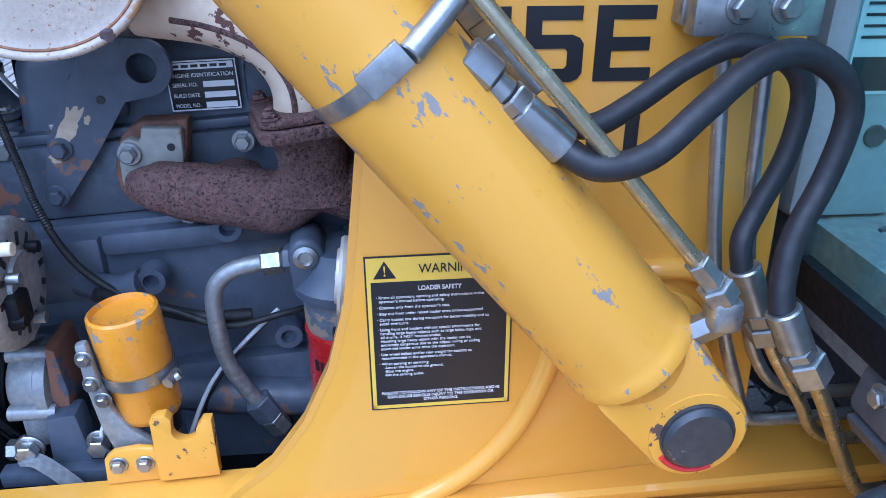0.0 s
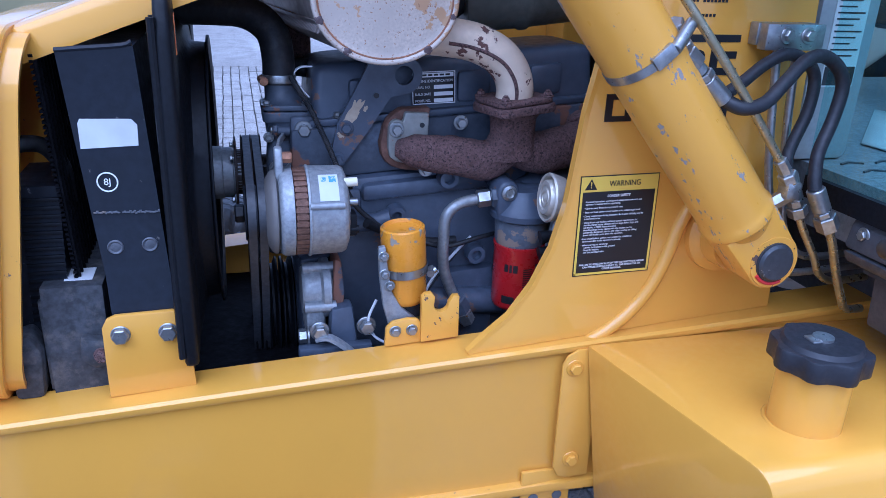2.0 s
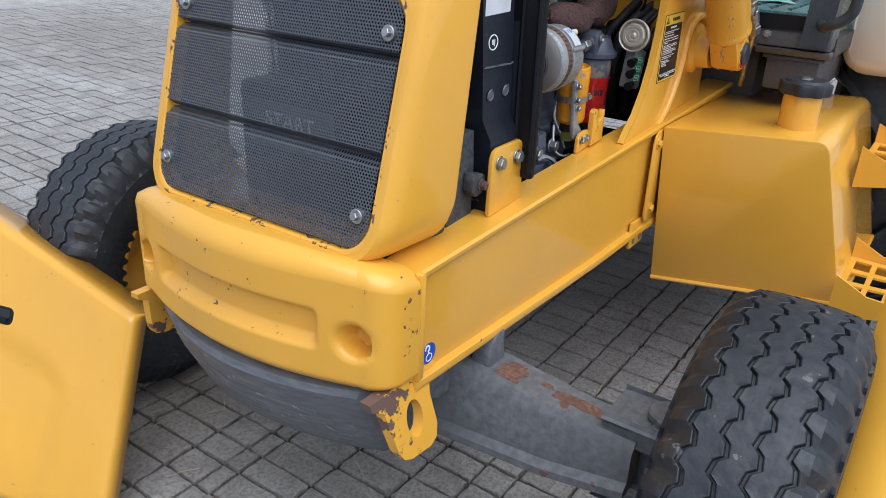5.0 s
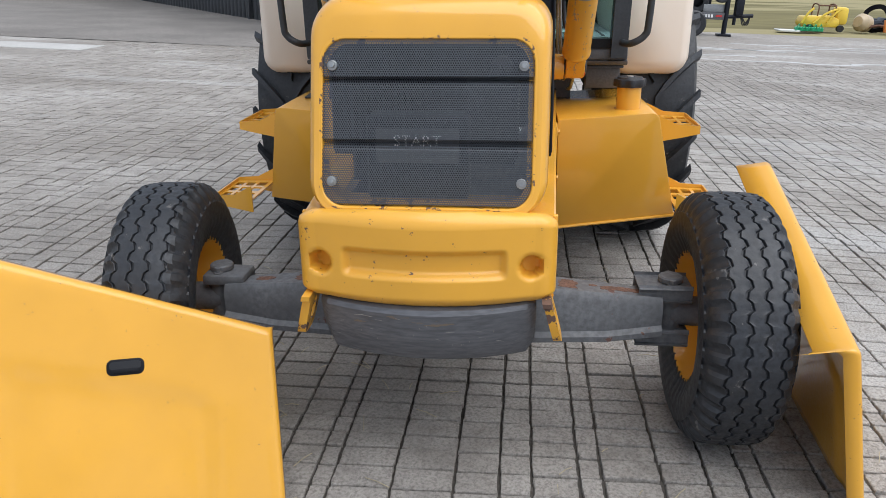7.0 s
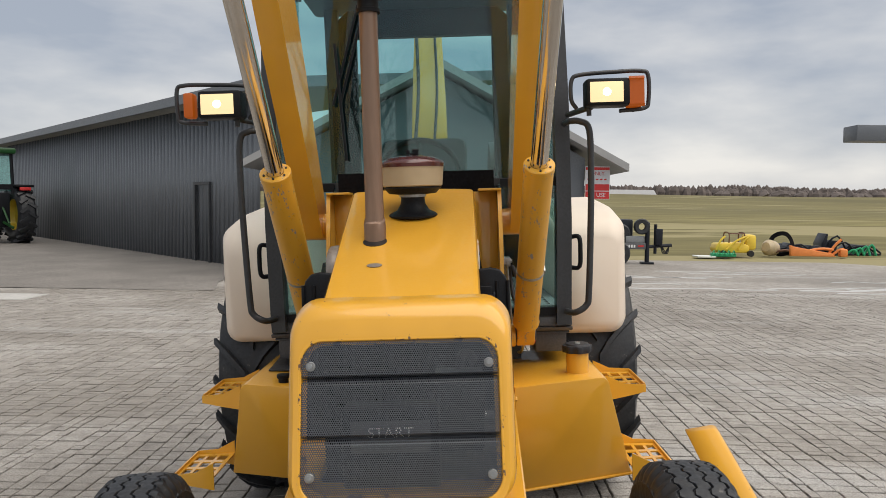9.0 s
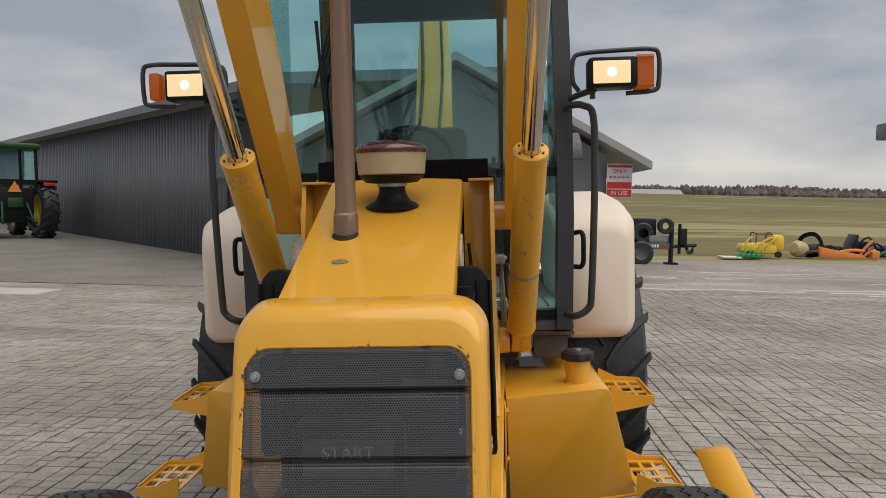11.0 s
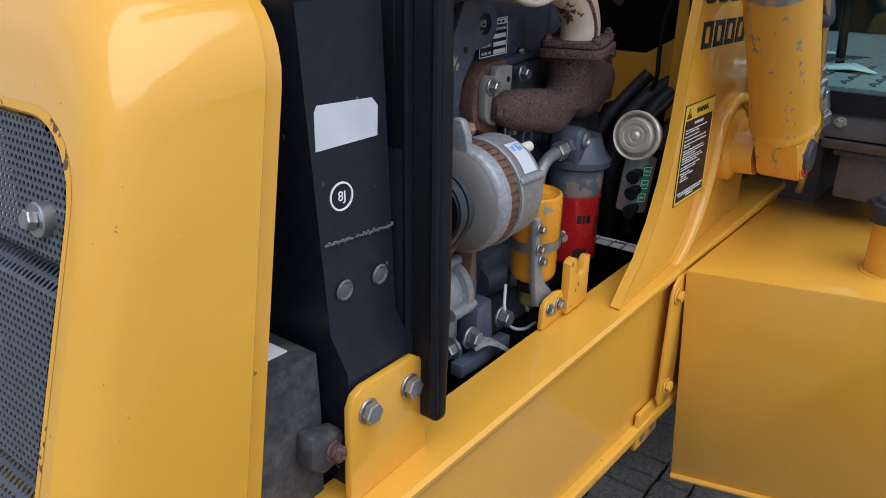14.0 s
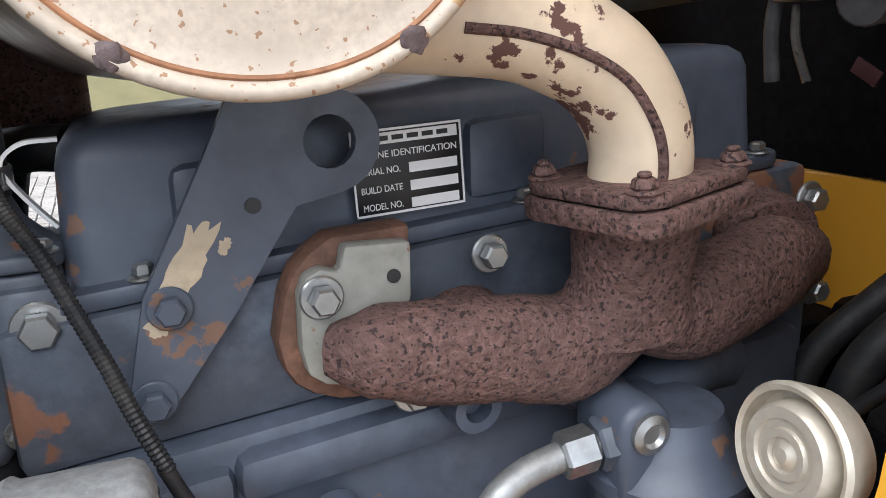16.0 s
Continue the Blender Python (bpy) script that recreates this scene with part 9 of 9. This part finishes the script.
box(bm, -0.25, 0.0, -0.66, -0.46, 0.55, 1.02, 0.02)
part("control_box", bm, M_BLACK, trailer)
bm = B()
sweep(bm, [(-0.12, -0.25, 0.50), (-0.12, -0.95, 0.55)], 0.05, 8, 1)
part("coupler", bm, M_BLACK, trailer)
for k in range(3):
    bm = B()
    sweep(bm, [(-0.12, -0.6, 0.65), (-0.12, -0.72 - 0.05 * k, 0.30), (-0.12, -0.88, 0.52)], 0.016, 6, 4)
    part("cable", bm, M_RUB, trailer)

mower = thing("yellow_mower_deck", "weathered yellow mower with a low cab frame at the field edge", "implement", (23.0, -9.45, 0.05))
bm = B()
prism(bm, [(-0.45, 0.12), (0.62, 0.12), (0.66, 0.25), (0.60, 0.42), (-0.20, 0.46), (-0.42, 0.36)], "x", -0.35, 0.35, 0.05)
part("deck", bm, M_DECY, mower)
bm = B()
box(bm, -0.28, 0.28, -0.70, -0.34, 0.20, 0.72, 0.10)
part("gearbox_cover", bm, M_DECY, mower)
for y in (-0.28, 0.22):
    bm = B()
    sweep(bm, [(-0.25, y, 0.42), (-0.25, y, 0.74), (0.22, y, 0.76), (0.25, y, 0.42)], 0.022, 8, 4)
    part("frame_hoop", bm, M_RUSTP, mower)
bm = B()
sweep(bm, [(-0.25, -0.30, 0.75), (-0.25, 0.24, 0.75)], 0.022, 8, 1)
part("frame_bar", bm, M_RUSTP, mower)
for y0, y1 in ((-0.40, -0.05), (-0.30, 0.35), (0.40, 0.70)):
    bm = B()
    sweep(bm, [(-0.38, y0, 0.66), (-0.40, (y0 + y1) / 2, 0.52), (-0.40, y1, 0.22)], 0.035, 8, 3)
    part("linkage_arm", bm, M_DECY, mower)
for y in (-0.45, 0.45):
    bm = B()
    lathe(bm, [(-0.06, 0.0), (-0.06, 0.10), (0.06, 0.10), (0.06, 0.0)], (-0.40, y, 0.10), (1, 0, 0), 16)
    part("gauge_wheel", bm, M_RUB, mower)
rake = thing("green_implement", "flat green implement on the ground", "implement", (22.4, -8.75, 0.03))
bm = B()
box(bm, -0.2, 0.2, -0.55, 0.20, 0.03, 0.14, 0.03)
part("frame", bm, M_GREEN, rake)
for k in range(5):
    bm = B()
    sweep(bm, [(-0.2, -0.50 + 0.16 * k, 0.10), (-0.28, -0.42 + 0.16 * k, 0.24), (-0.32, -0.34 + 0.16 * k, 0.05)], 0.016, 6, 3)
    part("tine", bm, M_GREEN, rake)
bm = B()
box(bm, -0.3, 0.3, 0.15, 0.75, 0.0, 0.05, 0.01)
part("pale_sheet", bm, M_LABELP, rake)
ring = thing("ring_implement", "tan drum implement with an upright dark ring", "implement", (23.2, -11.0, 0.04))
bm = B()
sweep(bm, [V(0.05 * math.sin(3 * a), -0.16 + 0.36 * math.cos(a), 0.42 + 0.36 * math.sin(a)) for a in [2 * math.pi * k / 28 for k in range(29)]], 0, 4, 1, flat=(0.14, 0.02))
part("hoop", bm, M_DARK, ring)
bm = B()
lathe(bm, [(-0.22, 0.0), (-0.22, 0.22), (-0.18, 0.25), (0.10, 0.27), (0.24, 0.16), (0.24, 0.0)], (0, 0.22, 0.28), (-0.5, 0.8, 0.15), 24)
part("drum", bm, M_CREAMF, ring)
bm = B()
sweep(bm, [(-0.1, 0.3, 0.10), (-0.2, -0.2, 0.22), (-0.1, -0.8, 0.10)], 0.04, 8, 3)
part("drawbar", bm, M_RUSTP, ring)
blade = thing("orange_blade", "orange grader blade lying on the ground", "implement", (22.8, -12.0, 0.03))
bm = B()
prism(bm, [(0.75, 0.05), (0.78, 0.42), (0.60, 0.36), (-0.60, 0.16), (-0.75, 0.05)], "x", -0.12, 0.0, 0.02)
part("blade", bm, M_ORANGE, blade)
for y0, z0, y1, z1 in ((-0.55, 0.10, -0.95, 0.62), (-0.70, 0.10, -1.05, 0.30), (0.2, 0.2, -0.7, 0.28)):
    bm = B()
    sweep(bm, [(0.05, y0, z0), (0.0, (y0 + y1) / 2, (z0 + z1) / 2 + 0.06), (0.0, y1, z1)], 0.045, 8, 3)
    part("draft_arm", bm, M_ORANGE, blade)
bm = B()
box(bm, -0.10, 0.12, -1.15, -0.90, 0.04, 0.30, 0.04)
part("hitch_block", bm, M_ORANGE, blade)
rnd = random.Random(8)
for k in range(14):
    y, z = -11.9 - 2.9 * rnd.random(), 0.0
    heap = thing("black_implement", "black steel attachment heaped at the field edge", "implement", (24.2 + 0.8 * rnd.random(), y, 0.05), group="black implements at the field edge")
    hgt = 0.25 + (0.55 if y < -13.0 else 0.15) * rnd.random()
    bm = B()
    prism(bm, [(-0.35, 0.0), (0.40, 0.0), (0.45, hgt * 0.5), (0.30, hgt), (0.24, hgt), (0.30, 0.10), (-0.35, 0.06)], "x", -0.45, 0.45, 0.015, Matrix.Rotation(rnd.uniform(-0.3, 0.3), 4, "Z"))
    part("bucket_shell", bm, M_BLACK, heap)
    bm = B()
    sweep(bm, [(-0.4, -0.4, 0.08), (-0.45, 0.0, hgt * 0.9), (-0.35, 0.45, 0.20)], 0.035, 7, 3)
    part("lift_arm", bm, M_BLACK, heap)
green = thing("green_implement", "small green frame among black attachments", "implement", (23.4, -14.0, 0.04))
for k in range(4):
    bm = B()
    sweep(bm, [(0, -0.45 + 0.2 * k, 0.05), (0, -0.30 + 0.2 * k, 0.42 - 0.06 * k), (0.1, -0.10 + 0.2 * k, 0.10)], 0.04, 7, 3)
    part("frame_bar", bm, M_GREEN, green)

# far woods: rows of slim bare crowns, too many to count
rnd = random.Random(11)
for row, (x, zb, zt) in enumerate(((330, 4.0, 9.6), (420, 4.0, 13.2), (560, 4.0, 17.6))):
    verts, faces = [], []
    y = -620.0
    while y < 420:
        top = zt * (1 + 0.10 * noise.noise(V(y * 0.012, row * 9, 0)) + 0.05 * noise.noise(V(y * 0.09, row * 5, 2.0))) + rnd.uniform(-0.9, 0.7)
        if row or noise.noise(V(y * 0.011, 4.4, 0)) > 0.02:
            w, cx, k0 = rnd.uniform(1.6, 3.8), x + rnd.uniform(-6, 6), len(verts)
            for f, r_ in ((0.0, 0.7), (0.35, 1.0), (0.7, 0.85), (0.92, 0.42), (1.0, 0.08)):
                for q in range(6):
                    a = math.pi * q / 3 + row
                    j = r_ * w * rnd.uniform(0.7, 1.25)
                    verts.append((cx + j * math.cos(a), y + j * math.sin(a), zb + (top - zb) * f + rnd.uniform(-0.2, 0.2)))
            faces += [(k0 + r * 6 + q, k0 + r * 6 + (q + 1) % 6, k0 + r * 6 + 6 + (q + 1) % 6, k0 + r * 6 + 6 + q) for r in range(4) for q in range(6)]
        y += rnd.uniform(0.8, 2.2)
    me = bpy.data.meshes.new("far_woods")
    me.from_pydata(verts, [], faces)
    me.materials.append(M_WOOD)
    tagged(new("far_woods", me), "brown-grey line of far bare woods", "woods", kind="stuff")
house = thing("far_farmhouse", "small pale farm building among the far woods", "house", (318, -72, 3.5))
bm = B()
box(bm, -4, 4, -11, 11, 0, 3.2)
part("wall", bm, M_WHITE, house)
bm = B()
prism(bm, [(-5, 3.2), (5, 3.2), (0, 5.4)], "y", -12, 12)
part("roof", bm, M_ROOF, house)


def bare_tree(x, y, h, seed):
    root = thing("bare_tree", "tall bare winter tree with fine branches", "tree", (x, y, -0.1), group="bare trees")
    r = random.Random(seed)
    bt, bl = B(), B()

    def grow(p, d, ln, rad, lev):
        mid = p + d * ln * 0.5 + V(r.uniform(-1, 1), r.uniform(-1, 1), r.uniform(-0.3, 0.3)) * ln * 0.06
        q = p + d * ln
        sweep(bt if lev < 2 else bl, [p, mid, q], [rad, rad * 0.85, rad * 0.66], 7 if lev < 2 else 4, 2)
        if lev > 5:
            return
        for k in range(3 if lev < 4 else 2):
            nd = (d + V(r.uniform(-1, 1), r.uniform(-1, 1), r.uniform(-0.2, 0.7)) * 0.62).normalized()
            grow(q if k else mid.lerp(q, 0.6), nd, ln * r.uniform(0.62, 0.8), rad * 0.6, lev + 1)
    grow(V(0, 0, 0), V(0.02, 0.03, 1), h * 0.28, h * 0.022, 0)
    part("trunk", bt, M_BARK, root)
    part("crown", bl, M_BARK, root)


bare_tree(-20, -2.4, 8.5, 3)
bare_tree(-23, 2.8, 9, 7)
bare_tree(-25, -7.5, 9.5, 9)
# ---- grooved paving blocks, nearest ones each a piece ----
rnd = random.Random(21)


def grid_lines(lo, hi, steps):
    out, v = [lo], lo
    while v < hi:
        v += rnd.choice(steps) * rnd.uniform(0.9, 1.1)
        out.append(v)
    return out


LX = grid_lines(PX0, PX1, (0.075, 0.085, 0.10, 0.115))
LY = grid_lines(PY0, PY1, (0.09, 0.13, 0.14, 0.17, 0.06))
yard_near = tagged(part_empty("paved_yard", (0, 0, 0)), "grooved grey concrete paving under the machine", "paving", kind="structure")
verts, faces = [], []
near_pieces = 0


def wob(x, y):
    return 0.012 * noise.noise(V(x * 0.9, y * 0.9, 3.0)), 0.012 * noise.noise(V(x * 0.9, y * 0.9, 8.0))


def paving_block(x0, x1, y0, y1, sides):
    """One block with worn, ragged edges: its vertices and faces. sides: points along each edge."""
    g = rnd.uniform(0.0026, 0.0056)
    c = [(x0 + g, y0 + g), (x1 - g, y0 + g), (x1 - g, y1 - g), (x0 + g, y1 - g)]
    top, tilt_x, tilt_y = rnd.uniform(-0.0035, 0.0025), rnd.uniform(-0.012, 0.012), rnd.uniform(-0.012, 0.012)
    mx, my = (x0 + x1) / 2, (y0 + y1) / 2
    rim = []
    for k in range(4):
        (ax, ay), (bx, by) = c[k], c[(k + 1) % 4]
        for q in range(sides):
            f = (q + (rnd.uniform(-0.25, 0.25) if q else 0)) / sides
            j = 0.0022 if q else 0.0026
            x, y = ax + (bx - ax) * f, ay + (by - ay) * f
            if not q:
                x, y = x + (mx - x) * 0.012, y + (my - y) * 0.012
            rim.append((x + rnd.uniform(-j, j), y + rnd.uniform(-j, j)))
    n = len(rim)
    out = []
    for scale, dz in ((1.0, -0.020), (0.995, -0.0035), (0.968, -0.0006), (0.92, 0.0)):
        for x, y in rim:
            px, py = mx + (x - mx) * scale, my + (y - my) * scale
            a, b = wob(px, py)
            rough = rnd.uniform(-0.0009, 0.0009) if scale < 1 else 0.0
            out.append(V(px + a, py + b, fall(py) + top + dz + rough + (px - mx) * tilt_x + (py - my) * tilt_y))
    fs = [(r * n + k, r * n + (k + 1) % n, (r + 1) * n + (k + 1) % n, (r + 1) * n + k) for r in range(3) for k in range(n)]
    fs.append(tuple(range(3 * n, 4 * n)))
    return out, fs


for i in range(len(LX) - 1):
    for j in range(len(LY) - 1):
        x0, x1, y0, y1 = LX[i], LX[i + 1], LY[j], LY[j + 1]
        mx, my = (x0 + x1) / 2, (y0 + y1) / 2
        close = -2.0 < mx < 1.5 and -1.8 < my < 1.5
        block, fs = paving_block(x0, x1, y0, y1, 4 if close else 1)
        if -1.05 < mx < 0.05 and -0.95 < my < 0.85 and near_pieces < 300:
            mid = sum(block, V(0, 0, 0)) / len(block)
            me = bpy.data.meshes.new("paving_block")
            me.from_pydata([p - mid for p in block], [], fs)
            me.materials.append(M_CONC)
            o = new("paving_block", me)
            o.location = mid
            o.parent = yard_near
            near_pieces += 1
        else:
            k0 = len(verts)
            verts += [tuple(p) for p in block]
            faces += [tuple(k0 + q for q in f) for f in fs]
me = bpy.data.meshes.new("paving_field")
me.from_pydata(verts, [], faces)
me.materials.append(M_CONC)
pf = new("paving_field", me)
pf.parent = yard_near
tagged(pf, "grooved grey concrete blocks", kind="stuff")
# straw on the paving
bm = B()
for k in range(140):
    x, y, a = rnd.uniform(-1.6, 1.2), rnd.uniform(-1.4, 1.4), rnd.uniform(0, math.pi)
    l_ = rnd.uniform(0.02, 0.09)
    d = V(math.cos(a), math.sin(a), 0) * l_
    p = V(x, y, fall(y) + 0.005)
    sweep(bm, [p, p + d * 0.5 + V(0, 0, 0.004), p + d], 0.0014, 4, 1)
tagged(part("straw", bm, M_STRAW, None, "scattered dry straw stalks"), category="straw", kind="stuff")
